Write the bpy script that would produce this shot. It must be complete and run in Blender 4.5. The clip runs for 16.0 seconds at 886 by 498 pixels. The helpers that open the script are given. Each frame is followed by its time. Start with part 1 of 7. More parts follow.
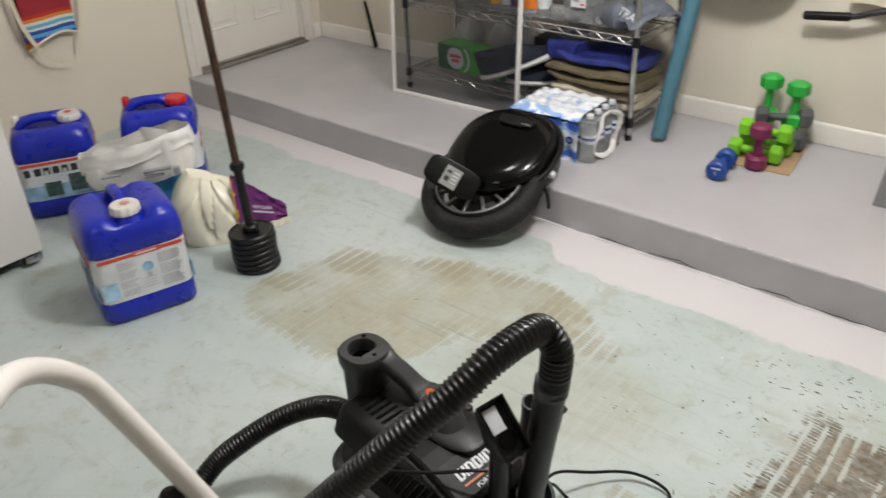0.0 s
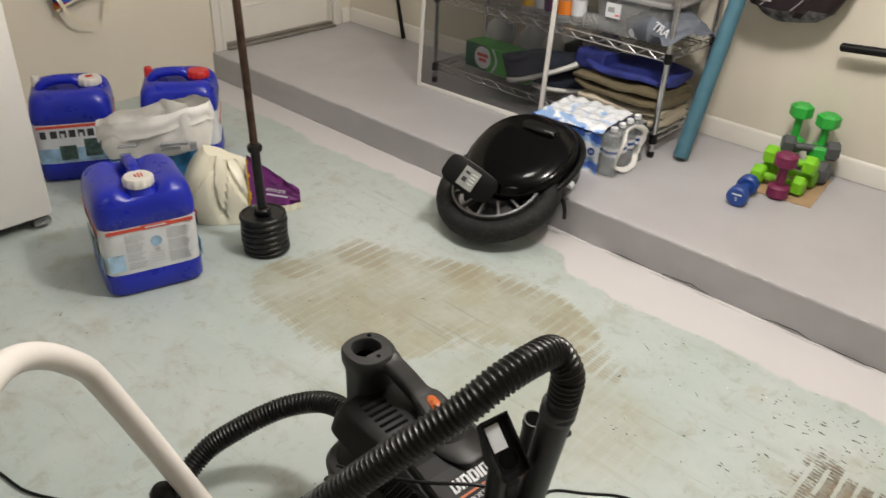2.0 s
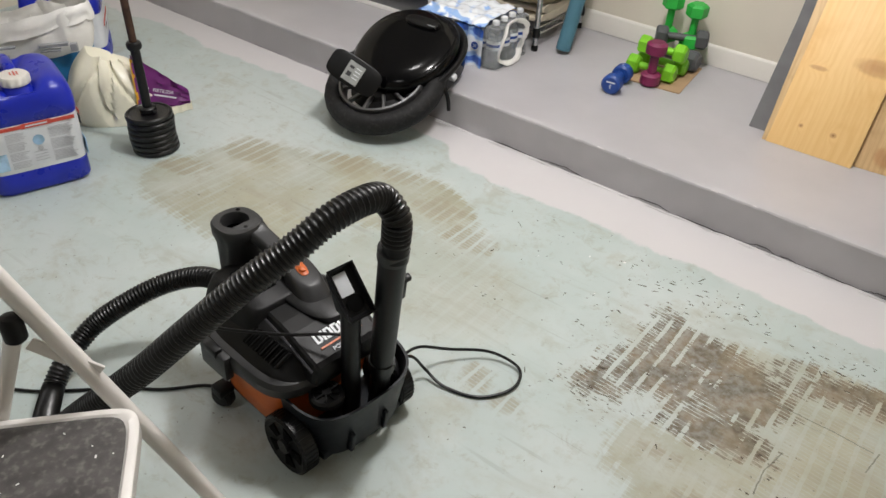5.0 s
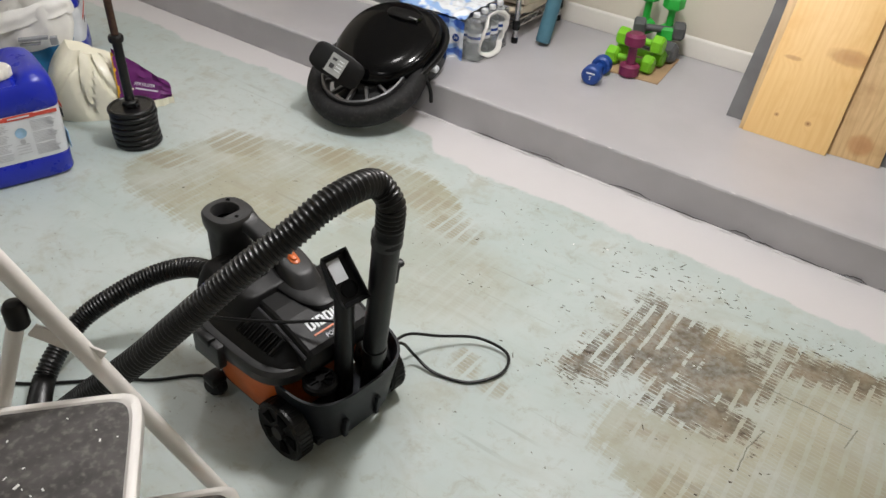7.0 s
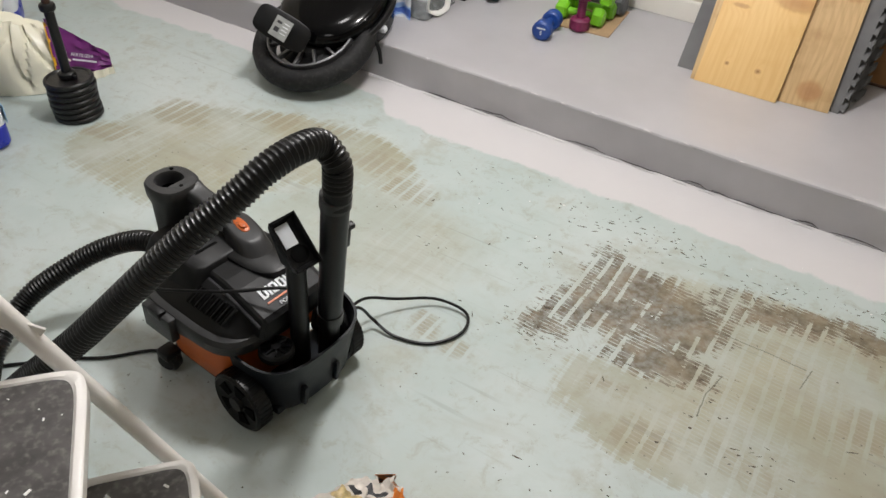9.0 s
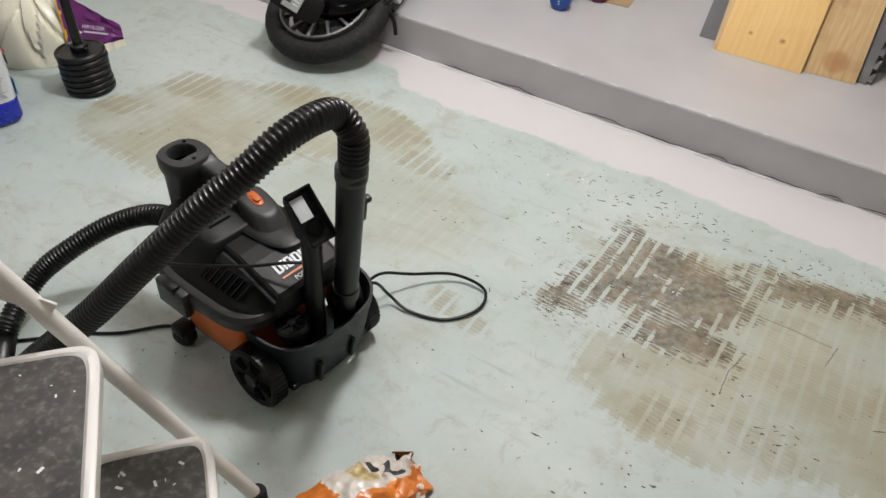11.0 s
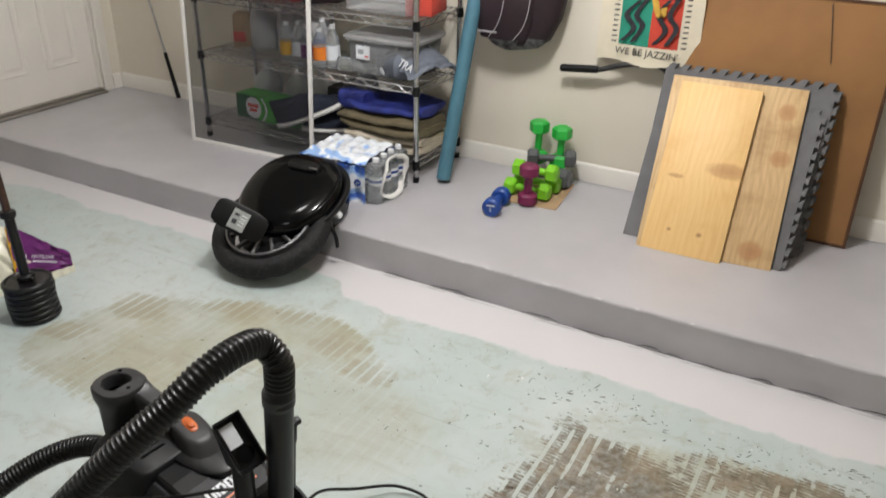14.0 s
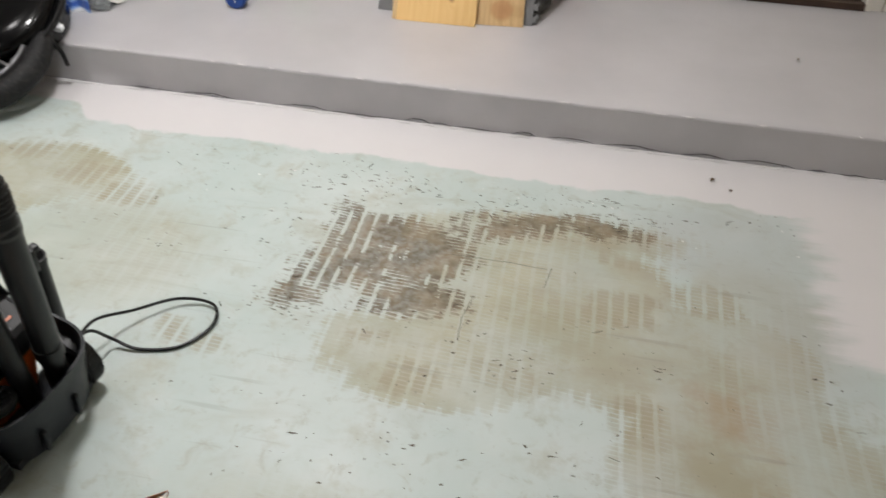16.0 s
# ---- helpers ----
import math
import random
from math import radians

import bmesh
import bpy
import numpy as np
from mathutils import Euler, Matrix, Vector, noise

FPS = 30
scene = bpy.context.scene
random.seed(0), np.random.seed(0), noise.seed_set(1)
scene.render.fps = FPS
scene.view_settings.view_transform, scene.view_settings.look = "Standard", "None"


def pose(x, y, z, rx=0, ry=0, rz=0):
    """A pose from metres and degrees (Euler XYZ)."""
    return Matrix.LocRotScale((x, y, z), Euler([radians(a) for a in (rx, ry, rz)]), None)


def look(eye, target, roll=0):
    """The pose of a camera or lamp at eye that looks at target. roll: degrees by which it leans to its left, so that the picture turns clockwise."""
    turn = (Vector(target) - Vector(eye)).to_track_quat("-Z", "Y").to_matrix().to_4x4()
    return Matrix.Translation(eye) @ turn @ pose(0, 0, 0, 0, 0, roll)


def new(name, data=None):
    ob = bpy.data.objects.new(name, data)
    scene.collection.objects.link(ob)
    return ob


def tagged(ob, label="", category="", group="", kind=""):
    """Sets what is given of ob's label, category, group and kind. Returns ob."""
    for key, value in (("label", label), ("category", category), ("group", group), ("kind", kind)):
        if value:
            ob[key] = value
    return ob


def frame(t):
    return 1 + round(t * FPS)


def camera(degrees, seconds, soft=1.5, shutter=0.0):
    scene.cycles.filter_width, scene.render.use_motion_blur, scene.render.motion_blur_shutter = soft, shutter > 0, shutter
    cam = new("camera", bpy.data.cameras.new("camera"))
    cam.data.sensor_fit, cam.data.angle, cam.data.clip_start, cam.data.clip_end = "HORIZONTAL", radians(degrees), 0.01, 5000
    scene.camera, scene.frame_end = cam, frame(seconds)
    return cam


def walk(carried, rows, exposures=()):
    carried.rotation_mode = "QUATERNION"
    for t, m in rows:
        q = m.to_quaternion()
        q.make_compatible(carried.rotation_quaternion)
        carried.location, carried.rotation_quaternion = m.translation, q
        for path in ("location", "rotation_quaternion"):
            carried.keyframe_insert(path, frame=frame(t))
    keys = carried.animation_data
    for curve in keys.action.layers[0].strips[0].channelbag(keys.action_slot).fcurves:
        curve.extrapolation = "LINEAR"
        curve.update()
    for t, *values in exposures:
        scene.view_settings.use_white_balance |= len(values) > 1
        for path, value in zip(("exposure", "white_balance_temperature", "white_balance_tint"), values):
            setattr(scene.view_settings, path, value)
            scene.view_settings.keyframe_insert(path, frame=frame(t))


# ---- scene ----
cam = camera(58.4, 16.0, 1.5, 0.5)
PATH = [
    (0, (0.266, -0.489, 1.515), (-0.867, 0.809, 0.501), -2.5),
    (0.5, (0.238, -0.505, 1.509), (-0.985, 0.721, 0.508), -0.7),
    (1, (0.235, -0.494, 1.529), (-1.009, 0.725, 0.544), 0.8),
    (1.5, (0.218, -0.489, 1.529), (-0.992, 0.749, 0.527), 1.7),
    (2, (0.221, -0.472, 1.521), (-0.916, 0.812, 0.492), 2.6),
    (2.5, (0.264, -0.467, 1.515), (-0.817, 0.836, 0.45), 2.9),
    (3, (0.367, -0.48, 1.507), (-0.659, 0.825, 0.392), 3.1),
    (3.5, (0.458, -0.49, 1.494), (-0.54, 0.802, 0.339), 3.0),
    (4, (0.469, -0.476, 1.507), (-0.504, 0.821, 0.336), 3.3),
    (6.5, (0.477, -0.529, 1.491), (-0.425, 0.799, 0.299), 3.9),
    (7, (0.468, -0.538, 1.5), (-0.419, 0.803, 0.31), 4.2),
    (7.5, (0.461, -0.557, 1.499), (-0.407, 0.781, 0.293), 4.1),
    (8, (0.473, -0.527, 1.482), (-0.346, 0.823, 0.254), 4.6),
    (8.5, (0.481, -0.515, 1.479), (-0.314, 0.834, 0.235), 4.2),
    (9, (0.481, -0.515, 1.474), (-0.298, 0.837, 0.222), 3.8),
    (11.5, (0.456, -0.495, 1.441), (-0.33, 0.802, 0.137), 3.1),
    (12, (0.457, -0.495, 1.438), (-0.333, 0.808, 0.142), 3.2),
    (12.5, (0.461, -0.495, 1.438), (-0.343, 0.828, 0.171), 2.9),
    (13, (0.489, -0.486, 1.465), (-0.333, 0.917, 0.301), 2.7),
    (13.5, (0.514, -0.473, 1.498), (-0.339, 1.01, 0.462), 1.6),
    (14, (0.535, -0.478, 1.527), (-0.319, 1.09, 0.624), 1.1),
    (14.2, (0.527, -0.486, 1.54), (-0.309, 1.101, 0.655), 1.1),
    (14.5, (0.542, -0.491, 1.507), (-0.278, 1.069, 0.562), 0.3),
    (15, (0.563, -0.478, 1.468), (-0.131, 1.012, 0.328), -1.6),
    (15.5, (0.617, -0.469, 1.468), (0.15, 1.031, 0.231), -1.3),
    (16, (0.62, -0.438, 1.45), (0.33, 1.054, 0.151), 1.2),
]
EXPOSURES = [(0.0, -0.02, 6550, 10), (0.5, -0.05, 6900, 10), (1.0, -0.06, 6980, 10), (2.0, -0.06, 6980, 10), (2.5, -0.06, 6620, 10), (3.2, -0.03, 6520, 10), (9.0, -0.04, 6480, 10), (14.5, -0.02, 6480, 10), (15.5, 0.04, 6480, 10), (16.0, 0.04, 6480, 10)]
walk(cam, [(t, look(eye, target, roll)) for t, eye, target, roll in PATH], EXPOSURES)

# ---- world and lamps ----
world = bpy.data.worlds.new("world")
world.use_nodes = True
world.node_tree.nodes["Background"].inputs[0].default_value = (0.55, 0.6, 0.7, 1)
world.node_tree.nodes["Background"].inputs[1].default_value = 0.05
scene.world = world


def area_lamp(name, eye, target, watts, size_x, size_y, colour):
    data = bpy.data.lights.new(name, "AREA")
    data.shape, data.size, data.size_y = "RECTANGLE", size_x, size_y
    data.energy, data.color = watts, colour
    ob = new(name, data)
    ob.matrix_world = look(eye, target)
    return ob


def bulb(eye, watts, radius, colour):
    data = bpy.data.lights.new("ceiling_bulb", "POINT")
    data.energy, data.shadow_soft_size, data.color = watts, radius, colour
    ob = new("ceiling_bulb", data)
    ob.location = eye
    return ob


bulb((-0.42, 1.36, 2.42), 135, 0.15, (0.970, 0.950, 0.945))
bulb((-1.75, 1.40, 2.42), 29, 0.15, (0.970, 0.950, 0.945))
# weak unseen fill lamp, added behind the camera to lift shaded sides
area_lamp("rear_fill_lamp", (-1.25, -1.30, 2.54), (-1.25, -1.30, 0), 9, 0.7, 0.7, (0.970, 0.950, 0.945))


# ---- node helpers ----
class Nodes:
    def __init__(self, name):
        self.m = bpy.data.materials.new(name)
        self.m.use_nodes = True
        self.t = self.m.node_tree
        self.b = self.t.nodes["Principled BSDF"]
        self.co = self.t.nodes.new("ShaderNodeTexCoord").outputs["Object"]

    def put(self, socket, value):
        if isinstance(value, bpy.types.NodeSocket):
            self.t.links.new(value, socket)
        elif isinstance(value, tuple) and len(value) == 3 and socket.type == "RGBA":
            socket.default_value = (*value, 1)
        else:
            socket.default_value = value

    def math(self, op, a, b=0.0, c=0.0, clamp=False):
        n = self.t.nodes.new("ShaderNodeMath")
        n.operation, n.use_clamp = op, clamp
        for s, v in zip(n.inputs, (a, b, c)):
            self.put(s, v)
        return n.outputs[0]

    def vmath(self, op, a, b=(0, 0, 0)):
        n = self.t.nodes.new("ShaderNodeVectorMath")
        n.operation = op
        self.put(n.inputs[0], a)
        self.put(n.inputs[1], b)
        return n.outputs["Value"] if op in ("LENGTH", "DOT_PRODUCT") else n.outputs[0]

    def xyz(self, v):
        n = self.t.nodes.new("ShaderNodeSeparateXYZ")
        self.put(n.inputs[0], v)
        return n.outputs

    def mapping(self, v, loc=(0, 0, 0), rot=0.0, scale=(1, 1, 1)):
        n = self.t.nodes.new("ShaderNodeMapping")
        self.put(n.inputs[0], v)
        n.inputs[1].default_value, n.inputs[2].default_value, n.inputs[3].default_value = loc, (0, 0, rot), scale
        return n.outputs[0]

    def noise(self, scale, detail=3.0, rough=0.55, v=None, distortion=0.0):
        n = self.t.nodes.new("ShaderNodeTexNoise")
        self.put(n.inputs["Vector"], v or self.co)
        n.inputs["Scale"].default_value, n.inputs["Detail"].default_value = scale, detail
        n.inputs["Roughness"].default_value, n.inputs["Distortion"].default_value = rough, distortion
        return n.outputs[0]

    def step(self, value, lo, hi):
        n = self.t.nodes.new("ShaderNodeMapRange")
        n.interpolation_type = "SMOOTHSTEP"
        self.put(n.inputs[0], value)
        n.inputs[1].default_value, n.inputs[2].default_value = lo, hi
        return n.outputs[0]

    def mix(self, f, a, b):
        n = self.t.nodes.new("ShaderNodeMix")
        n.data_type = "RGBA"
        self.put(n.inputs[0], f)
        self.put(n.inputs[6], a)
        self.put(n.inputs[7], b)
        return n.outputs[2]

    def stored(self, name):
        """A number kept at the mesh's points."""
        n = self.t.nodes.new("ShaderNodeAttribute")
        n.attribute_name = name
        return n.outputs["Fac"]

    def bump(self, height, strength, distance=0.002):
        n = self.t.nodes.new("ShaderNodeBump")
        n.inputs["Strength"].default_value, n.inputs["Distance"].default_value = strength, distance
        self.put(n.inputs["Height"], height)
        self.put(self.b.inputs["Normal"], n.outputs[0])

    def end(self, colour, rough, metal=0.0, spec=0.5):
        self.put(self.b.inputs["Base Color"], colour)
        self.put(self.b.inputs["Roughness"], rough)
        self.put(self.b.inputs["Metallic"], metal)
        self.put(self.b.inputs["Specular IOR Level"], spec)
        return self.m


def shade(c, k):
    return tuple(min(1.0, v * k) for v in c)


def mat(name, colour, rough=0.5, metal=0.0, var=0.15, scale=6.0, bump=0.15, bscale=140.0, spec=0.5, coat=0.0, dust=0.0):
    """A plain surface with mottling, fine grain and uneven gloss."""
    n = Nodes(name)
    big, fine = n.noise(scale), n.noise(bscale, 2)
    c = n.mix(n.step(big, 0.3, 0.7), shade(colour, 1 - var), shade(colour, 1 + var))
    c = n.mix(n.math("MULTIPLY", fine, 0.25), c, shade(colour, 1 - var))
    if dust:
        c = n.mix(n.math("MULTIPLY", n.step(n.noise(scale * 4, 5), 0.48, 0.75), dust), c, (0.5, 0.48, 0.43))
    r = n.math("ADD", n.math("MULTIPLY", n.math("SUBTRACT", n.noise(scale * 3), 0.5), 0.2), rough, clamp=True)
    if bump:
        n.bump(fine, bump, 0.001)
    n.b.inputs["Coat Weight"].default_value = coat
    n.b.inputs["Coat Roughness"].default_value = 0.08
    return n.end(c, r, metal, spec)


def clear(name, colour, rough=0.1, weight=0.9, ior=1.3, alpha=1.0):
    """Thin clear or smoky plastic."""
    n = Nodes(name)
    n.b.inputs["Transmission Weight"].default_value = weight
    n.b.inputs["IOR"].default_value = ior
    n.b.inputs["Alpha"].default_value = alpha
    return n.end(colour, n.math("ADD", n.math("MULTIPLY", n.noise(30), 0.08), rough))


# ---- floor material: old pale green paint, worn and stained, with a fresh grey strip ----
# patches of wear on the floor: x, y, half length, half width, turn, squareness
WEAR = {
    "dull": [(1.12, 1.42, 0.30, 0.22, 0, 2), (1.28, 1.12, 0.16, 0.30, 0, 2)],
    "tan": [(-1.46, 1.07, 0.31, 0.24, 20, 2), (-1.62, 0.90, 0.19, 0.18, 0, 2), (-1.28, 0.92, 0.24, 0.15, 25, 2), (-1.16, 1.25, 0.32, 0.19, 8, 2), (-0.94, 1.34, 0.22, 0.13, -8, 2), (-1.42, 0.84, 0.22, 0.11, 10, 2),
            (0.36, 0.83, 0.27, 0.145, 4, 2.4), (0.62, 1.06, 0.34, 0.29, 12, 2.4), (0.52, 1.33, 0.36, 0.10, 6, 2), (0.92, 0.94, 0.36, 0.20, 0, 2.4), (1.06, 0.80, 0.26, 0.13, 0, 2.6),
            (0.97, 0.62, 0.17, 0.16, 0, 2), (1.30, 0.60, 0.24, 0.20, 0, 2)],
    "faint": [(-0.68, 1.00, 0.42, 0.27, 10, 2), (1.14, 1.10, 0.22, 0.28, 0, 2), (-0.30, 0.62, 0.10, 0.08, 0, 2), (-0.10, 0.53, 0.06, 0.035, 0, 2), (0.20, 0.35, 0.45, 0.12, 0, 2), (-0.62, 0.03, 0.10, 0.045, 35, 2), (-1.05, 0.62, 0.22, 0.10, 20, 2)],
    "rust": [(1.10, 0.80, 0.17, 0.10, 0, 2), (0.98, 0.84, 0.07, 0.06, 0, 2)],
    "print_west": [(-0.875, 1.340, 0.098, 0.070, -8, 4), (-0.685, 1.270, 0.098, 0.060, -4, 4), (-1.64, 1.19, 0.12, 0.085, 15, 4), (-1.72, 0.95, 0.10, 0.06, 20, 4), (-1.33, 1.36, 0.12, 0.06, 8, 4),
                   (-1.10, 1.42, 0.09, 0.06, 4, 4), (-0.300, 0.780, 0.050, 0.048, 0, 4), (-0.190, 0.755, 0.052, 0.046, 0, 4)],
    "print_east": [(0.80, 1.292, 0.100, 0.036, 0, 4), (1.010, 1.170, 0.100, 0.068, -4, 4), (0.845, 0.755, 0.062, 0.064, 0, 4), (1.275, 0.80, 0.030, 0.036, 0, 4), (0.80, 1.10, 0.10, 0.075, 0, 4),
                   (0.175, 0.858, 0.075, 0.040, 8, 4), (0.315, 0.752, 0.085, 0.055, 4, 4), (0.52, 0.80, 0.09, 0.05, 0, 4), (1.40, 0.66, 0.06, 0.05, 0, 4)],
    "soil": [(0.100, 1.265, 0.135, 0.080, -6, 4), (0.075, 1.120, 0.135, 0.085, 10, 3), (0.245, 1.185, 0.120, 0.110, -30, 2.4), (0.265, 1.020, 0.110, 0.060, 4, 3), (-0.045, 0.965, 0.060, 0.050, 0, 2),
             (0.455, 1.345, 0.130, 0.042, 20, 2.4), (0.600, 1.415, 0.140, 0.028, 8, 2.4), (0.735, 1.425, 0.075, 0.026, -6, 2.4)],
}


def depth_inside(rows, x, y):
    """Metres inside the nearest of some rounded patches, negative outside."""
    best = np.full(x.shape, -9.0)
    for cx, cy, a, b, turn, power in rows:
        c, s = math.cos(radians(turn)), math.sin(radians(turn))
        u, v = ((x - cx) * c + (y - cy) * s) / a, ((y - cy) * c - (x - cx) * s) / b
        best = np.maximum(best, (1 - (np.abs(u) ** power + np.abs(v) ** power) ** (1 / power)) * min(a, b))
    return best


def floor_material():
    n = Nodes("worn_painted_concrete")
    x, y, _ = n.xyz(n.co)
    times = lambda a, b: n.math("MULTIPLY", a, b)
    plus = lambda a, b: n.math("ADD", a, b)
    off = lambda a, k: times(n.math("SUBTRACT", a, 0.5), k)
    wob, fine, grit, soil = n.noise(3.2, 4), n.noise(26, 4), n.noise(150, 3), n.noise(9, 5, 0.65)
    # old paint: cloudy, scuffed, with olive wear
    base = n.mix(n.step(n.noise(1.3, 4), 0.35, 0.7), (0.420, 0.492, 0.475), (0.500, 0.552, 0.540))
    base = n.mix(times(n.step(n.noise(6.5, 5, 0.6), 0.50, 0.72), 0.40), base, (0.55, 0.60, 0.59))
    base = n.mix(times(n.step(fine, 0.5, 0.75), 0.35), base, (0.40, 0.45, 0.42))
    base = n.mix(times(n.step(n.noise(5.5, 5, 0.7), 0.52, 0.70), 0.52), base, (0.36, 0.35, 0.28))
    base = n.mix(times(n.step(n.noise(14, 6, 0.75, n.mapping(n.co, (3, 5, 0)), 0.5), 0.53, 0.68), 0.50), base, (0.33, 0.325, 0.27))
    # dull grey smear where old and fresh paint meet in the north-east
    dull = plus(n.stored("dull"), off(wob, 0.25))
    base = n.mix(times(n.step(dull, -0.06, 0.12), 0.60), base, (0.385, 0.405, 0.400))
    # tread of the tyres: pale bars along y, thin cuts along x
    sway = plus(times(wob, 2.2), times(n.noise(0.9, 2), 14.0))
    bar = n.math("SINE", plus(times(x, 2 * math.pi / 0.0405), sway))
    cut = n.math("SINE", plus(times(n.vmath("DOT_PRODUCT", n.co, (0.08, 1.0, 0)), 2 * math.pi / 0.0128), times(n.noise(7), 7.0)))
    chew = n.noise(38, 4, 0.6)
    bars = n.step(plus(bar, off(chew, 1.0)), 0.48, 0.78)
    cuts = n.step(plus(cut, off(chew, 1.6)), 0.45, 0.95)
    # broad tan wear, soft at the edges
    tan = n.stored("tan")
    faint = n.stored("faint")
    ragged = plus(off(wob, 0.16), plus(off(fine, 0.055), off(chew, 0.03)))
    worn_edge = n.math("SUBTRACT", plus(tan, ragged), plus(times(bars, 0.013), times(cuts, 0.010)))
    m_tan = n.step(worn_edge, -0.030, 0.004)
    m_tan = times(m_tan, plus(0.62, times(n.step(n.noise(4.5, 5, 0.65), 0.34, 0.6), 0.38)))
    m_tan = n.math("MAXIMUM", m_tan, times(n.step(plus(faint, ragged), -0.03, 0.12), 0.48))
    seen = n.step(n.noise(2.7, 3), 0.42, 0.56)
    m_tan = times(m_tan, n.math("SUBTRACT", 1.0, times(times(n.math("MAXIMUM", times(bars, 0.55), times(cuts, 0.40)), seen), 0.50)))
    streak = n.noise(1.0, 4, 0.6, n.mapping(n.co, rot=0.12, scale=(2.6, 20, 1)), 0.8)
    tone = n.mix(n.step(n.noise(4.0, 4), 0.35, 0.7), (0.312, 0.294, 0.198), (0.392, 0.376, 0.280))
    tone = n.mix(times(n.step(streak, 0.45, 0.68), 0.45), tone, (0.285, 0.245, 0.160))
    # the eastern part is greyer, with a rusty brown patch
    tone = n.mix(times(n.step(x, 0.45, 0.95), 0.42), tone, (0.315, 0.285, 0.225))
    rust = plus(n.stored("rust"), off(soil, 0.20))
    tone = n.mix(times(n.step(rust, -0.02, 0.08), 0.55), tone, (0.320, 0.232, 0.148))
    c = n.mix(times(m_tan, plus(0.68, times(n.step(n.noise(2.2, 4), 0.38, 0.66), 0.28))), base, tone)
    # crisp tyre prints
    prints = n.math("MAXIMUM", n.stored("print_west"), n.stored("print_east"))
    m_pr = n.step(plus(prints, plus(off(soil, 0.09), plus(off(fine, 0.05), off(chew, 0.03)))), -0.006, 0.022)
    lug = times(n.math("SUBTRACT", 1.0, times(bars, 0.88)), n.math("SUBTRACT", 1.0, times(cuts, 0.45)))
    m_pr = times(times(m_pr, lug), plus(0.34, times(n.step(n.noise(5, 4), 0.32, 0.66), 0.36)))
    c = n.mix(m_pr, c, n.mix(n.noise(12), (0.250, 0.215, 0.140), (0.340, 0.305, 0.215)))
    # dark soil that fills the prints and breaks into short dashes at its edge
    dark = n.stored("soil")
    torn = plus(off(soil, 0.19), plus(off(chew, 0.095), off(n.noise(1.0, 3, 0.6, n.mapping(n.co, rot=0.06, scale=(17, 95, 1)), 0.6), 0.10)))
    # little paint lies over the cuts deep inside, much towards the edge
    gate = n.math("SUBTRACT", plus(plus(dark, 0.034), torn), times(cuts, 0.026))
    gate = n.math("SUBTRACT", gate, times(times(bars, n.step(n.noise(6.0, 3), 0.42, 0.58)), 0.085))
    m_dark = n.step(gate, 0.006, 0.030)
    stain = n.mix(n.step(n.noise(11, 4), 0.35, 0.65), (0.105, 0.078, 0.049), (0.205, 0.162, 0.108))
    c = n.mix(times(m_dark, plus(0.66, times(n.step(n.noise(50, 4), 0.3, 0.7), 0.32))), c, stain)
    # thin brown bloom round the dark soil
    bloom = n.step(plus(dark, off(soil, 0.12)), -0.05, 0.06)
    c = n.mix(times(times(bloom, n.math("SUBTRACT", 1.0, m_dark)), 0.34), c, (0.32, 0.275, 0.20))
    # thin cracks
    for x0, y0, x1, y1 in ((0.324, 1.211, 0.473, 1.212), (0.473, 1.212, 0.590, 1.206), (0.604, 1.212, 0.592, 1.132), (0.416, 1.057, 0.398, 0.975), (0.398, 0.975, 0.402, 0.895)):
        long = math.hypot(x1 - x0, y1 - y0) / 2
        p = n.mapping(n.vmath("SUBTRACT", n.co, ((x0 + x1) / 2, (y0 + y1) / 2, 0)), rot=-math.atan2(y1 - y0, x1 - x0))
        px, py, _ = n.xyz(p)
        py = plus(py, off(n.noise(30), 0.008))
        on = times(n.step(n.math("ABSOLUTE", px), long + 0.004, long), n.step(n.math("ABSOLUTE", py), 0.0021, 0.0010))
        c = n.mix(times(on, 0.75), c, (0.12, 0.12, 0.09))
    # specks, smears and scratches in the old paint
    speck = times(n.step(n.noise(75, 2, 0.5), 0.690, 0.725), n.step(n.noise(4.5, 3), 0.46, 0.60))
    c = n.mix(times(speck, 0.7), c, (0.13, 0.115, 0.09))
    smear = n.noise(1.0, 4, 0.65, n.mapping(n.co, rot=0.2, scale=(3.0, 7.0, 1)), 0.6)
    c = n.mix(times(n.step(smear, 0.53, 0.74), 0.44), c, (0.33, 0.325, 0.265))
    for turn, seed, k in ((0.55, 0.0, 0.12), (-0.9, 7.0, 0.20), (1.35, 13.0, 0.20)):
        scratch = n.noise(2.4, 2, 0.5, n.mapping(n.co, (seed, seed, 0), turn, (0.5, 14, 1)), 0.4)
        c = n.mix(times(times(n.step(scratch, 0.66, 0.70), n.step(n.noise(3.0, 2, 0.5, n.mapping(n.co, (seed, 0, 0))), 0.48, 0.60)), k), c, (0.17, 0.16, 0.13))
    # fresh grey paint along the step and over the eastern part
    edge = plus(off(n.noise(2.6, 3), 0.15), plus(off(n.noise(17, 3), 0.045), off(n.noise(70, 3), 0.014)))
    lip = plus(1.618, times(n.math("SUBTRACT", 1.0, n.step(x, -1.16, -1.02)), 0.100))
    north = n.step(n.math("SUBTRACT", plus(y, edge), lip), -0.008, 0.012)
    drag = plus(edge, off(n.noise(1.0, 4, 0.6, n.mapping(n.co, scale=(2.5, 16, 1))), 0.30))
    limit = plus(1.335, times(n.math("SUBTRACT", 1.0, n.step(y, 0.90, 1.06)), 0.24))
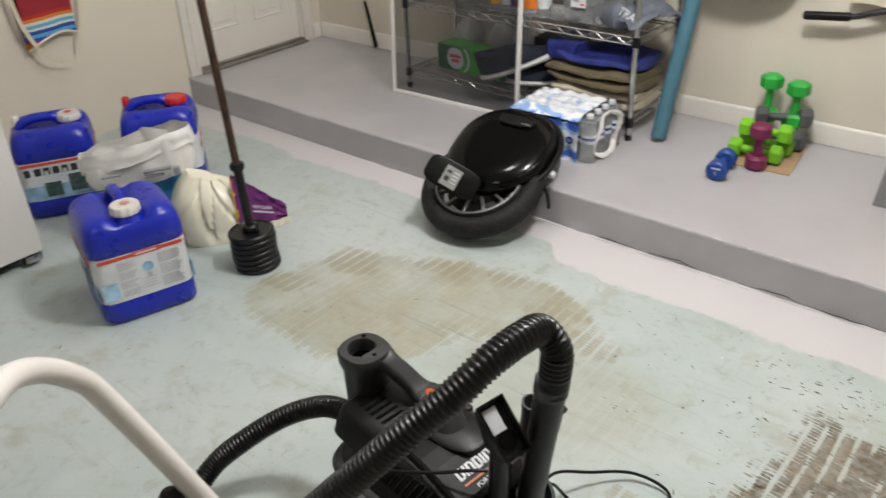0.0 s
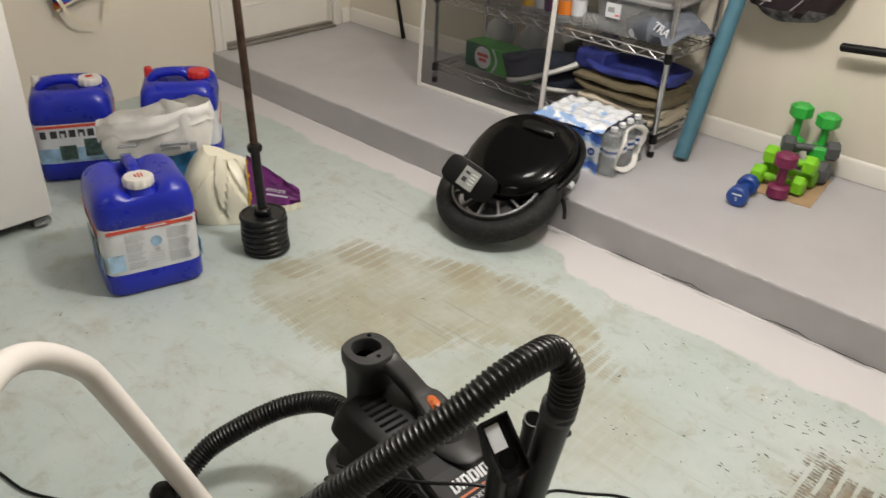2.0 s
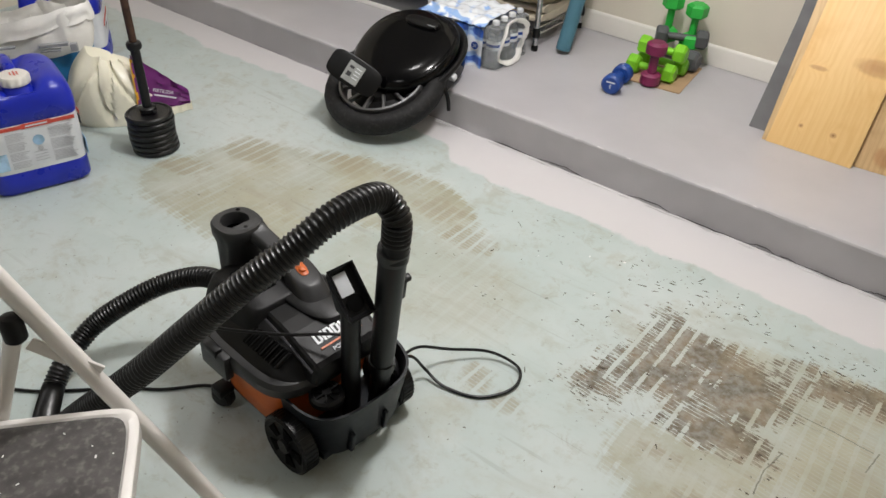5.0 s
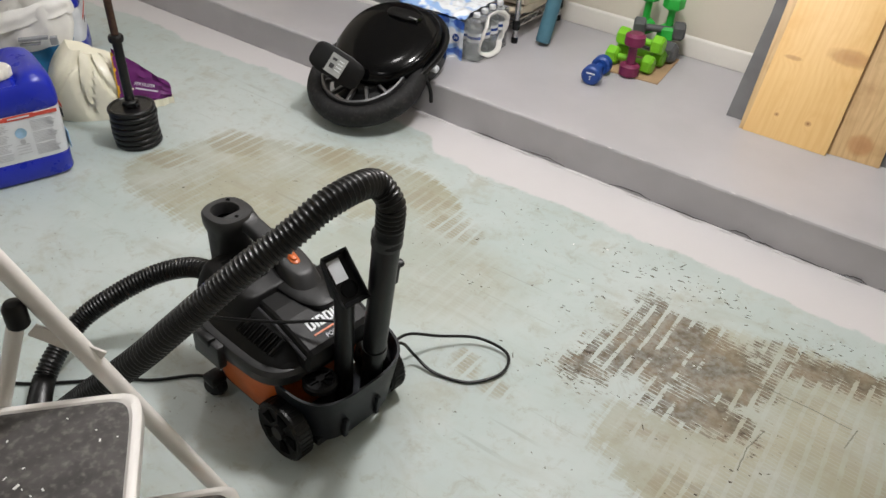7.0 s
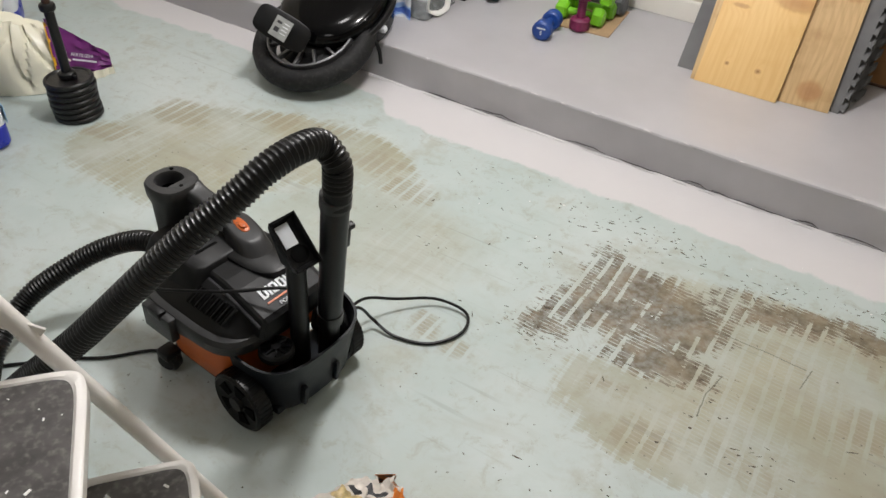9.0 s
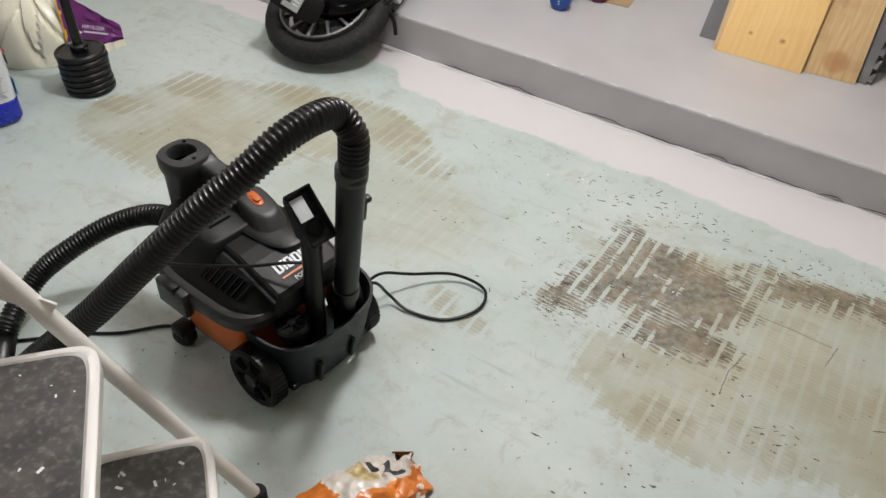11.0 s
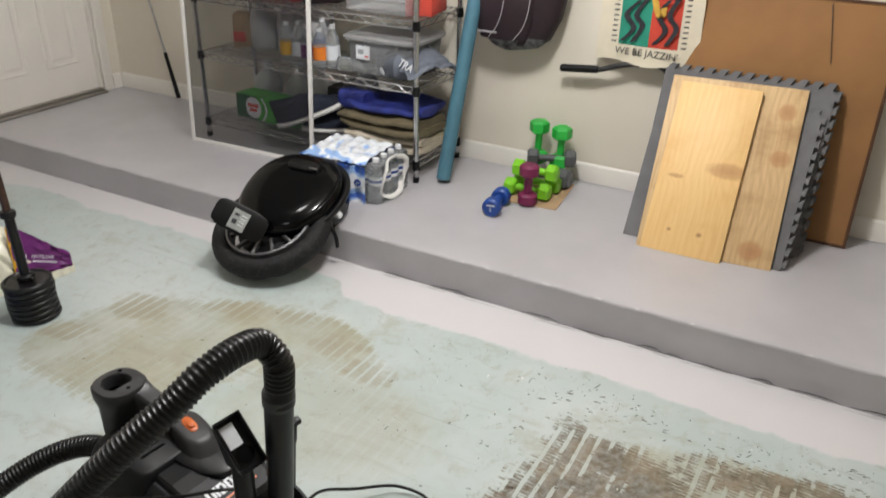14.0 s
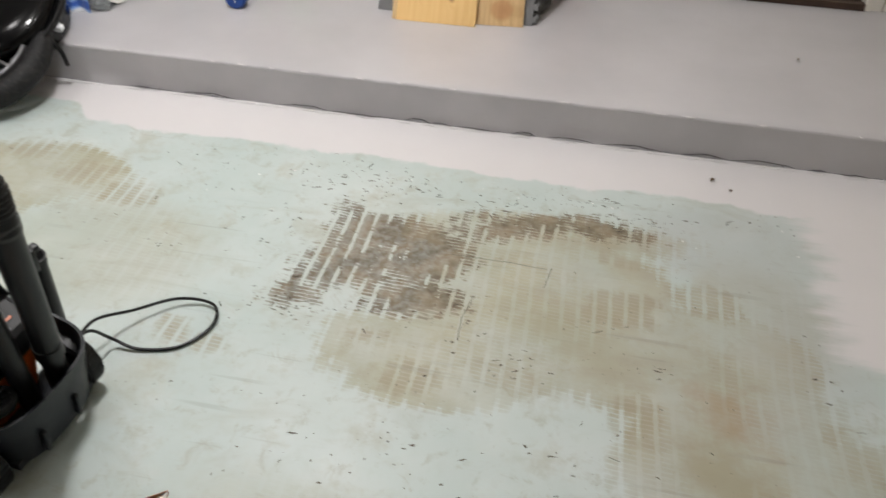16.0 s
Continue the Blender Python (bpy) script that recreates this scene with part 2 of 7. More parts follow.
    east = n.step(n.math("SUBTRACT", plus(x, drag), limit), -0.05, 0.07)
    fresh = n.math("MAXIMUM", north, times(east, n.step(y, -0.2, 0.2)))
    c = n.mix(fresh, c, n.mix(n.noise(2.0), (0.56, 0.545, 0.55), (0.64, 0.62, 0.625)))
    worn = n.math("MAXIMUM", m_tan, n.math("MAXIMUM", m_dark, m_pr))
    rough = plus(0.40, times(times(worn, n.math("SUBTRACT", 1.0, fresh)), 0.3))
    rough = n.math("ADD", rough, off(fine, 0.25), clamp=True)
    n.bump(plus(plus(times(grit, 0.5), times(fine, 0.8)), times(worn, -0.5)), 0.28, 0.0016)
    return n.end(c, rough, 0.0, 0.4)


def wood_material(name, pale, deep, knots, blotch=0.55):
    """Flat-sawn softwood: long growth rings that bend round the knots, fine pores, blotches of resin or dirt."""
    n = Nodes(name)
    x, y, z = n.xyz(n.co)
    bend = n.math("MULTIPLY", n.noise(1.8, 3, 0.5, n.mapping(n.co, scale=(1.6, 1.6, 0.55)), 0.4), 0.20)
    for kx, kz, a, b in knots:
        d = n.vmath("LENGTH", n.vmath("MULTIPLY", n.vmath("SUBTRACT", n.co, (kx, 0, kz)), (1 / (a * 2.6), 0, 1 / (b * 5))))
        bend = n.math("ADD", bend, n.math("MULTIPLY", n.step(d, 1.0, 0.0), 0.030))
    u = n.math("ADD", x, bend)
    ring = n.math("SINE", n.math("MULTIPLY", u, 2 * math.pi / 0.026))
    c = n.mix(n.step(ring, -0.5, 1.0), pale, n.mix(0.20, pale, deep))
    c = n.mix(n.math("MULTIPLY", n.step(n.noise(5.0, 4, 0.6), 0.48, 0.72), blotch), c, deep)
    grain = n.noise(110, 2, 0.5, n.mapping(n.co, scale=(1, 1, 0.04)))
    c = n.mix(n.math("MULTIPLY", n.step(grain, 0.4, 0.75), 0.30), c, deep)
    for kx, kz, a, b in knots:
        d = n.vmath("LENGTH", n.vmath("MULTIPLY", n.vmath("SUBTRACT", n.co, (kx, 0, kz)), (1 / a, 0, 1 / b)))
        d = n.math("ADD", d, n.math("MULTIPLY", n.math("SUBTRACT", n.noise(40), 0.5), 0.5))
        c = n.mix(n.math("MULTIPLY", n.step(d, 1.35, 0.75), 0.55), c, (0.42, 0.19, 0.07))
        c = n.mix(n.math("MULTIPLY", n.step(d, 0.70, 0.20), 0.70 if a < 0.02 else 0.15), c, (0.22, 0.085, 0.03))
    n.bump(grain, 0.2, 0.0006)
    return n.end(c, 0.5, 0.0, 0.4)


def stripe_material(name, bands, axis, length):
    """Woven bands of colour along one axis."""
    n = Nodes(name)
    u = n.math("DIVIDE", n.xyz(n.co)[axis], length)
    u = n.math("ADD", u, n.math("MULTIPLY", n.math("SUBTRACT", n.noise(14), 0.5), 0.05))
    ramp = n.t.nodes.new("ShaderNodeValToRGB")
    ramp.color_ramp.interpolation = "CONSTANT"
    while len(ramp.color_ramp.elements) < len(bands):
        ramp.color_ramp.elements.new(0.5)
    for e, (at, col) in zip(ramp.color_ramp.elements, bands):
        e.position, e.color = at, (*col, 1)
    n.put(ramp.inputs[0], u)
    n.bump(n.noise(300), 0.5, 0.001)
    return n.end(ramp.outputs[0], 0.9)


def film_material():
    """Printed wrap: white with splashes of blue."""
    n = Nodes("printed_wrap")
    z = n.xyz(n.co)[2]
    s = n.noise(11, 3, 0.5, None, 1.3)
    band = n.math("SUBTRACT", 1.0, n.math("ABSOLUTE", n.math("MULTIPLY", n.math("SUBTRACT", z, 0.160), 26.0)))
    low = n.math("SUBTRACT", 1.0, n.math("ABSOLUTE", n.math("MULTIPLY", n.math("SUBTRACT", z, 0.03), 30.0)))
    k = n.math("ADD", n.math("MAXIMUM", band, low), n.math("ADD", n.math("MULTIPLY", n.math("SUBTRACT", s, 0.5), 2.6), 0.16))
    c = n.mix(n.step(k, 0.25, 0.5), (0.80, 0.83, 0.87), (0.30, 0.48, 0.80))
    c = n.mix(n.step(k, 0.75, 0.95), c, (0.045, 0.13, 0.52))
    n.bump(n.noise(22, 3, 0.5, None, 0.8), 0.5, 0.006)
    n.b.inputs["Coat Weight"].default_value = 0.6
    n.b.inputs["Coat Roughness"].default_value = 0.12
    return n.end(c, 0.3)


M = {
    "floor": floor_material(),
    "platform": mat("grey_floor_paint", (0.43, 0.42, 0.435), 0.33, 0, 0.06, 2.5, 0.12, 60, 0.5),
    "riser": mat("grey_riser_paint", (0.42, 0.41, 0.42), 0.5, 0, 0.08, 3.0, 0.35, 40),
    "wall": mat("cream_wall_paint", (0.70, 0.650, 0.550), 0.75, 0, 0.03, 2.0, 0.25, 90, 0.3),
    "ceiling": mat("dulled_ceiling", (0.46, 0.45, 0.43), 0.9, 0, 0.03, 2.0, 0.2, 60, 0.2),
    "trim": mat("white_gloss_paint", (0.76, 0.73, 0.67), 0.4, 0, 0.03, 3, 0.08, 90),
    "bronze": mat("dark_bronze_metal", (0.06, 0.035, 0.025), 0.45, 0.3, 0.2),
    "alu": mat("dull_aluminium", (0.33, 0.31, 0.28), 0.4, 0.8, 0.15),
    "white": mat("white_enamel", (0.80, 0.78, 0.75), 0.35, 0, 0.02, 3, 0.05, 120),
    "tube": mat("white_powder_coat", (0.76, 0.73, 0.70), 0.32, 0, 0.04, 9, 0.05, 160, 0.5, 0.2, 0.12),
    "tread": mat("black_grit_tread", (0.086, 0.080, 0.078), 0.72, 0, 0.32, 20, 0.9, 700, 0.4, 0, 0.20),
    "tape": mat("blue_masking_tape", (0.03, 0.17, 0.55), 0.7, 0, 0.12, 30),
    "jug": mat("blue_polyethylene", (0.009, 0.021, 0.39), 0.30, 0, 0.12, 6, 0.12, 260),
    "paleink": mat("pale_grey_print", (0.46, 0.47, 0.50), 0.5, 0, 0.1, 30, 0),
    "paleblue": mat("pale_blue_print", (0.33, 0.50, 0.66), 0.45, 0, 0.4, 25, 0),
    "label": mat("white_label", (0.68, 0.70, 0.73), 0.42, 0, 0.08, 14, 0.1, 60),
    "labelblue": mat("pale_blue_print", (0.28, 0.45, 0.62), 0.45, 0, 0.35, 16, 0),
    "labelgreen": mat("dark_photo_print", (0.05, 0.09, 0.08), 0.45, 0, 0.6, 40, 0),
    "red": mat("red_plastic", (0.55, 0.02, 0.02), 0.4, 0, 0.1, 10),
    "redprint": mat("red_print", (0.60, 0.07, 0.045), 0.5, 0, 0.08, 10, 0),
    # black print, also the painted shade of grooves, gaps, vents and a bore
    "ink_and_shade": mat("black_print_and_shade", (0.025, 0.025, 0.03), 0.5, 0, 0.1, 20, 0),
    "greyink": mat("grey_print", (0.30, 0.31, 0.33), 0.5, 0, 0.1, 20, 0),
    "cap": mat("white_cap", (0.72, 0.69, 0.64), 0.45, 0, 0.08, 20, 0.1, 120, 0.5, 0, 0.2),
    "black": mat("black_plastic", (0.0032, 0.0032, 0.0036), 0.38, 0, 0.2, 7, 0.25, 420, 0.29),
    "gloss": mat("piano_black", (0.002, 0.002, 0.0023), 0.12, 0, 0.1, 4, 0.0, 60, 0.20, 0.0),
    "deck": mat("satin_black_plastic", (0.0045, 0.0045, 0.005), 0.48, 0, 0.15, 7, 0.2, 420, 0.26),
    # near-black that paints the shade inside slots, bores and hollows
    "recess_shade": mat("recess_shade_black", (0.0015, 0.0015, 0.0015), 0.9, 0, 0.1, 7, 0, 60, 0.1),
    "charcoal": mat("charcoal_plastic", (0.023, 0.023, 0.024), 0.42, 0, 0.15, 7, 0.3, 420, 0.4),
    "tray": mat("blue_black_plastic", (0.007, 0.009, 0.013), 0.45, 0, 0.15, 7, 0.3, 420, 0.35),
    "hose": mat("ribbed_hose_vinyl", (0.003, 0.003, 0.0033), 0.33, 0, 0.1, 9, 0.05, 300, 0.42),
    "orange": mat("orange_plastic", (0.55, 0.115, 0.015), 0.42, 0, 0.1, 7, 0.2, 420),
    "rubber": mat("tyre_rubber", (0.011, 0.011, 0.012), 0.68, 0, 0.25, 20, 0.4, 500, 0.3, 0, 0.03),
    "chrome": mat("chrome_wire", (0.62, 0.62, 0.63), 0.22, 1.0, 0.06, 20, 0),
    "steel": mat("brushed_steel", (0.45, 0.45, 0.46), 0.3, 1.0, 0.1, 20, 0.1, 300),
    "rimgrey": mat("dark_grey_cast_rim", (0.16, 0.16, 0.165), 0.42, 0.9, 0.1, 20, 0.1, 300),
    "iron": mat("black_cast_iron", (0.006, 0.006, 0.007), 0.36, 0.2, 0.25, 16, 0.35, 300),
    "rust": mat("rusty_bar_steel", (0.075, 0.042, 0.030), 0.5, 0.5, 0.4, 22, 0.2, 300),
    "pipe": mat("teal_foam_tube", (0.065, 0.175, 0.235), 0.6, 0, 0.1, 10, 0.3, 200),
    "lime": mat("lime_vinyl", (0.20, 0.56, 0.02), 0.42, 0, 0.1, 14, 0.15, 300),
    "green": mat("green_vinyl", (0.02, 0.42, 0.05), 0.42, 0, 0.1, 14, 0.15, 300),
    "plum": mat("plum_vinyl", (0.175, 0.012, 0.065), 0.42, 0, 0.1, 14, 0.15, 300),
    "bluevinyl": mat("blue_vinyl", (0.010, 0.055, 0.27), 0.42, 0, 0.1, 14, 0.15, 300),
    "greyvinyl": mat("grey_vinyl", (0.085, 0.088, 0.092), 0.5, 0, 0.1, 14, 0.15, 300),
    "card": mat("brown_cardboard", (0.42, 0.285, 0.165), 0.8, 0, 0.12, 6, 0.2, 120, 0.2),
    "brown": mat("brown_kraft_panel", (0.285, 0.145, 0.055), 0.55, 0, 0.12, 3, 0.2, 120, 0.3),
    "darkwood": mat("dark_edge_wood", (0.075, 0.030, 0.012), 0.5, 0, 0.2, 9),
    "foam": mat("grey_foam_mat", (0.155, 0.155, 0.158), 0.85, 0, 0.12, 9, 1.0, 420, 0.2),
    "pine": wood_material("fresh_pine", (0.78, 0.53, 0.23), (0.66, 0.38, 0.13), [(0.055, 0.09, 0.011, 0.009), (-0.06, 0.09, 0.008, 0.007), (-0.085, 0.30, 0.03, 0.008), (0.10, 0.35, 0.07, 0.028)]),
    "pine2": wood_material("aged_pine", (0.64, 0.45, 0.235), (0.36, 0.205, 0.085), [(0.165, 0.06, 0.040, 0.035), (0.20, 0.42, 0.035, 0.03), (0.19, 0.60, 0.03, 0.03)], 0.75),
    "canvas": mat("natural_canvas", (0.70, 0.64, 0.50), 0.9, 0, 0.06, 8, 0.6, 700, 0.2),
    "printgreen": mat("green_print", (0.02, 0.26, 0.17), 0.8, 0, 0.1, 12, 0.3, 500),
    "printred": mat("red_fabric_print", (0.55, 0.055, 0.03), 0.8, 0, 0.1, 12, 0.3, 500),
    "gold": mat("gold_print", (0.62, 0.36, 0.05), 0.7, 0, 0.2, 20, 0),
    "maroon": mat("dark_maroon_nylon", (0.016, 0.006, 0.010), 0.6, 0, 0.2, 10, 0.4, 500),
    "camo": mat("grey_mottled_nylon", (0.12, 0.12, 0.125), 0.8, 0, 0.75, 34, 0.3, 500),
    "piping": mat("pale_piping", (0.42, 0.40, 0.42), 0.6),
    "bagwhite": mat("white_woven_plastic", (0.80, 0.79, 0.76), 0.42, 0, 0.07, 12, 0.3, 240, 0.5, 0.15),
    "bagblue": mat("teal_blue_film", (0.012, 0.135, 0.30), 0.38, 0, 0.15, 9, 0.2, 160),
    "sticker": mat("grey_paper_sticker", (0.30, 0.31, 0.30), 0.6, 0, 0.1, 30),
    "cream": mat("cream_film", (0.80, 0.77, 0.62), 0.36, 0, 0.05, 5, 0.08, 60, 0.5, 0.15),
    "purple": mat("purple_film", (0.13, 0.010, 0.135), 0.4, 0, 0.12, 9, 0.2, 110),
    "yellow": mat("yellow_print", (0.75, 0.42, 0.02), 0.4),
    "film": film_material(),
    "bottle": clear("clear_bottle_plastic", (0.93, 0.96, 0.98), 0.05, 0.85, 1.2),
    "milky": mat("milky_plastic", (0.50, 0.50, 0.50), 0.4, 0, 0.08, 8, 0.1, 100),
    "smoke": clear("clear_bin_plastic", (0.66, 0.67, 0.69), 0.18, 0.75, 1.15),
    "lid": mat("grey_bin_lid", (0.30, 0.30, 0.30), 0.5, 0, 0.1, 8),
    "boxgreen": mat("green_carton", (0.06, 0.38, 0.045), 0.45, 0, 0.2, 9, 0.1),
    "boxdark": mat("dark_green_carton", (0.01, 0.10, 0.035), 0.45, 0, 0.2, 9, 0.1),
    "navy": mat("navy_knit", (0.012, 0.016, 0.032), 0.85, 0, 0.2, 30, 0.7, 700),
    "sole": mat("white_rubber_sole", (0.70, 0.69, 0.66), 0.6, 0, 0.06, 20),
    "bluecloth": mat("royal_blue_fabric", (0.020, 0.032, 0.21), 0.7, 0, 0.25, 12, 0.4, 400),
    "khaki": mat("olive_brown_fabric", (0.13, 0.105, 0.06), 0.9, 0, 0.15, 12, 0.5, 500),
    "beige": mat("beige_fabric", (0.50, 0.44, 0.34), 0.9, 0, 0.12, 12, 0.5, 500),
    "shirt": mat("blue_grey_jersey", (0.12, 0.135, 0.165), 0.9, 0, 0.2, 9, 0.5, 600),
    "snackorange": mat("orange_foil", (0.72, 0.20, 0.02), 0.35, 0, 0.1, 20, 0.2, 60, 0.5, 0.3),
    "snackwhite": mat("pale_foil", (0.66, 0.60, 0.54), 0.35, 0, 0.12, 30, 0.3, 60, 0.5, 0.3),
    "goldfoil": mat("golden_picture_print", (0.55, 0.42, 0.20), 0.4, 0, 0.35, 60, 0.2, 60, 0.5, 0.3),
    "leaf": mat("dry_leaf", (0.16, 0.09, 0.03), 0.8, 0, 0.3, 60),
    "chip": mat("white_paint_chip", (0.80, 0.80, 0.78), 0.6),
    "serape": stripe_material("striped_woven_cloth", [(0.0, (0.62, 0.22, 0.05)), (0.08, (0.55, 0.03, 0.02)), (0.16, (0.02, 0.08, 0.40)), (0.26, (0.10, 0.35, 0.62)), (0.36, (0.02, 0.07, 0.30)), (0.46, (0.60, 0.62, 0.60)),
                                                     (0.53, (0.12, 0.40, 0.60)), (0.62, (0.62, 0.60, 0.52)), (0.70, (0.60, 0.20, 0.04)), (0.80, (0.42, 0.03, 0.02)), (0.90, (0.30, 0.02, 0.03))], 2, 0.16),
}
M["mesh"] = clear("insect_mesh", (0.045, 0.045, 0.05), 0.6, 0.0, 1.0, 0.30)


# ---- mesh helpers ----
def link(name, bm, material, parent=None, label="", smooth=True):
    me = bpy.data.meshes.new(name)
    bmesh.ops.recalc_face_normals(bm, faces=bm.faces)
    bm.to_mesh(me)
    bm.free()
    for m in material if isinstance(material, (list, tuple)) else [material]:
        me.materials.append(m)
    if smooth:
        me.polygons.foreach_set("use_smooth", [True] * len(me.polygons))
        me.set_sharp_from_angle(angle=radians(38))
    ob = new(name, me)
    if parent:
        ob.parent = parent
    return tagged(ob, label)


def part(name, bm, material, parent, label="", smooth=True):
    return link(name, bm, material, parent, label, smooth)


def thing(name, m, label, category, group=""):
    ob = new(name)
    ob.empty_display_size = 0.05
    ob.matrix_world = m
    return tagged(ob, label, category, group)


def structure(name, bm, material, label, category, smooth=True):
    return tagged(link(name, bm, material, None, label, smooth), category=category, kind="structure")


def box(bm, lo, hi, bevel=0.0, m=None, mi=0, seg=2):
    ret = bmesh.ops.create_cube(bm, size=1.0)
    vs = ret["verts"]
    c, s = [(a + b) / 2 for a, b in zip(lo, hi)], [b - a for a, b in zip(lo, hi)]
    for v in vs:
        v.co = Vector((v.co.x * s[0] + c[0], v.co.y * s[1] + c[1], v.co.z * s[2] + c[2]))
    fs = list({f for v in vs for f in v.link_faces})
    if bevel:
        r = bmesh.ops.bevel(bm, geom=list({e for f in fs for e in f.edges}), offset=bevel, segments=seg, profile=0.5, affect="EDGES")
        fs = r["faces"]
        vs = list({v for f in fs for v in f.verts})
        fs = list({f for v in vs for f in v.link_faces})
    for f in fs:
        f.material_index = mi
    if m is not None:
        for v in vs:
            v.co = m @ v.co
    return bm


def boxes(*rows, bevel=0.0, m=None):
    bm = bmesh.new()
    for lo, hi in rows:
        box(bm, lo, hi, bevel, m)
    return bm


def skin(bm, rings, close=True, cap_a=True, cap_b=True, mi=0):
    """Faces between rings of points of equal count."""
    rows = [[bm.verts.new(p) for p in ring] for ring in rings]
    n = len(rows[0])
    for a, b in zip(rows, rows[1:]):
        for i in range(n if close else n - 1):
            j = (i + 1) % n
            bm.faces.new((a[i], a[j], b[j], b[i])).material_index = mi
    if cap_a and close:
        bm.faces.new(rows[0][::-1]).material_index = mi
    if cap_b and close:
        bm.faces.new(rows[-1]).material_index = mi
    return rows


def lathe(bm, profile, segments=24, m=None, mi=0, cap_a=True, cap_b=True):
    """Turns rows of radius and height about the z axis."""
    m = m or Matrix()
    rings = [[m @ Vector((r * math.cos(2 * math.pi * i / segments), r * math.sin(2 * math.pi * i / segments), z)) for i in range(segments)] for r, z in profile]
    skin(bm, rings, True, cap_a, cap_b, mi)
    return bm


def sq(a, b, power, count, z, cx=0.0, cy=0.0):
    """A rounded rectangle: superellipse of half sizes a and b."""
    out = []
    for i in range(count):
        t = 2 * math.pi * (i + 0.5) / count
        c, s = math.cos(t), math.sin(t)
        out.append(Vector((cx + a * math.copysign(abs(c) ** (2 / power), c), cy + b * math.copysign(abs(s) ** (2 / power), s), z)))
    return out


def smooth_path(points, count):
    """Catmull-Rom through control points, evenly spread."""
    p = [Vector(q) for q in points]
    p = [2 * p[0] - p[1], *p, 2 * p[-1] - p[-2]]
    dense = []
    for a, b, c, d in zip(p, p[1:], p[2:], p[3:]):
        for k in range(96):
            t = k / 96
            dense.append(0.5 * ((2 * b) + (c - a) * t + (2 * a - 5 * b + 4 * c - d) * t * t + (3 * b - a - 3 * c + d) * t ** 3))
    dense.append(p[-2])
    far = [0.0]
    for a, b in zip(dense, dense[1:]):
        far.append(far[-1] + (b - a).length)
    out, k = [], 0
    for i in range(count):
        want = far[-1] * i / (count - 1)
        while k < len(far) - 2 and far[k + 1] < want:
            k += 1
        span = max(far[k + 1] - far[k], 1e-9)
        out.append(dense[k].lerp(dense[k + 1], min(1, (want - far[k]) / span)))
    return out, far[-1]


def tube(bm, path, radius, segments=10, mi=0, flat=1.0):
    """A round bar along a path; radius is a number or a function of the place's index."""
    rings, up = [], None
    for i, p in enumerate(path):
        d = (path[min(i + 1, len(path) - 1)] - path[max(i - 1, 0)]).normalized()
        if up is None:
            up = d.orthogonal().normalized()
        up = (up - d * up.dot(d)).normalized()
        side = d.cross(up)
        r = radius(i) if callable(radius) else radius
        rings.append([p + r * (math.cos(2 * math.pi * k / segments) * up + flat * math.sin(2 * math.pi * k / segments) * side) for k in range(segments)])
    skin(bm, rings, True, True, True, mi)
    return bm


def rod(bm, a, b, r, segments=10, mi=0):
    return tube(bm, [Vector(a), Vector(b)], r, segments, mi)


def bent(bm, points, r, count=40, segments=10, mi=0):
    return tube(bm, smooth_path(points, count)[0], r, segments, mi)


def sheet(bm, fn, nu, nv, mi=0, thick=0.0):
    """A grid of points fn(u, v), 0 to 1, with a back face when thick."""
    for side in ((0, 1) if thick else (0,)):
        rows = [[bm.verts.new(Vector(fn(i / nu, j / nv)) + Vector((0, side * thick, 0))) for i in range(nu + 1)] for j in range(nv + 1)]
        for a, b in zip(rows, rows[1:]):
            for i in range(nu):
                bm.faces.new((a[i], a[i + 1], b[i + 1], b[i])).material_index = mi
    return bm


def letters(text, size, depth=0.0006):
    """Text as a mesh, standing in the xz plane, facing -y, centred."""
    cu = bpy.data.curves.new("letters", "FONT")
    cu.body, cu.size, cu.extrude, cu.align_x, cu.align_y = text, size, depth, "CENTER", "CENTER"
    cu.resolution_u = 3
    ob = bpy.data.objects.new("letters", cu)
    scene.collection.objects.link(ob)
    bpy.context.view_layer.update()
    me = bpy.data.meshes.new_from_object(ob.evaluated_get(bpy.context.evaluated_depsgraph_get()))
    bm = bmesh.new()
    bm.from_mesh(me)
    bmesh.ops.rotate(bm, cent=(0, 0, 0), matrix=Matrix.Rotation(radians(90), 3, "X"), verts=bm.verts)
    bpy.data.objects.remove(ob)
    bpy.data.meshes.remove(me)
    bpy.data.curves.remove(cu)
    return bm


def put(bm, m):
    bmesh.ops.transform(bm, matrix=m, verts=bm.verts)
    return bm


def jitter(bm, amount, scale, seed=0.0, zmin=-1e9):
    """Pushes points about by smooth noise: dents and folds."""
    for v in bm.verts:
        if v.co.z > zmin:
            v.co += amount * noise.noise_vector(v.co * scale + Vector((seed, seed * 1.7, 0)))
    return bm


# ---- the garage ----
TOP, STEP = 0.144, 1.872
WEST, NORTH, EAST, SOUTH, HIGH = -3.63, 2.885, 2.9, -3.4, 2.6

bm = bmesh.new()
box(bm, (WEST - 0.2, SOUTH - 0.2, -0.12), (EAST + 0.2, STEP - 0.002, 0.0))
bm.faces.ensure_lookup_table()
bmesh.ops.delete(bm, geom=[f for f in bm.faces if f.calc_center_median().z > -0.001], context="FACES_ONLY")
grid_x = [WEST - 0.2, *np.arange(-2.3, 1.9, 0.02).tolist(), EAST + 0.2]
grid_y = [SOUTH - 0.2, *np.arange(0.0, STEP - 0.02, 0.02).tolist(), STEP - 0.002]
skin(bm, [[(x, y, 0.0) for x in grid_x] for y in grid_y], close=False)
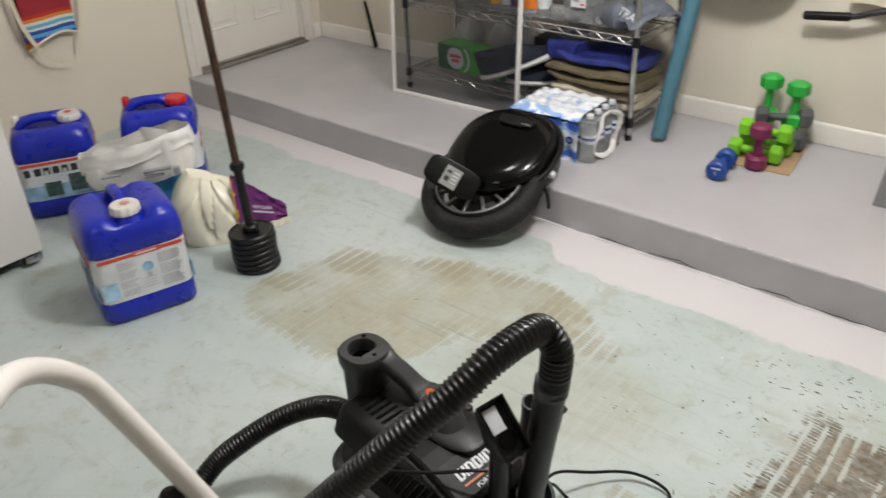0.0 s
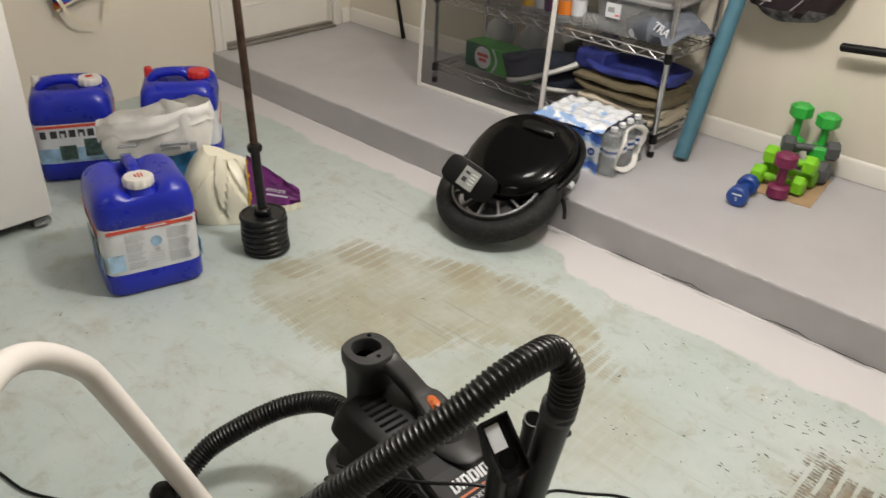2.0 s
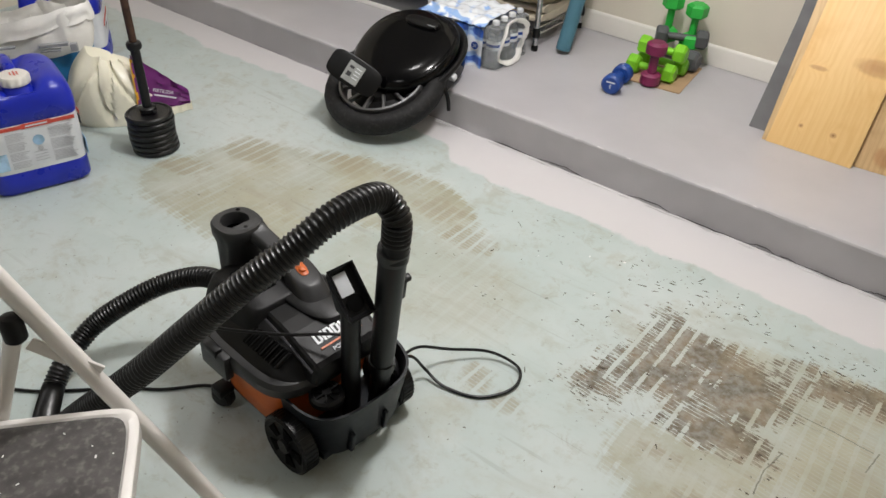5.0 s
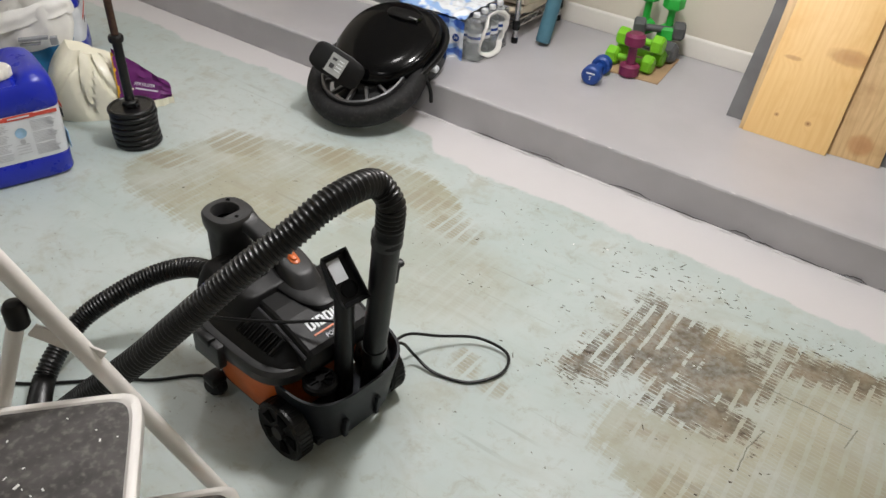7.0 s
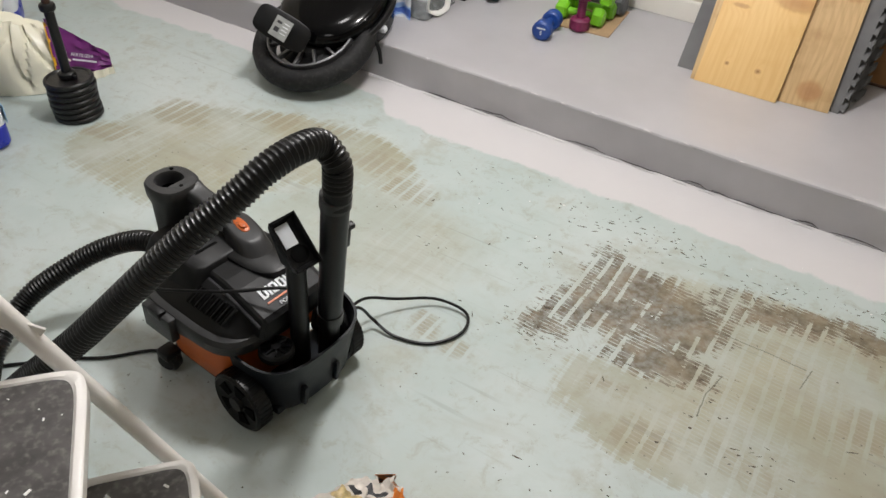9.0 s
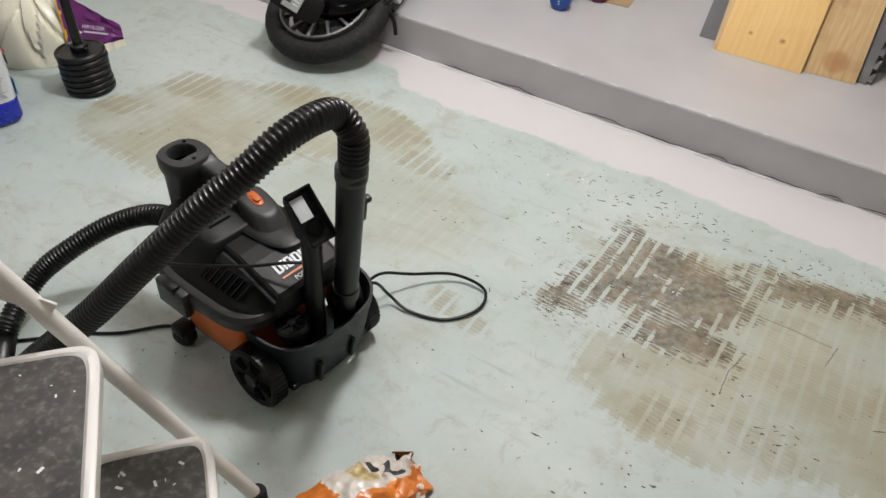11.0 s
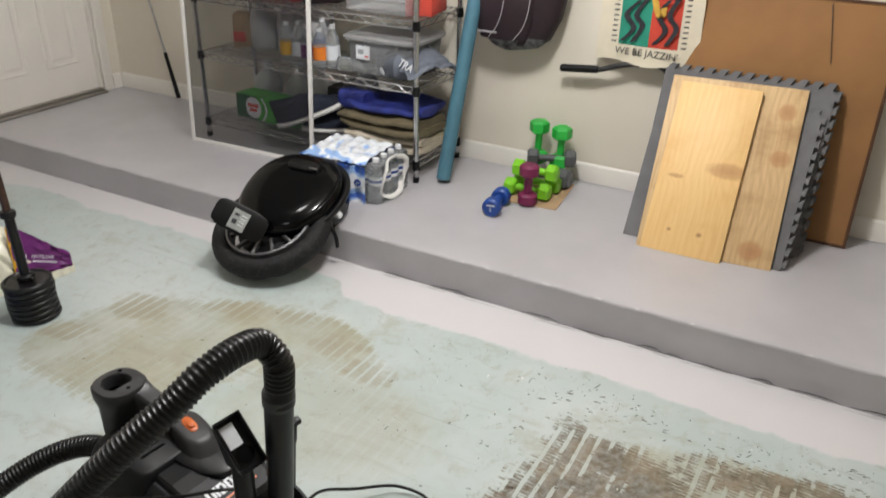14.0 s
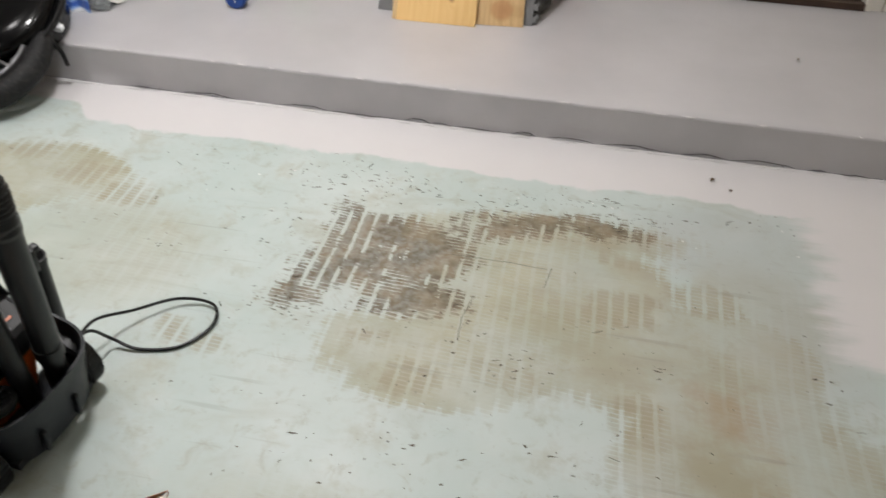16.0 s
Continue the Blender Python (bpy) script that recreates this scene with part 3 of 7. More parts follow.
ground = structure("floor", bm, M["floor"], "pale green painted concrete, worn and stained, fresh grey strip", "floor", False)
at = np.array([v.co for v in ground.data.vertices])
for key, rows in WEAR.items():
    ground.data.attributes.new(key, "FLOAT", "POINT").data.foreach_set("value", depth_inside(rows, at[:, 0], at[:, 1]))

# raised slab: top sheet with a soft uneven nosing, and the riser under it
bm = bmesh.new()
rows = []
COUNT = 260
for dy, dz in ((1.4, 0.0), (0.030, 0.0), (0.010, -0.0008), (0.003, -0.004), (0.0, -0.010)):
    ring = []
    for i in range(COUNT + 1):
        x = WEST - 0.2 + (EAST - WEST + 0.4) * i / COUNT
        k = 0.0035 * noise.noise((x * 7, 0, 3)) + 0.0018 * noise.noise((x * 31, 0, 9))
        ring.append((x, STEP + dy + (k if dy < 0.02 else 0), TOP + dz + (0.5 * k if dy < 0.02 else 0)))
    rows.append(ring)
skin(bm, rows, close=False)
structure("platform", bm, M["platform"], "raised concrete slab with glossy grey floor paint", "platform")
bm = bmesh.new()
rows = []
for k in range(9):
    z = (TOP - 0.010) * (1 - k / 8)
    ring = []
    for i in range(COUNT + 1):
        x = WEST - 0.2 + (EAST - WEST + 0.4) * i / COUNT
        w = 0.0035 * noise.noise((x * 7, 0, 3)) + 0.0018 * noise.noise((x * 31, 0, 9))
        foot = 0.006 * max(0, noise.noise((x * 5, 2, 1))) + 0.003 * noise.noise((x * 40, 2, 1))
        ring.append((x, STEP + w * (1 - k / 8) - (foot if k > 6 else 0) * (k - 6) + 0.0035 * noise.noise((x * 9, z * 26, 0)) * (1 if 0 < k < 8 else 0.3), z))
    rows.append(ring)
skin(bm, rows, close=False)
structure("platform_riser", bm, M["riser"], "dull grey painted riser with a rough lower edge", "step riser")
# torn paint along the foot of the riser
bm = bmesh.new()
random.seed(5)
x = -1.0
while x < 2.4:
    n = random.uniform(0.05, 0.22)
    lift = random.choice((0.0, 0.0, 0.004, 0.010))
    pts = [Vector((x + n * k / 7, STEP - 0.008 - 0.004 * random.random(), 0.004 + 0.004 * random.random() + lift * math.sin(math.pi * k / 7))) for k in range(8)]
    tube(bm, pts, lambda i: 0.0021 * math.sin(math.pi * (i + 0.3) / 7.6) + 0.0004, 5)
    x += n + random.uniform(0.0, 0.06) * (3 if x < -0.4 else 1)
structure("trim_paint_edge", bm, mat("torn_paint_edge", (0.09, 0.085, 0.085), 0.8), "ragged dark crack of torn paint along the step", "crack")

# pale paint that has run and set along the foot of the riser, and chips along the nosing that also paint its edge
# highlights
bm = bmesh.new()
x = -1.6
while x < 2.6:
    n = random.uniform(0.04, 0.16)
    pts = [Vector((x + n * k / 7, STEP - 0.0165 - 0.004 * random.random(), 0.0012)) for k in range(8)]
    tube(bm, pts, lambda i: 0.0028 * math.sin(math.pi * (i + 0.3) / 7.6) + 0.0004, 6)
    if random.random() < 0.75:
        a = random.uniform(0.01, 0.05)
        tube(bm, [Vector((x + a * k / 5, STEP + 0.001 + 0.0015 * random.random(), TOP - 0.003 - 0.002 * random.random())) for k in range(6)], lambda i: 0.0016 * math.sin(math.pi * (i + 0.3) / 5.6) + 0.0003, 5)
    x += n + random.uniform(0.0, 0.10)
structure("trim_paint_lip_and_glints", bm, mat("set_paint_and_edge_glint", (0.66, 0.645, 0.65), 0.45), "pale run of grey paint along the step, chips and painted glints on the nosing", "paint edge")


def wall_with_hole(name, axis, at, out, span, hole, label):
    """A wall 0.12 thick: axis 0 stands along y, axis 1 along x; hole: from, to, top."""
    bm = bmesh.new()
    lo, hi = min(at, at + out), max(at, at + out)

    def slab(a, b, z0, z1):
        if axis == 0:
            box(bm, (lo, a, z0), (hi, b, z1))
        else:
            box(bm, (a, lo, z0), (b, hi, z1))
    if hole:
        slab(span[0], hole[0], 0, HIGH)
        slab(hole[1], span[1], 0, HIGH)
        slab(hole[0], hole[1], hole[2], HIGH)
    else:
        slab(span[0], span[1], -0.1, HIGH)
    return structure(name, bm, M["wall"], label, "wall", False)


W_DOOR, N_DOOR = (1.955, 2.735), (0.845, 1.665)
wall_with_hole("wall_west", 0, WEST, -0.12, (SOUTH, NORTH + 0.12), (*W_DOOR, 2.2), "cream painted wall with a white door")
wall_with_hole("wall_north", 1, NORTH, 0.12, (WEST, EAST), (*N_DOOR, 2.2), "cream painted wall behind the raised slab")
wall_with_hole("wall_east", 0, EAST, 0.12, (SOUTH, NORTH + 0.12), None, "plain cream painted wall")
wall_with_hole("wall_south", 1, SOUTH, -0.12, (WEST, EAST), None, "plain cream painted wall")
# the ceiling is unseen; its grey is chosen to bounce less light
structure("ceiling", boxes(((WEST - 0.12, SOUTH - 0.12, HIGH), (EAST + 0.12, NORTH + 0.12, HIGH + 0.1))), M["ceiling"], "plain grey ceiling, unseen, dulled to cut bounced light", "ceiling", False)


def moulding(name, a, b, inward, label="white moulded baseboard"):
    """A baseboard from a to b on the slab, standing proud of the wall towards inward."""
    a, b, d = Vector((*a, 0)), Vector((*b, 0)), Vector((*inward, 0))
    bm = bmesh.new()
    prof = [(0, 0.002), (0.013, 0.002), (0.013, 0.066), (0.010, 0.074), (0.010, 0.080), (0.006, 0.088), (0.0, 0.092)]
    skin(bm, [[p + d * (0.002 + u) + Vector((0, 0, TOP + v)) for u, v in prof] for p in (a, b)])
    return structure(name, bm, M["trim"], label, "baseboard")


moulding("baseboard_north", (WEST + 0.02, NORTH), (N_DOOR[0] - 0.075, NORTH), (0, -1))
moulding("baseboard_north", (N_DOOR[1] + 0.075, NORTH), (EAST, NORTH), (0, -1))
moulding("baseboard_west", (WEST, W_DOOR[1] + 0.075), (WEST, NORTH - 0.016), (1, 0))


def casing(name, m, width, height):
    """Door casing in local x (along the wall) and z, facing -y."""
    bm = bmesh.new()
    for x0, x1, z0, z1 in ((-0.068, 0.0, 0, height + 0.068), (width, width + 0.068, 0, height + 0.068), (0.0, width, height, height + 0.068)):
        box(bm, (x0, -0.016, z0), (x1, -0.002, z1), 0.003)
        if z0 == 0:
            mid = x0 + (0.045 if x0 < 0 else 0.0)
            box(bm, (mid, -0.022, z0), (mid + 0.023, -0.014, z1), 0.003)
    box(bm, (-0.002, 0.0, 0), (0.012, 0.10, height))
    box(bm, (width - 0.012, 0.0, 0), (width + 0.002, 0.10, height))
    put(bm, m)
    return structure(name, bm, M["trim"], "white painted door casing", "door frame")


def panel_door(name, m, width, height, label):
    """A moulded six-panel door: slab with raised panels set in sunk frames."""
    root = tagged(new(name), label, "door", kind="structure")
    root.matrix_world = m
    bm = boxes(((0.013, 0.030, 0.012), (width - 0.013, 0.066, height)))
    part("door_slab", bm, M["trim"], root, smooth=False)
    for z0, z1 in ((0.20, 0.78), (0.92, 1.50), (1.62, 1.86)):
        for x0, x1 in ((0.115, width / 2 - 0.055), (width / 2 + 0.055, width - 0.115)):
            bm = bmesh.new()
            ring = lambda k, y: [Vector((x0 + k, y, z0 + k)), Vector((x1 - k, y, z0 + k)), Vector((x1 - k, y, z1 - k)), Vector((x0 + k, y, z1 - k))]
            skin(bm, [ring(0, 0.030), ring(0.006, 0.024), ring(0.016, 0.0285), ring(0.034, 0.0285), ring(0.050, 0.0235)], True, False, True)
            part("panel", bm, M["trim"], root, smooth=False)
    return root


WEST_DOOR = pose(WEST, W_DOOR[1], TOP, 0, 0, -90) @ pose(0, 0, 0) @ Matrix.Diagonal((1, 1, 1, 1))
# local x runs along the wall, local -y looks into the room
m = Matrix(((0, -1, 0, WEST), (1, 0, 0, W_DOOR[0]), (0, 0, 1, TOP), (0, 0, 0, 1)))
casing("door_frame_west", m, W_DOOR[1] - W_DOOR[0], 2.05)
panel_door("door_west", m, W_DOOR[1] - W_DOOR[0], 2.05, "closed white moulded panel door above a dull metal sill")
bm = boxes(((0.0, -0.045, 0.0), (0.78, 0.066, 0.014)), bevel=0.004)
box(bm, (0.0, -0.006, 0.013), (0.78, 0.030, 0.026), 0.003)
structure("trim_sill_west", put(bm, m), M["alu"], "dull aluminium door sill", "door sill")
m = Matrix(((1, 0, 0, N_DOOR[0]), (0, 1, 0, NORTH), (0, 0, 1, TOP), (0, 0, 0, 1)))
casing("door_frame_north", m, N_DOOR[1] - N_DOOR[0], 2.05)
panel_door("door_north", pose(N_DOOR[0], NORTH, TOP + 0.03), N_DOOR[1] - N_DOOR[0], 2.02, "closed white door above a dark bronze sill")
bm = boxes(((0.0, -0.030, 0.0), (0.82, 0.066, 0.030)), bevel=0.005)
box(bm, (0.012, 0.004, 0.029), (0.808, 0.028, 0.040), 0.003)
structure("trim_sill_north", put(bm, m), M["bronze"], "dark bronze door sill", "door sill")


# ---- things by the west wall ----
def water_jug(m, label, cap_mat, vent, style):
    """A square seven-gallon water container; the cap sits towards local +x, the handle behind it."""
    root = thing("water_jug", m, label, "water jug", "water jugs by the wall")
    a = 0.149
    bm = bmesh.new()
    prof = [(0.0, a - 0.016, 6), (0.006, a - 0.005, 6.5), (0.016, a, 7), (0.074, a, 7), (0.078, a - 0.003, 7), (0.238, a - 0.003, 7), (0.243, a, 7),
            (0.272, a, 6.5), (0.300, a - 0.003, 6), (0.322, a - 0.009, 5.5), (0.338, a - 0.020, 5), (0.347, a - 0.036, 4.5), (0.351, a - 0.060, 4), (0.351, a - 0.10, 3.5)]
    skin(bm, [sq(r, r, p, 44, z) for z, r, p in prof])
    for v in bm.verts:
        # a channel runs along the handle across the top; shoulders either side
        if v.co.z > 0.295:
            k = math.exp(-(v.co.y / 0.050) ** 4)
            v.co.z -= 0.040 * k * (v.co.z - 0.295) / 0.056 * (1 if v.co.x > -0.11 else 0.4)
    jitter(bm, 0.0025, 9, m.translation.x)
    part("body", bm, M["jug"], root)
    bm = bmesh.new()
    bent(bm, [(0.060, 0, 0.310), (0.040, 0, 0.345), (0.01, 0, 0.362), (-0.05, 0, 0.362), (-0.095, 0, 0.345), (-0.115, 0, 0.305)], 0.0185, 30, 12)
    part("handle", bm, M["jug"], root)
    bm = bmesh.new()
    lathe(bm, [(0.056, 0.290), (0.052, 0.318), (0.040, 0.330), (0.038, 0.345)], 24, pose(0.078, 0, 0))
    part("neck", bm, M["jug"], root)
    bm = bmesh.new()
    rings = []
    for r, z in ((0.042, 0.340), (0.0445, 0.343), (0.0445, 0.361), (0.040, 0.3675), (0.024, 0.3685), (0.004, 0.367)):
        rings.append([Vector((0.078 + r * (1 + (0.035 * math.copysign(1, math.sin(12 * t)) if 0.342 < z < 0.363 else 0)) * math.cos(t), r * (1 + (0.035 * math.copysign(1, math.sin(12 * t)) if 0.342 < z < 0.363 else 0)) * math.sin(t), z))
                      for t in (2 * math.pi * (i + 0.5) / 48 for i in range(48))])
    skin(bm, rings)
    part("cap", bm, M[cap_mat], root, "red ribbed screw cap" if cap_mat == "red" else "white ribbed screw cap")
    if cap_mat == "cap":
        for k, (w, y) in enumerate(((0.022, 0.012), (0.030, 0.003), (0.018, -0.007))):
            part("cap_print", boxes(((0.078 - w / 2, y - 0.002, 0.3680), (0.078 + w / 2, y + 0.002, 0.3700))), M["redprint"], root, smooth=False)
    if vent:
        bm = bmesh.new()
        lathe(bm, [(0.018, 0.315), (0.016, 0.345), (0.0155, 0.366), (0.012, 0.371)], 16, pose(-0.118, 0.045, 0))
        part("vent_cap", bm, M[vent], root)
    # wrapped label
    bm = bmesh.new()
    lo, hi = (0.079, 0.237) if style != "plain" else (0.10, 0.237)
    r = a - 0.0015
    skin(bm, [sq(r, r, 7, 44, lo), sq(r, r, 7, 44, hi)], True, False, False)
    part("label", bm, M["label"], root, "white printed wrap label")

    def on_side(side, u0, u1, z0, z1, material, name="print", lift=0.0012):
        """A flat print on one of the four sides, u from -1 to 1 across it."""
        bm = boxes(((u0 * a, -r - lift, z0), (u1 * a, -r + 0.001, z1)), m=pose(0, 0, 0, 0, 0, 90 * side))
        return part(name, bm, M[material], root, smooth=False)
    for side in range(4):
        if style == "plain":
            on_side(side, -0.62, 0.70, 0.172, 0.186, "redprint")
            on_side(side, -0.35, 0.10, 0.148, 0.154, "ink_and_shade")
            continue
        on_side(side, -0.86, 0.86, 0.222, 0.233, "redprint")
        if side % 2:
            on_side(side, -0.18, 0.40, 0.221, 0.236, "redprint", lift=0.0022)
            on_side(side, -0.10, 0.32, 0.226, 0.231, "label", lift=0.0028)
            random.seed(3)
            for k in range(26):
                z = 0.2085 - 0.0046 * k
                for u0, u1 in ((-0.52, -0.13), (0.30, 0.80)):
                    if (u1 > 0 and k % 9 == 8) or (u1 < 0 and k % 7 == 6):
                        continue
                    on_side(side, u0, u1 - random.uniform(0, 0.12), z, z + 0.0015, "paleink", lift=0.0008)
            for z in (0.136, 0.126, 0.116, 0.106):
                on_side(side, -0.06, 0.20, z, z + 0.0016, "paleink", lift=0.0008)
            bm = lathe(bmesh.new(), [(0.017, 0), (0.017, 0.0016)], 20, pose(0, 0, 0, 0, 0, 90 * side) @ pose(0.012, -r - 0.0002, 0.176, 90))
            part("seal", bm, M["labelblue"], root)
            bm = lathe(bmesh.new(), [(0.008, 0), (0.008, 0.0014)], 16, pose(0, 0, 0, 0, 0, 90 * side) @ pose(0.012, -r - 0.0002, 0.147, 90))
            part("seal", bm, M["paleink"], root)
            on_side(side, -0.90, -0.58, 0.094, 0.150, "paleblue")
        else:
            on_side(side, -0.80, -0.66, 0.183, 0.212, "ink_and_shade")
            for k in range(6):
                on_side(side, -0.56 + 0.22 * k, -0.40 + 0.22 * k, 0.183, 0.212, "ink_and_shade")
                if k % 2:
                    on_side(side, -0.53 + 0.22 * k, -0.45 + 0.22 * k, 0.183, 0.199, "label", lift=0.002)
            on_side(side, -0.9, 0.9, 0.082, 0.140, "labelblue")
            on_side(side, -0.40, 0.0, 0.092, 0.150, "labelgreen", lift=0.0022)
            on_side(side, 0.20, 0.62, 0.100, 0.172, "labelgreen", lift=0.0022)
    return root


JUG = Matrix.Diagonal((1.06, 1.06, 1.06, 1))
water_jug(pose(-2.085, 0.590, 0, 0, 0, -17) @ JUG, "blue plastic water jug with white label, standing on the floor", "cap", None, "print")
water_jug(pose(-3.02, 0.815, 0, 0, 0, 62) @ JUG, "blue plastic water jug with white cap beside the freezer", "cap", "cap", "print")
water_jug(pose(-2.82, 1.20, 0, 0, 0, 55) @ JUG, "blue plastic water jug with red caps near the wall", "red", "red", "plain")


def open_sack(m):
    root = thing("product_sack", m, "half-empty white and blue plastic sack with a torn top", "sack")
    bm = bmesh.new()
    rings = []
    for k in range(15):
        z = 0.365 * k / 14
        t = k / 14
        w, d = 0.212 - 0.02 * t + 0.012 * math.sin(9 * t), 0.105 - 0.035 * t + 0.012 * math.sin(7 * t + 1)
        ring = sq(w, d, 3.2 - 0.8 * t, 60, z)
        for i, p in enumerate(ring):
            f = 0.018 * t * noise.noise((p.x * 14, p.y * 14, z * 7))
            p += Vector((f, 1.6 * f, 0.05 * t ** 3 * noise.noise((p.x * 9, p.y * 9, 4)) + (0.02 * t ** 4 * math.copysign(1, p.x))))
            p += 0.010 * noise.noise_vector(Vector((p.x * 11, p.y * 11, z * 13)))
        rings.append(ring)
    rows = skin(bm, rings, True, True, False)
    for f in bm.faces:
        f.material_index = 1 if f.calc_center_median().z < 0.235 else 0
    part("sack_body", bm, [M["bagwhite"], M["bagblue"]], root)
    # rolled and torn rim, and the slack lining inside
    bm = bmesh.new()

    def rim(u, v):
        t = 2 * math.pi * u
        w, d = 0.212 + 0.010 * v, 0.076 + 0.020 * v
        torn = 0.020 * noise.noise((4 * math.cos(t), 4 * math.sin(t), 7)) + 0.006 * noise.noise((u * 60, 0, 2))
        z = 0.392 - 0.062 * v + 0.030 * math.cos(t) + 0.016 * noise.noise((2 * math.cos(t), 2 * math.sin(t), 1)) + torn * (1 if v > 0.7 else 0.25)
        return (w * math.cos(t) + 0.008 * noise.noise((9 * u, v, 1)), d * math.sin(t) + 0.016 * noise.noise((15 * u, 1.5 * v, 2)), z)
    sheet(bm, rim, 64, 7)
    part("rolled_rim", bm, M["bagwhite"], root, "creased white rolled-down rim")
    bm = bmesh.new()
    lathe(bm, [(0.001, 0.26), (0.09, 0.27), (0.15, 0.29)], 24, Matrix.Diagonal((1, 0.5, 1, 1)))
    part("contents", jitter(bm, 0.01, 20), M["bagwhite"], root)
    for k, (x0, x1, z0, z1) in enumerate(((0.02, 0.12, 0.292, 0.302), (0.02, 0.09, 0.275, 0.280), (-0.13, -0.06, 0.30, 0.306), (-0.13, -0.09, 0.265, 0.271), (0.125, 0.15, 0.268, 0.296))):
        part("print", boxes(((x0, -0.118, z0), (x1, -0.098, z1))), M["greyink"], root, smooth=False)
    return root


open_sack(pose(-2.455, 0.900, 0, 0, -3, 54))


def feed_bag(m):
    root = thing("fertilizer_bag", m, "slumped cream and purple plastic fertilizer bag, half empty", "bag")
    bm = bmesh.new()

    def heap(u, v):
        t = 2 * math.pi * u
        r = math.sin(math.pi * (0.5 * v + 0.5)) if False else (1 - v ** 2.3)
        w = 0.200 * (1 + 0.10 * math.sin(3 * t + 1)) * (0.30 + 0.70 * r)
        d = 0.12 * (0.40 + 0.60 * r)
        return (w * math.cos(t) - 0.035 * v, d * math.sin(t), 0.002 + 0.235 * v - 0.03 * v * math.cos(t))
    rows = [[Vector(heap(i / 110, k / 34)) for i in range(110)] for k in range(35)]
    skin(bm, rows)
    for v in bm.verts:
        k = min(1, v.co.z / 0.05)
        c = v.co.copy()
        v.co += k * 0.016 * noise.noise_vector(c * 6)
        # long creases that fan out from the gathered top
        t = math.atan2(c.y, c.x + 0.02)
        crease = 0.0
        for a0, lean, deep, wide in ((-2.5, 0.9, 0.020, 0.10), (-2.0, -0.6, 0.026, 0.12), (-1.55, 0.5, 0.018, 0.08), (-1.15, -0.9, 0.022, 0.10), (-0.7, 0.6, 0.018, 0.09), (2.4, 0.4, 0.02, 0.1), (1.2, 0.3, 0.02, 0.12)):
            d = (t - a0 - lean * (c.z - 0.14) * 4) / wide
            crease += deep * max(0, 1 - abs(d))
        v.co -= 0.75 * k * crease * Vector((c.x, c.y, 0.01)).normalized()
        v.co.z -= 0.012 * k * abs(noise.noise(Vector((c.x * 13, c.y * 9, c.z * 7))))
    part("bag_body", bm, M["cream"], root)
    # the purple gusset runs out to a flat pointed corner
    bm = bmesh.new()

    def gusset(u, v):
        x = 0.055 + 0.185 * u
        top = 0.245 - 0.175 * u
        z = 0.045 - 0.020 * u + (top - 0.045 + 0.02 * u) * v
        y = -0.118 + 0.085 * u + 0.05 * v * (1 - u) + 0.012 * noise.noise((u * 6, v * 6, 0))
        return (x, y, z)
    sheet(bm, gusset, 18, 12, 0, 0.02)
    part("gusset", bm, M["purple"], root, "purple printed side gusset")
    bm = bmesh.new()
    sheet(bm, lambda u, v: (gusset(0.02 + 0.05 * v, u)[0] - 0.008, gusset(0.02 + 0.05 * v, u)[1] - 0.004, gusset(0.02 + 0.05 * v, u)[2]), 14, 3)
    part("stripe", bm, M["yellow"], root)
    bm = bmesh.new()
    sheet(bm, lambda u, v: (0.06 + 0.185 * u, -0.122 + 0.085 * u + 0.004 * math.sin(30 * u), 0.002 + (0.046 - 0.022 * u) * v), 18, 4, 0, 0.03)
    part("flap", bm, M["cream"], root)
    turn = Matrix.Rotation(radians(22), 4, "Z")
    bm = put(letters("FERTILIZER", 0.017), pose(0.148, -0.087, 0.108, 0, 24, 22))
    part("lettering", bm, M["label"], root)
    part("lettering", put(boxes(((-0.045, -0.001, -0.003), (0.045, 0.0, 0.003))), pose(0.152, -0.086, 0.088, 0, 24, 22)), M["label"], root, smooth=False)
    part("lettering", put(boxes(((-0.012, -0.001, -0.006), (0.012, 0.0, 0.006))), pose(0.088, -0.112, 0.135, 0, 10, 22)), M["label"], root, smooth=False)
    return root


feed_bag(pose(-2.235, 1.050, 0, 0, 0, 58) @ Matrix.Diagonal((1.05, 1.05, 1.05, 1)))


def barbell(m):
    root = thing("barbell", m, "barbell with a rusty bar, stood on end in black plates", "barbell")
    bm = bmesh.new()
    rod(bm, (0, 0, 0.004), (0, 0, 1.52), 0.0135, 14)
    part("bar", bm, M["rust"], root, "rusty brown steel bar")
    bm = bmesh.new()
    lathe(bm, [(0.0165, 0.15), (0.0165, 0.385), (0.024, 0.388), (0.026, 0.394), (0.026, 0.406), (0.022, 0.412), (0.0145, 0.414)], 18)
    part("sleeve", bm, M["iron"], root, "black sleeve with a collar")
    bm = bmesh.new()
    lathe(bm, [(0.030, 0.151), (0.030, 0.166), (0.026, 0.170), (0.018, 0.172)], 18)
    box(bm, (0.024, -0.006, 0.154), (0.046, 0.006, 0.163), 0.002)
    part("collar", bm, M["iron"], root)
    for k in range(7):
        bm = bmesh.new()
        z = 0.0215 * k
        lathe(bm, [(0.014, z + 0.003), (0.070, z + 0.003), (0.072, z + 0.0005), (0.078, z), (0.083, z + 0.004), (0.084, z + 0.010), (0.083, z + 0.016), (0.078, z + 0.020), (0.072, z + 0.0195), (0.069, z + 0.016), (0.014, z + 0.016)],
              36, pose(0.002 * math.sin(3 * k), 0.002 * math.cos(5 * k), 0))
        part("weight_plate", bm, M["iron"], root)
    return root


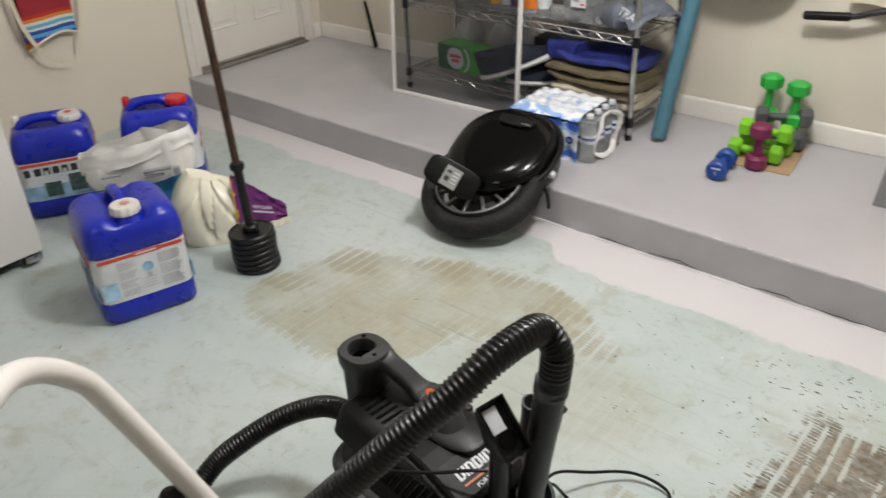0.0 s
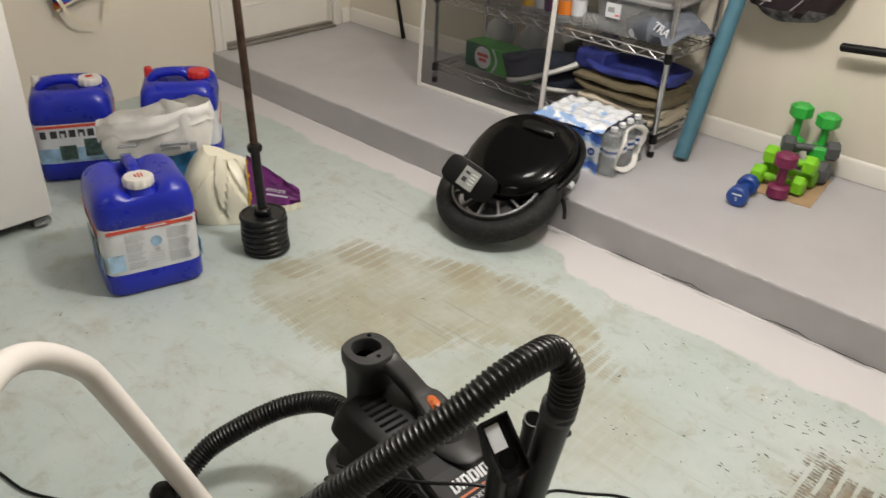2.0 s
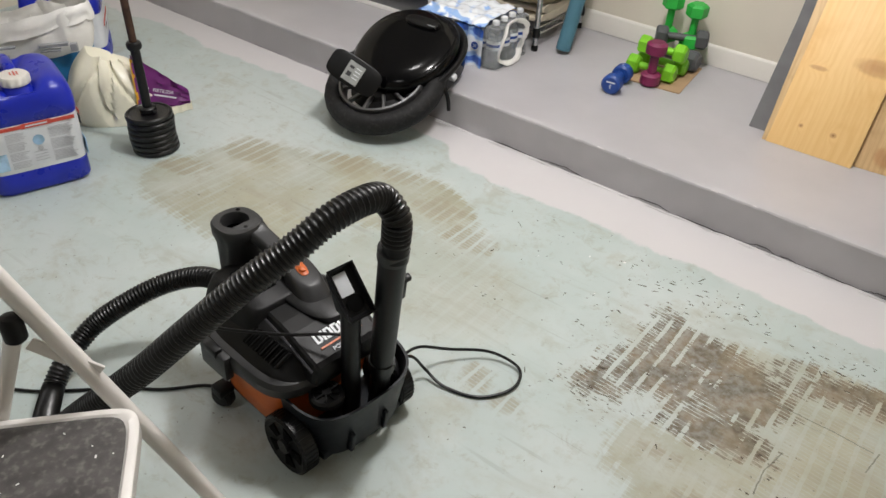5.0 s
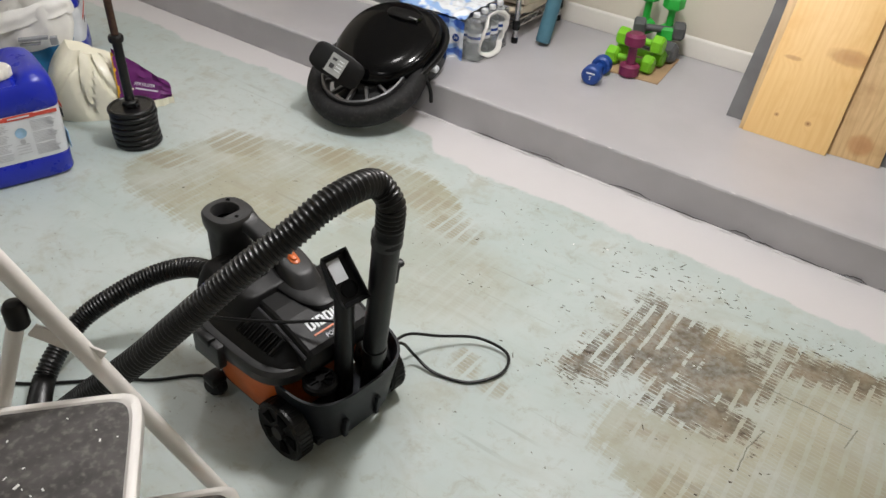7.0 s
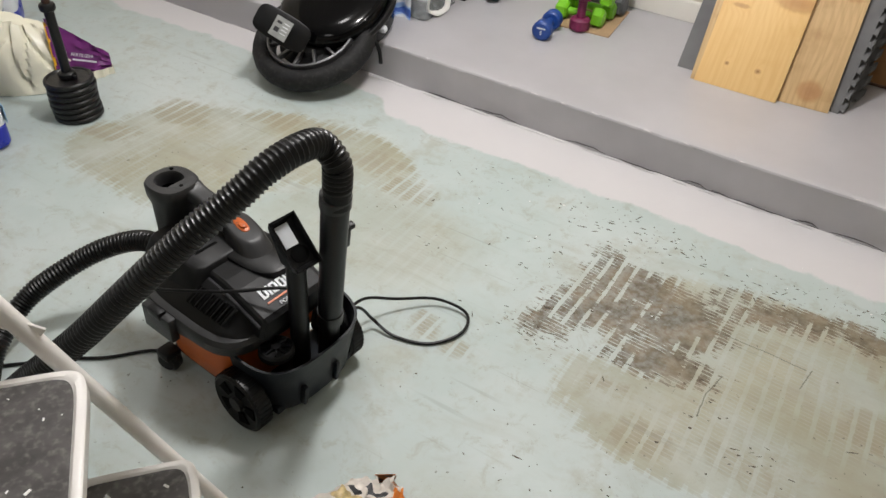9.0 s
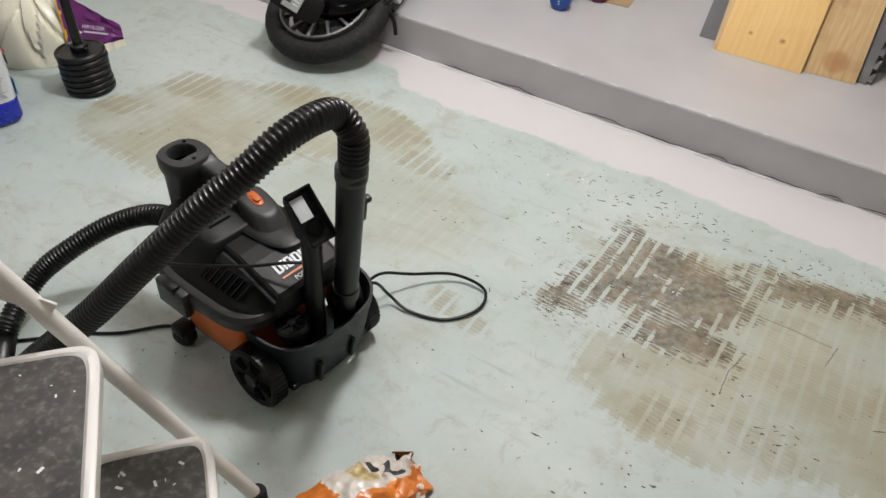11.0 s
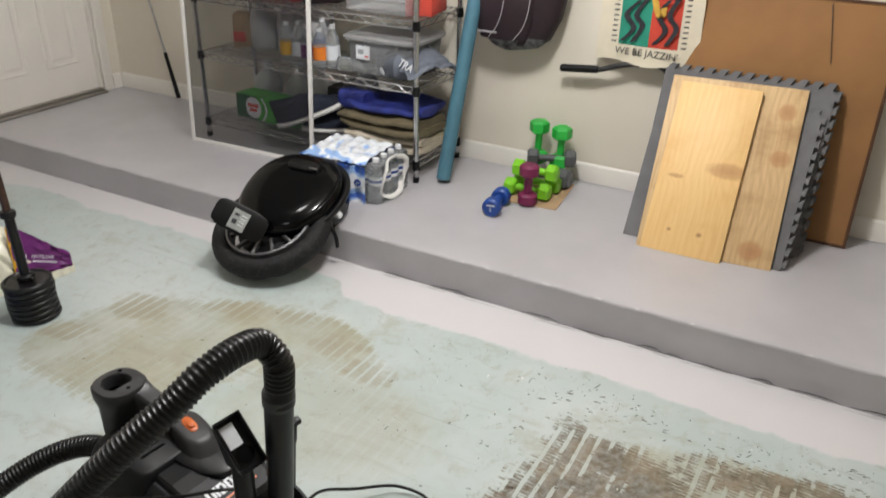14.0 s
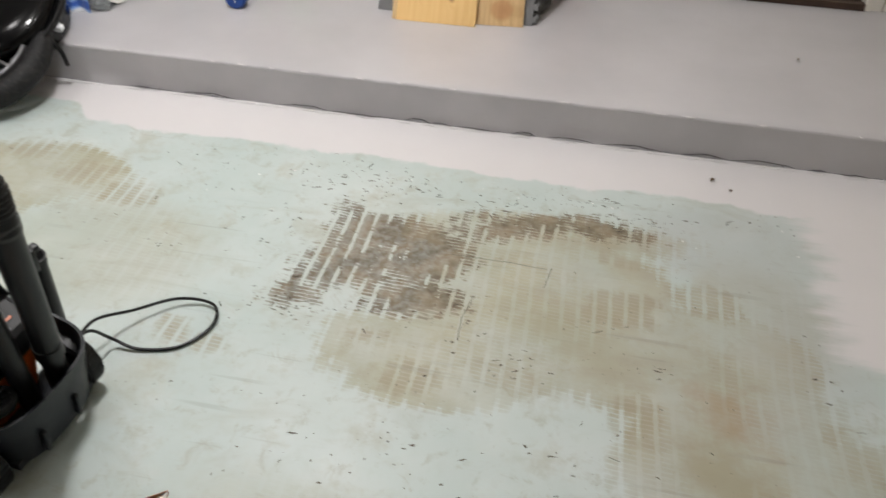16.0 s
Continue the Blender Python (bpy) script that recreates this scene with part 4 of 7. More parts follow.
barbell(pose(-1.908, 0.958, 0, 1.0, -1.6, 0))


def freezer():
    root = thing("upright_freezer", pose(-2.58, 0.49, 0), "white upright freezer with a smooth door", "freezer")
    box_bm = boxes(((-0.70, -0.72, 0.045), (-0.075, 0.0, 1.72)), bevel=0.012)
    part("cabinet", box_bm, M["white"], root)
    part("door", boxes(((-0.066, -0.72, 0.050), (0.0, 0.0, 1.72)), bevel=0.014), M["white"], root)
    part("gasket", boxes(((-0.078, -0.708, 0.06), (-0.062, -0.012, 1.708))), M["black"], root, smooth=False)
    part("toe_grille", boxes(((-0.09, -0.69, 0.012), (-0.07, -0.03, 0.044))), M["charcoal"], root, smooth=False)
    for x in (-0.06, -0.62):
        for y in (-0.05, -0.67):
            bm = lathe(bmesh.new(), [(0.018, 0.0), (0.020, 0.004), (0.020, 0.014), (0.010, 0.018), (0.010, 0.055)], 14, pose(x, y, 0))
            part("foot", bm, M["greyvinyl"], root)
    bm = boxes(((-0.05, -0.075, 0.018), (-0.004, -0.010, 0.046)), bevel=0.006)
    part("hinge", bm, M["steel"], root)
    return root


freezer()


def hung_cloth():
    """A striped woven pouch hung on white straps, against the west wall."""
    root = thing("striped_bag", pose(WEST + 0.035, 1.18, 0.52), "striped woven bag with white straps hung on the wall", "bag")
    bm = bmesh.new()

    def face(u, v):
        y = -0.125 + 0.25 * u
        z = 0.035 * (4 * u * (1 - u)) * (1 - v) - 0.014 * (1 - u) * (1 - v) + 0.30 * v + 0.02 * u
        return (0.020 + 0.016 * math.sin(5 * u + 2 * v) * (1 - 0.5 * v), y, z)
    for back in (0.0, -0.030):
        sheet(bm, lambda u, v: (face(u, v)[0] + back, face(u, v)[1], face(u, v)[2]), 24, 14)
    part("pouch", bm, M["serape"], root, "striped woven cloth")
    bm = bmesh.new()
    bent(bm, [face(u, 0) for u in (0, 0.15, 0.3, 0.5, 0.7, 0.85, 1)], 0.006, 40, 8)
    part("hem", bm, M["canvas"], root)
    for y0, y1, low in ((-0.135, 0.02, -0.10), (0.15, 0.10, -0.02)):
        bm = bmesh.new()
        pts = smooth_path([(0.03, y0 - 0.02, 0.32), (0.042, y0, 0.10), (0.048, (y0 + y1) / 2, low + 0.04), (0.044, y1 + 0.03, low)] if y0 < 0 else
                          [(0.03, 0.19, 0.32), (0.045, 0.155, 0.10), (0.05, 0.115, 0.02), (0.045, 0.10, -0.05)], 30)[0]
        sheet(bm, lambda u, v: pts[int(u * 29)] + Vector((0, 0.016 * (v - 0.5), 0.010 * (v - 0.5))), 29, 1)
        part("strap", bm, M["canvas"], root, "white webbing strap")
    part("hook", bent(bmesh.new(), [(-0.034, 0, 0.36), (0.0, 0, 0.35), (0.012, 0, 0.33), (0.015, 0, 0.31), (0.0, 0, 0.295)], 0.004, 20), M["steel"], root)
    return root


hung_cloth()


# ---- things on the raised slab ----
def wire_shelf():
    X0, X1, Y0, Y1 = -2.485, -1.213, 2.458, 2.852
    root = thing("wire_shelving_unit", pose(0, 0, TOP), "chrome wire shelving unit, full of boxes and bottles", "shelving unit")
    for x in (X0, X1):
        for y in (Y0, Y1):
            bm = bmesh.new()
            lathe(bm, [(0.0125, 0.012)] + [(0.0125 - (0.0012 if k % 2 else 0), 0.03 + 0.0125 * k) for k in range(120)] + [(0.0125, 1.62)], 14, pose(x, y, 0))
            post = part("post", bm, M["chrome"], root)
            part("foot", lathe(bmesh.new(), [(0.014, 0.0), (0.015, 0.006), (0.015, 0.022), (0.012, 0.028)], 14, pose(x, y, 0)), M["black"], post)
    for z in SHELVES:
        bm = bmesh.new()
        for y in (Y0, Y1):
            rod(bm, (X0, y, z), (X1, y, z), 0.0032, 8)
            rod(bm, (X0, y, z - 0.030), (X1, y, z - 0.030), 0.0032, 8)
            n = 26
            pts = [Vector((X0 + (X1 - X0) * k / n, y, z - 0.030 * (k % 2))) for k in range(n + 1)]
            tube(bm, pts, 0.0022, 6)
        for x in (X0, X1):
            rod(bm, (x, Y0, z), (x, Y1, z), 0.0032, 8)
            rod(bm, (x, Y0, z - 0.030), (x, Y1, z - 0.030), 0.0032, 8)
            pts = [Vector((x, Y0 + (Y1 - Y0) * k / 8, z - 0.030 * (k % 2))) for k in range(9)]
            tube(bm, pts, 0.0022, 6)
        shelf = part("shelf_frame", bm, M["chrome"], root)
        wire = part("shelf_wire", rod(bmesh.new(), (0, Y0, z + 0.003), (0, Y1, z + 0.003), 0.0018, 6), M["chrome"], shelf)
        wire.location.x = X0 + (X1 - X0) / 51
        for k in range(2, 51):
            twin = new("shelf_wire", wire.data)
            twin.parent, twin.location.x = shelf, X0 + (X1 - X0) * k / 51
        for y in (Y0 + 0.13, Y0 + 0.26):
            part("shelf_brace", rod(bmesh.new(), (X0, y, z - 0.003), (X1, y, z - 0.003), 0.0026, 6), M["chrome"], shelf)
        for x in (X0, X1):
            for y in (Y0, Y1):
                part("shelf_collar", lathe(bmesh.new(), [(0.0165, z - 0.038), (0.018, z - 0.034), (0.016, z + 0.004)], 14, pose(x, y, 0)), M["black"], shelf)
    return root


SHELVES = (0.10, 0.445, 0.725, 1.06)
wire_shelf()
S = [TOP + z + 0.005 for z in SHELVES]


def window_screen():
    """A framed insect screen that leans on the shelving."""
    root = thing("window_screen", pose(-2.505, 2.352, TOP, -3.0, 0, 2.2), "white-framed insect screen leaning on the shelving unit", "window screen")
    W, H, t = 0.765, 1.45, 0.020
    for name, lo, hi in (("frame_stile", (0, -0.006, 0), (t, 0.006, H)), ("frame_stile", (W - t, -0.006, 0), (W, 0.006, H)), ("frame_rail", (t, -0.006, 0), (W - t, 0.006, t)), ("frame_rail", (t, -0.006, H - t), (W - t, 0.006, H))):
        part(name, boxes((lo, hi), bevel=0.002), M["white"], root)
    part("screen_mesh", boxes(((t - 0.003, -0.0006, t - 0.003), (W - t + 0.003, 0.0006, H - t + 0.003))), M["mesh"], root, "fine dark mesh", smooth=False)
    return root


window_screen()


def water_case():
    """Shrink-wrapped case: the wrap follows the bottle tops; one end is open and shows bottles."""
    root = thing("bottled_water_case", pose(-1.410, 2.262, TOP, 0, 0, 3), "shrink-wrapped case of bottled water in blue and white film", "water case")
    bottle = [(0.010, 0.002), (0.028, 0.001), (0.031, 0.008)]
    for k in range(9):
        bottle += [(0.0315, 0.016 + 0.012 * k), (0.0298, 0.022 + 0.012 * k)]
    bottle += [(0.0315, 0.130), (0.030, 0.142), (0.022, 0.165), (0.0135, 0.180), (0.0130, 0.190)]
    first = None
    for i in range(6):
        for j in range(4):
            if i < 4:
                continue
            x, y = -0.165 + 0.0655 * i, -0.0975 + 0.0650 * j
            bm = lathe(bmesh.new(), bottle, 18, pose(x, y, 0))
            b = part("bottle", bm, M["bottle"], root, "clear ribbed water bottle")
            part("bottle_cap", lathe(bmesh.new(), [(0.0142, 0.186), (0.0145, 0.190), (0.0145, 0.200), (0.012, 0.203)], 14, pose(x, y, 0)), M["label"], b)
            if i > 3:
                part("bottle_label", lathe(bmesh.new(), [(0.0322, 0.085), (0.0322, 0.122)], 18, pose(x, y, 0), 0, False, False), M["label"], b)
                part("bottle_label", lathe(bmesh.new(), [(0.0324, 0.098), (0.0324, 0.110)], 18, pose(x, y, 0), 0, False, False), M["bluevinyl"], b)
    bm = bmesh.new()

    def top(u, v):
        x, y = -0.20 + 0.335 * u, -0.142 + 0.284 * v
        bx, by = (x + 0.165) / 0.0655, (y + 0.0975) / 0.065
        d = math.hypot(bx - round(bx), by - round(by))
        edge = min(1, min(u * 9, v * 9, (1 - v) * 9))
        return (x, y, 0.196 + 0.009 * math.exp(-(d / 0.32) ** 2) * edge + 0.008 * noise.noise((x * 30, y * 30, 0)) - 0.02 * (1 - edge))
    sheet(bm, top, 60, 48)

    def side(y, s):
        return lambda u, v: (-0.20 + 0.335 * u, y + s * (0.006 * math.cos(2 * math.pi * (u * 5.1)) + 0.005 * noise.noise((u * 18, v * 9, y))), 0.001 + 0.168 * v)
    sheet(bm, side(-0.142, -1), 60, 16)
    sheet(bm, side(0.142, 1), 60, 16)
    sheet(bm, lambda u, v: (-0.20 - 0.006 * math.cos(8 * math.pi * u) + 0.005 * noise.noise((u * 14, v * 9, 5)), -0.142 + 0.284 * u, 0.001 + 0.168 * v), 40, 16)
    bmesh.ops.remove_doubles(bm, verts=bm.verts, dist=0.004)
    part("printed_wrap", bm, M["film"], root, "white film printed with blue splashes")
    # thick crumpled ring of film round the open end
    bm = bmesh.new()
    pts = [(0.196 + 0.012 * math.sin(3 * a), -0.002 + 0.100 * math.copysign(abs(math.cos(a)) ** 0.7, math.cos(a)), 0.094 + 0.082 * math.copysign(abs(math.sin(a)) ** 0.7, math.sin(a))) for a in (2 * math.pi * k / 22 for k in range(23))]
    path = smooth_path(pts, 80)[0]
    tube(bm, path, lambda i: 0.013 + 0.005 * noise.noise((i * 0.31, 0, 0)), 10, 0, 0.45)
    part("film_ring", bm, M["bagwhite"], root, "bunched clear film round the open end")
    bm = bmesh.new()
    skin(bm, [[Vector((x, (0.133 + k) * math.cos(a) / max(abs(math.cos(a)), abs(math.sin(a))), 0.092 + 0.085 * math.sin(a) / max(abs(math.cos(a)), abs(math.sin(a))))) for a in (2 * math.pi * i / 48 for i in range(48))] for x, k in ((0.134, 0.0), (0.17, -0.002), (0.198, -0.012))], True, False, False)
    part("clear_film", jitter(bm, 0.005, 30), M["bottle"], root, "clear film")
    part("lettering", put(letters("SPRING", 0.040), pose(0.000, -0.1535, 0.105, 0, 0, 0)), M["greyink"], root)
    part("badge", lathe(bmesh.new(), [(0.0165, 0), (0.0165, 0.002)], 24, pose(0.100, -0.150, 0.096, 90)), M["bluevinyl"], root)
    part("lettering", put(letters("24", 0.018), pose(0.100, -0.1530, 0.096)), M["label"], root)
    return root


water_case()

# teal tube leaning on the wall by the shelving
root = thing("foam_tube", Matrix.Translation((-1.105, 2.520, TOP)), "teal foam tube leaning against the wall", "tube")
bm = bmesh.new()
top = Vector((0.060, 0.325, 1.30))
d = top.normalized()
path = [d * 0.004, d * 0.010] + [d * (0.02 + 1.33 * k / 10) for k in range(11)]
tube(bm, [p + Vector((0, 0, 0.012)) for p in path], lambda i: 0.030 if i == 0 else 0.0325, 24)
part("tube_body", bm, M["pipe"], root)
# black disc paints the shade inside the tube's open end
bm = bmesh.new()
tube(bm, [Vector((0, 0, 0.0145)) - d * 0.002, Vector((0, 0, 0.0145)) + d * 0.003], 0.016, 18)
part("tube_bore_shade", bm, M["ink_and_shade"], root)


def hex_dumbbell(m, material, label, length=0.150, head=0.036, grip=0.0155, sides=6, category="dumbbell"):
    """Along local z, standing on one head."""
    root = thing("dumbbell", m, label, category, "dumbbells")
    hl = head * 1.25
    for z in (0.0, length - hl):
        bm = bmesh.new()
        lathe(bm, [(head * 0.80, z), (head, z + head * 0.18), (head, z + hl - head * 0.22), (head * 0.72, z + hl)], sides if sides < 9 else 28)
        part("head", bm, material, root)
    bm = lathe(bmesh.new(), [(grip, hl - 0.004), (grip * 1.04, length / 2), (grip, length - hl + 0.004)], 18)
    part("grip", bm, material, root)
    return root


lay = lambda x, y, z, turn, pitch=90: pose(x, y, z, 0, 0, turn) @ pose(0, 0, 0, 0, pitch, 0)
r = 0.036
c6 = 0.866
base = thing("cardboard_sheet", pose(-0.665, 2.63, TOP, 0, 0, 6), "flat brown cardboard sheet under the dumbbells", "cardboard")
part("sheet", boxes(((-0.125, -0.15, 0.0), (0.115, 0.165, 0.004))), M["card"], base, smooth=False)
ZB = TOP + 0.004
r = 0.041
hex_dumbbell(lay(-0.805, 2.560, ZB + 0.036, 2), M["lime"], "lime green vinyl hex dumbbell lying on cardboard", 0.210, r)
hex_dumbbell(lay(-0.800, 2.660, ZB + 0.036, 3), M["lime"], "lime green vinyl hex dumbbell lying on cardboard", 0.210, r)
hex_dumbbell(lay(-0.790, 2.610, ZB + 0.108, 3), M["lime"], "lime green vinyl hex dumbbell stacked on another pair", 0.205, r)
hex_dumbbell(lay(-0.800, 2.752, ZB + 0.042, -2), M["greyvinyl"], "dark grey vinyl dumbbell against the baseboard", 0.23, 0.048)
hex_dumbbell(lay(-0.770, 2.705, ZB + 0.128, 24), M["greyvinyl"], "dark grey vinyl dumbbell lying across the stack", 0.22, 0.042)
hex_dumbbell(pose(-0.752, 2.785, ZB + 0.084, 0, 0, 12), M["green"], "bright green hex dumbbell standing on end", 0.200, 0.046)
hex_dumbbell(pose(-0.640, 2.780, ZB + 0.084, 0, 0, 20), M["green"], "bright green hex dumbbell standing on end", 0.190, 0.046)
hex_dumbbell(pose(-0.668, 2.490, ZB, 0, 0, 10), M["plum"], "plum vinyl dumbbell standing upright on cardboard", 0.182, 0.042, 0.018, 12)
blue = hex_dumbbell(lay(-0.748, 2.285, TOP + 0.039, 97), M["bluevinyl"], "blue vinyl dumbbell lying on the grey slab", 0.170, 0.040, 0.0175, 12)
part("lettering", put(letters("5", 0.022), Matrix.Translation((0, 0, -0.0008)) @ pose(0.004, 0, 0, 90, 0, 0) @ pose(0, 0, 0, 0, 90, 0)), M["label"], blue)
part("lettering", boxes(((-0.016, -0.018, -0.0012), (-0.010, 0.018, 0.0)), m=pose(0, 0, 0)), M["label"], blue, smooth=False)


def plank(m, w, h, t, material, name, label):
    root = thing(name, m, label, "board", "boards against the wall")
    bm = boxes(((-w / 2, 0, 0), (w / 2, t, h)), bevel=0.0015)
    part("plank", bm, material, root)
    return root


def puzzle_mat(m, size, t, label):
    """A foam tile with interlocking teeth round its edge."""
    root = thing("foam_mat_tile", m, label, "foam mat", "foam mats against the wall")
    pts, n = [], 13
    for side in range(4):
        for k in range(n):
            base_a, base_b = (k + 0.0) / n, (k + 1.0) / n
            out = 0.015 if side in (1, 2) else 0.0
            q = [(base_a + 0.30 / n, 0.0), (base_a + 0.20 / n, out), (base_b - 0.20 / n, out), (base_b - 0.30 / n, 0.0)] if out else [(base_a, 0.0), (base_b, 0.0)]
            for u, out in q:
                x, y = size * (u - 0.5), -size / 2 - out
                for _ in range(side):
                    x, y = -y, x
                pts.append((x, y))
    bm = bmesh.new()
    vs = [bm.verts.new((x, 0, y + size / 2)) for x, y in pts]
    f = bm.faces.new(vs)
    ext = bmesh.ops.extrude_face_region(bm, geom=[f])
    bmesh.ops.translate(bm, vec=(0, t, 0), verts=[g for g in ext["geom"] if isinstance(g, bmesh.types.BMVert)])
    part("tile", bm, M["foam"], root, smooth=False)
    return root


LEAN = -31
for k in range(3):
    puzzle_mat(pose(0.088 + 0.004 * k, 2.414 + 0.017 * k, TOP + 0.001, LEAN + 0.5 * k, 0, 0.8 * k - 1), 0.605, 0.0125, "grey foam puzzle mat leaning against the wall")
for k in range(4):
    puzzle_mat(pose(0.098 + 0.004 * k, 2.545 + 0.014 * k, TOP + 0.001, -20 + 0.3 * k, 0, 0.6 * k - 1), 0.640, 0.0125, "grey foam puzzle mat at the back of the stack")
plank(pose(0.110, 2.368, TOP + 0.001, LEAN, 0, 4.5), 0.50, 0.695, 0.017, M["pine2"], "pine_shelf_board", "weathered pine board with stains, leaning on foam mats")
plank(pose(0.029, 2.346, TOP + 0.001, LEAN + 0.5, 0, 0.6), 0.305, 0.675, 0.018, M["pine"], "pine_board", "fresh knotty pine board leaning on another board")
plank(pose(0.20, 2.640, TOP + 0.001, -13, 0, 3), 0.46, 0.52, 0.018, M["darkwood"], "dark_board", "dark brown board behind the foam mats")

# large brown panel behind the mats
root = thing("brown_panel", pose(0.21, 2.735, TOP + 0.002, -8.0, 0, 0), "large brown hardboard panel with dark edges leaning on the wall", "panel")
part("sheet", boxes(((-0.40, 0.003, 0.006), (0.37, 0.012, 0.920))), M["brown"], root, smooth=False)
for lo, hi in (((-0.406, -0.002, 0.0), (-0.394, 0.016, 0.924)), ((0.364, -0.002, 0.0), (0.376, 0.016, 0.924)), ((-0.394, -0.002, 0.0), (0.364, 0.016, 0.010)), ((-0.394, -0.002, 0.914), (0.364, 0.016, 0.924))):
    part("edge_strip", boxes((lo, hi)), M["darkwood"], root, smooth=False)
bm = bmesh.new()
bent(bm, [(0.125, 0.0, 0.900), (0.135, -0.004, 0.85), (0.150, -0.003, 0.77), (0.165, -0.004, 0.69)], 0.0016, 24, 6)
part("cord", bm, M["ink_and_shade"], root)


def tote():
    root = thing("tote_bag", pose(-0.325, NORTH - 0.052, 0.735), "cream canvas tote bag with a green and red print, hung up", "tote bag")
    bm = bmesh.new()

    def front(u, v):
        x = (-0.215 + 0.43 * u) * (1 - 0.05 * v)
        return (x, -0.028 * math.sin(math.pi * u) * (1 - 0.5 * v) + 0.004 * math.sin(7 * u + 3 * v), 0.44 * v + 0.008 * math.sin(9 * u) * (1 - v))
    sheet(bm, front, 30, 24)
    sheet(bm, lambda u, v: (front(u, v)[0], 0.028 - 0.2 * front(u, v)[1], front(u, v)[2]), 30, 24)
    for u in (0, 1):
        sheet(bm, lambda a, v: (front(u, v)[0], front(u, v)[1] * (1 - a) + 0.028 * a, front(u, v)[2]), 2, 24)
    sheet(bm, lambda u, a: (front(u, 0)[0], front(u, 0)[1] * (1 - a) + 0.028 * a, front(u, 0)[2]), 30, 2)
    part("bag_body", bm, M["canvas"], root)

    def patch(name, x0, x1, z0, z1, material, lift=0.0012):
        bm = bmesh.new()
        def at(u, v):
            x, z = x0 + (x1 - x0) * u, z0 + (z1 - z0) * v
            p = front((x / (1 - 0.05 * z / 0.44) + 0.215) / 0.43, z / 0.44)
            return (x, p[1] - lift, z)
        sheet(bm, at, 10, 10)
        return part(name, bm, material, root)
    patch("print_panel", -0.118, 0.012, 0.075, 0.40, M["printgreen"])
    patch("print_panel", 0.012, 0.130, 0.075, 0.40, M["printred"])
    for k in range(15):
        patch("stitch_mark", -0.150, -0.128, 0.080 + 0.021 * k, 0.086 + 0.021 * k, M["ink_and_shade"])
        patch("stitch_mark", 0.142, 0.162, 0.080 + 0.021 * k, 0.086 + 0.021 * k, M["ink_and_shade"])
    # plain black bent shapes of the print
    for pts, r, material in (([(-0.10, -0.033, 0.09), (-0.055, -0.034, 0.15), (-0.09, -0.034, 0.20), (-0.04, -0.034, 0.26)], 0.011, "ink_and_shade"), ([(-0.055, -0.034, 0.09), (-0.02, -0.034, 0.16), (-0.05, -0.034, 0.20), (-0.01, -0.034, 0.27)], 0.011, "ink_and_shade"),
                             ([(0.035, -0.034, 0.09), (0.075, -0.034, 0.15), (0.04, -0.034, 0.21), (0.08, -0.034, 0.27)], 0.011, "ink_and_shade"), ([(0.085, -0.034, 0.09), (0.118, -0.033, 0.16), (0.085, -0.034, 0.21), (0.115, -0.033, 0.28)], 0.011, "ink_and_shade"),
                             ([(-0.09, -0.034, 0.27), (-0.05, -0.034, 0.31), (0.0, -0.034, 0.29), (0.02, -0.034, 0.33)], 0.013, "ink_and_shade"), ([(0.04, -0.034, 0.28), (0.09, -0.034, 0.32), (0.11, -0.034, 0.27)], 0.013, "ink_and_shade"),
                             ([(0.01, -0.036, 0.30), (0.035, -0.036, 0.22), (0.055, -0.036, 0.20), (0.06, -0.036, 0.24)], 0.012, "gold")):
        bm = bmesh.new()
        path = smooth_path(pts, 24)[0]
        sheet(bm, lambda u, v: path[int(u * 23)] + Vector(((v - 0.5) * 2 * r, 0, (v - 0.5) * 0.5 * r)), 23, 1)
        part("print_shape", bm, M[material], root)
    part("lettering", put(letters("WE BE JAZZIN'", 0.040), pose(0.008, -0.030, 0.048, 0, 1, 0)), M["ink_and_shade"], root)
    for x in (-0.09, 0.09):
        bm = bmesh.new()
        pts = smooth_path([(x, -0.012, 0.43), (x * 0.9, -0.01, 0.52), (x * 0.5, 0.0, 0.60), (0, 0.012, 0.64)], 20)[0]
        sheet(bm, lambda u, v: pts[int(u * 19)] + Vector((0.026 * (v - 0.5), 0, 0.006 * (v - 0.5))), 19, 1)
        part("strap", bm, M["canvas"], root)
    part("hook", bent(bmesh.new(), [(0, 0.048, 0.65), (0, 0.025, 0.645), (0, 0.010, 0.63), (0, 0.0, 0.64)], 0.004, 16), M["steel"], root)
    return root


tote()

# handle bar with a foam grip that sticks out from behind the mats
root = thing("scooter_handlebar", Matrix.Translation((-0.32, 2.848, TOP - 0.016)), "black handlebar with a foam grip, stood behind the mats", "handlebar")
bm = bmesh.new()
bent(bm, [(-0.345, -0.03, 0.548), (-0.20, -0.03, 0.560), (-0.12, -0.03, 0.585), (-0.04, -0.02, 0.602), (0.06, 0.0, 0.600), (0.105, 0.005, 0.53), (0.115, 0.005, 0.25), (0.115, 0.005, 0.030)], 0.0115, 70, 12)
part("bar", bm, M["charcoal"], root)
bm = bmesh.new()
path = smooth_path([(-0.368, -0.03, 0.5455), (-0.28, -0.03, 0.553), (-0.195, -0.03, 0.5605)], 30)[0]
tube(bm, path, lambda i: 0.0165 + 0.001 * (i % 2) if 0 < i < 29 else 0.012, 16)
part("foam_grip", bm, M["black"], root, "black foam grip")
part("base_foot", lathe(bmesh.new(), [(0.018, 0.016), (0.018, 0.030), (0.012, 0.034)], 14, pose(0.115, 0.005, 0)), M["rubber"], root)


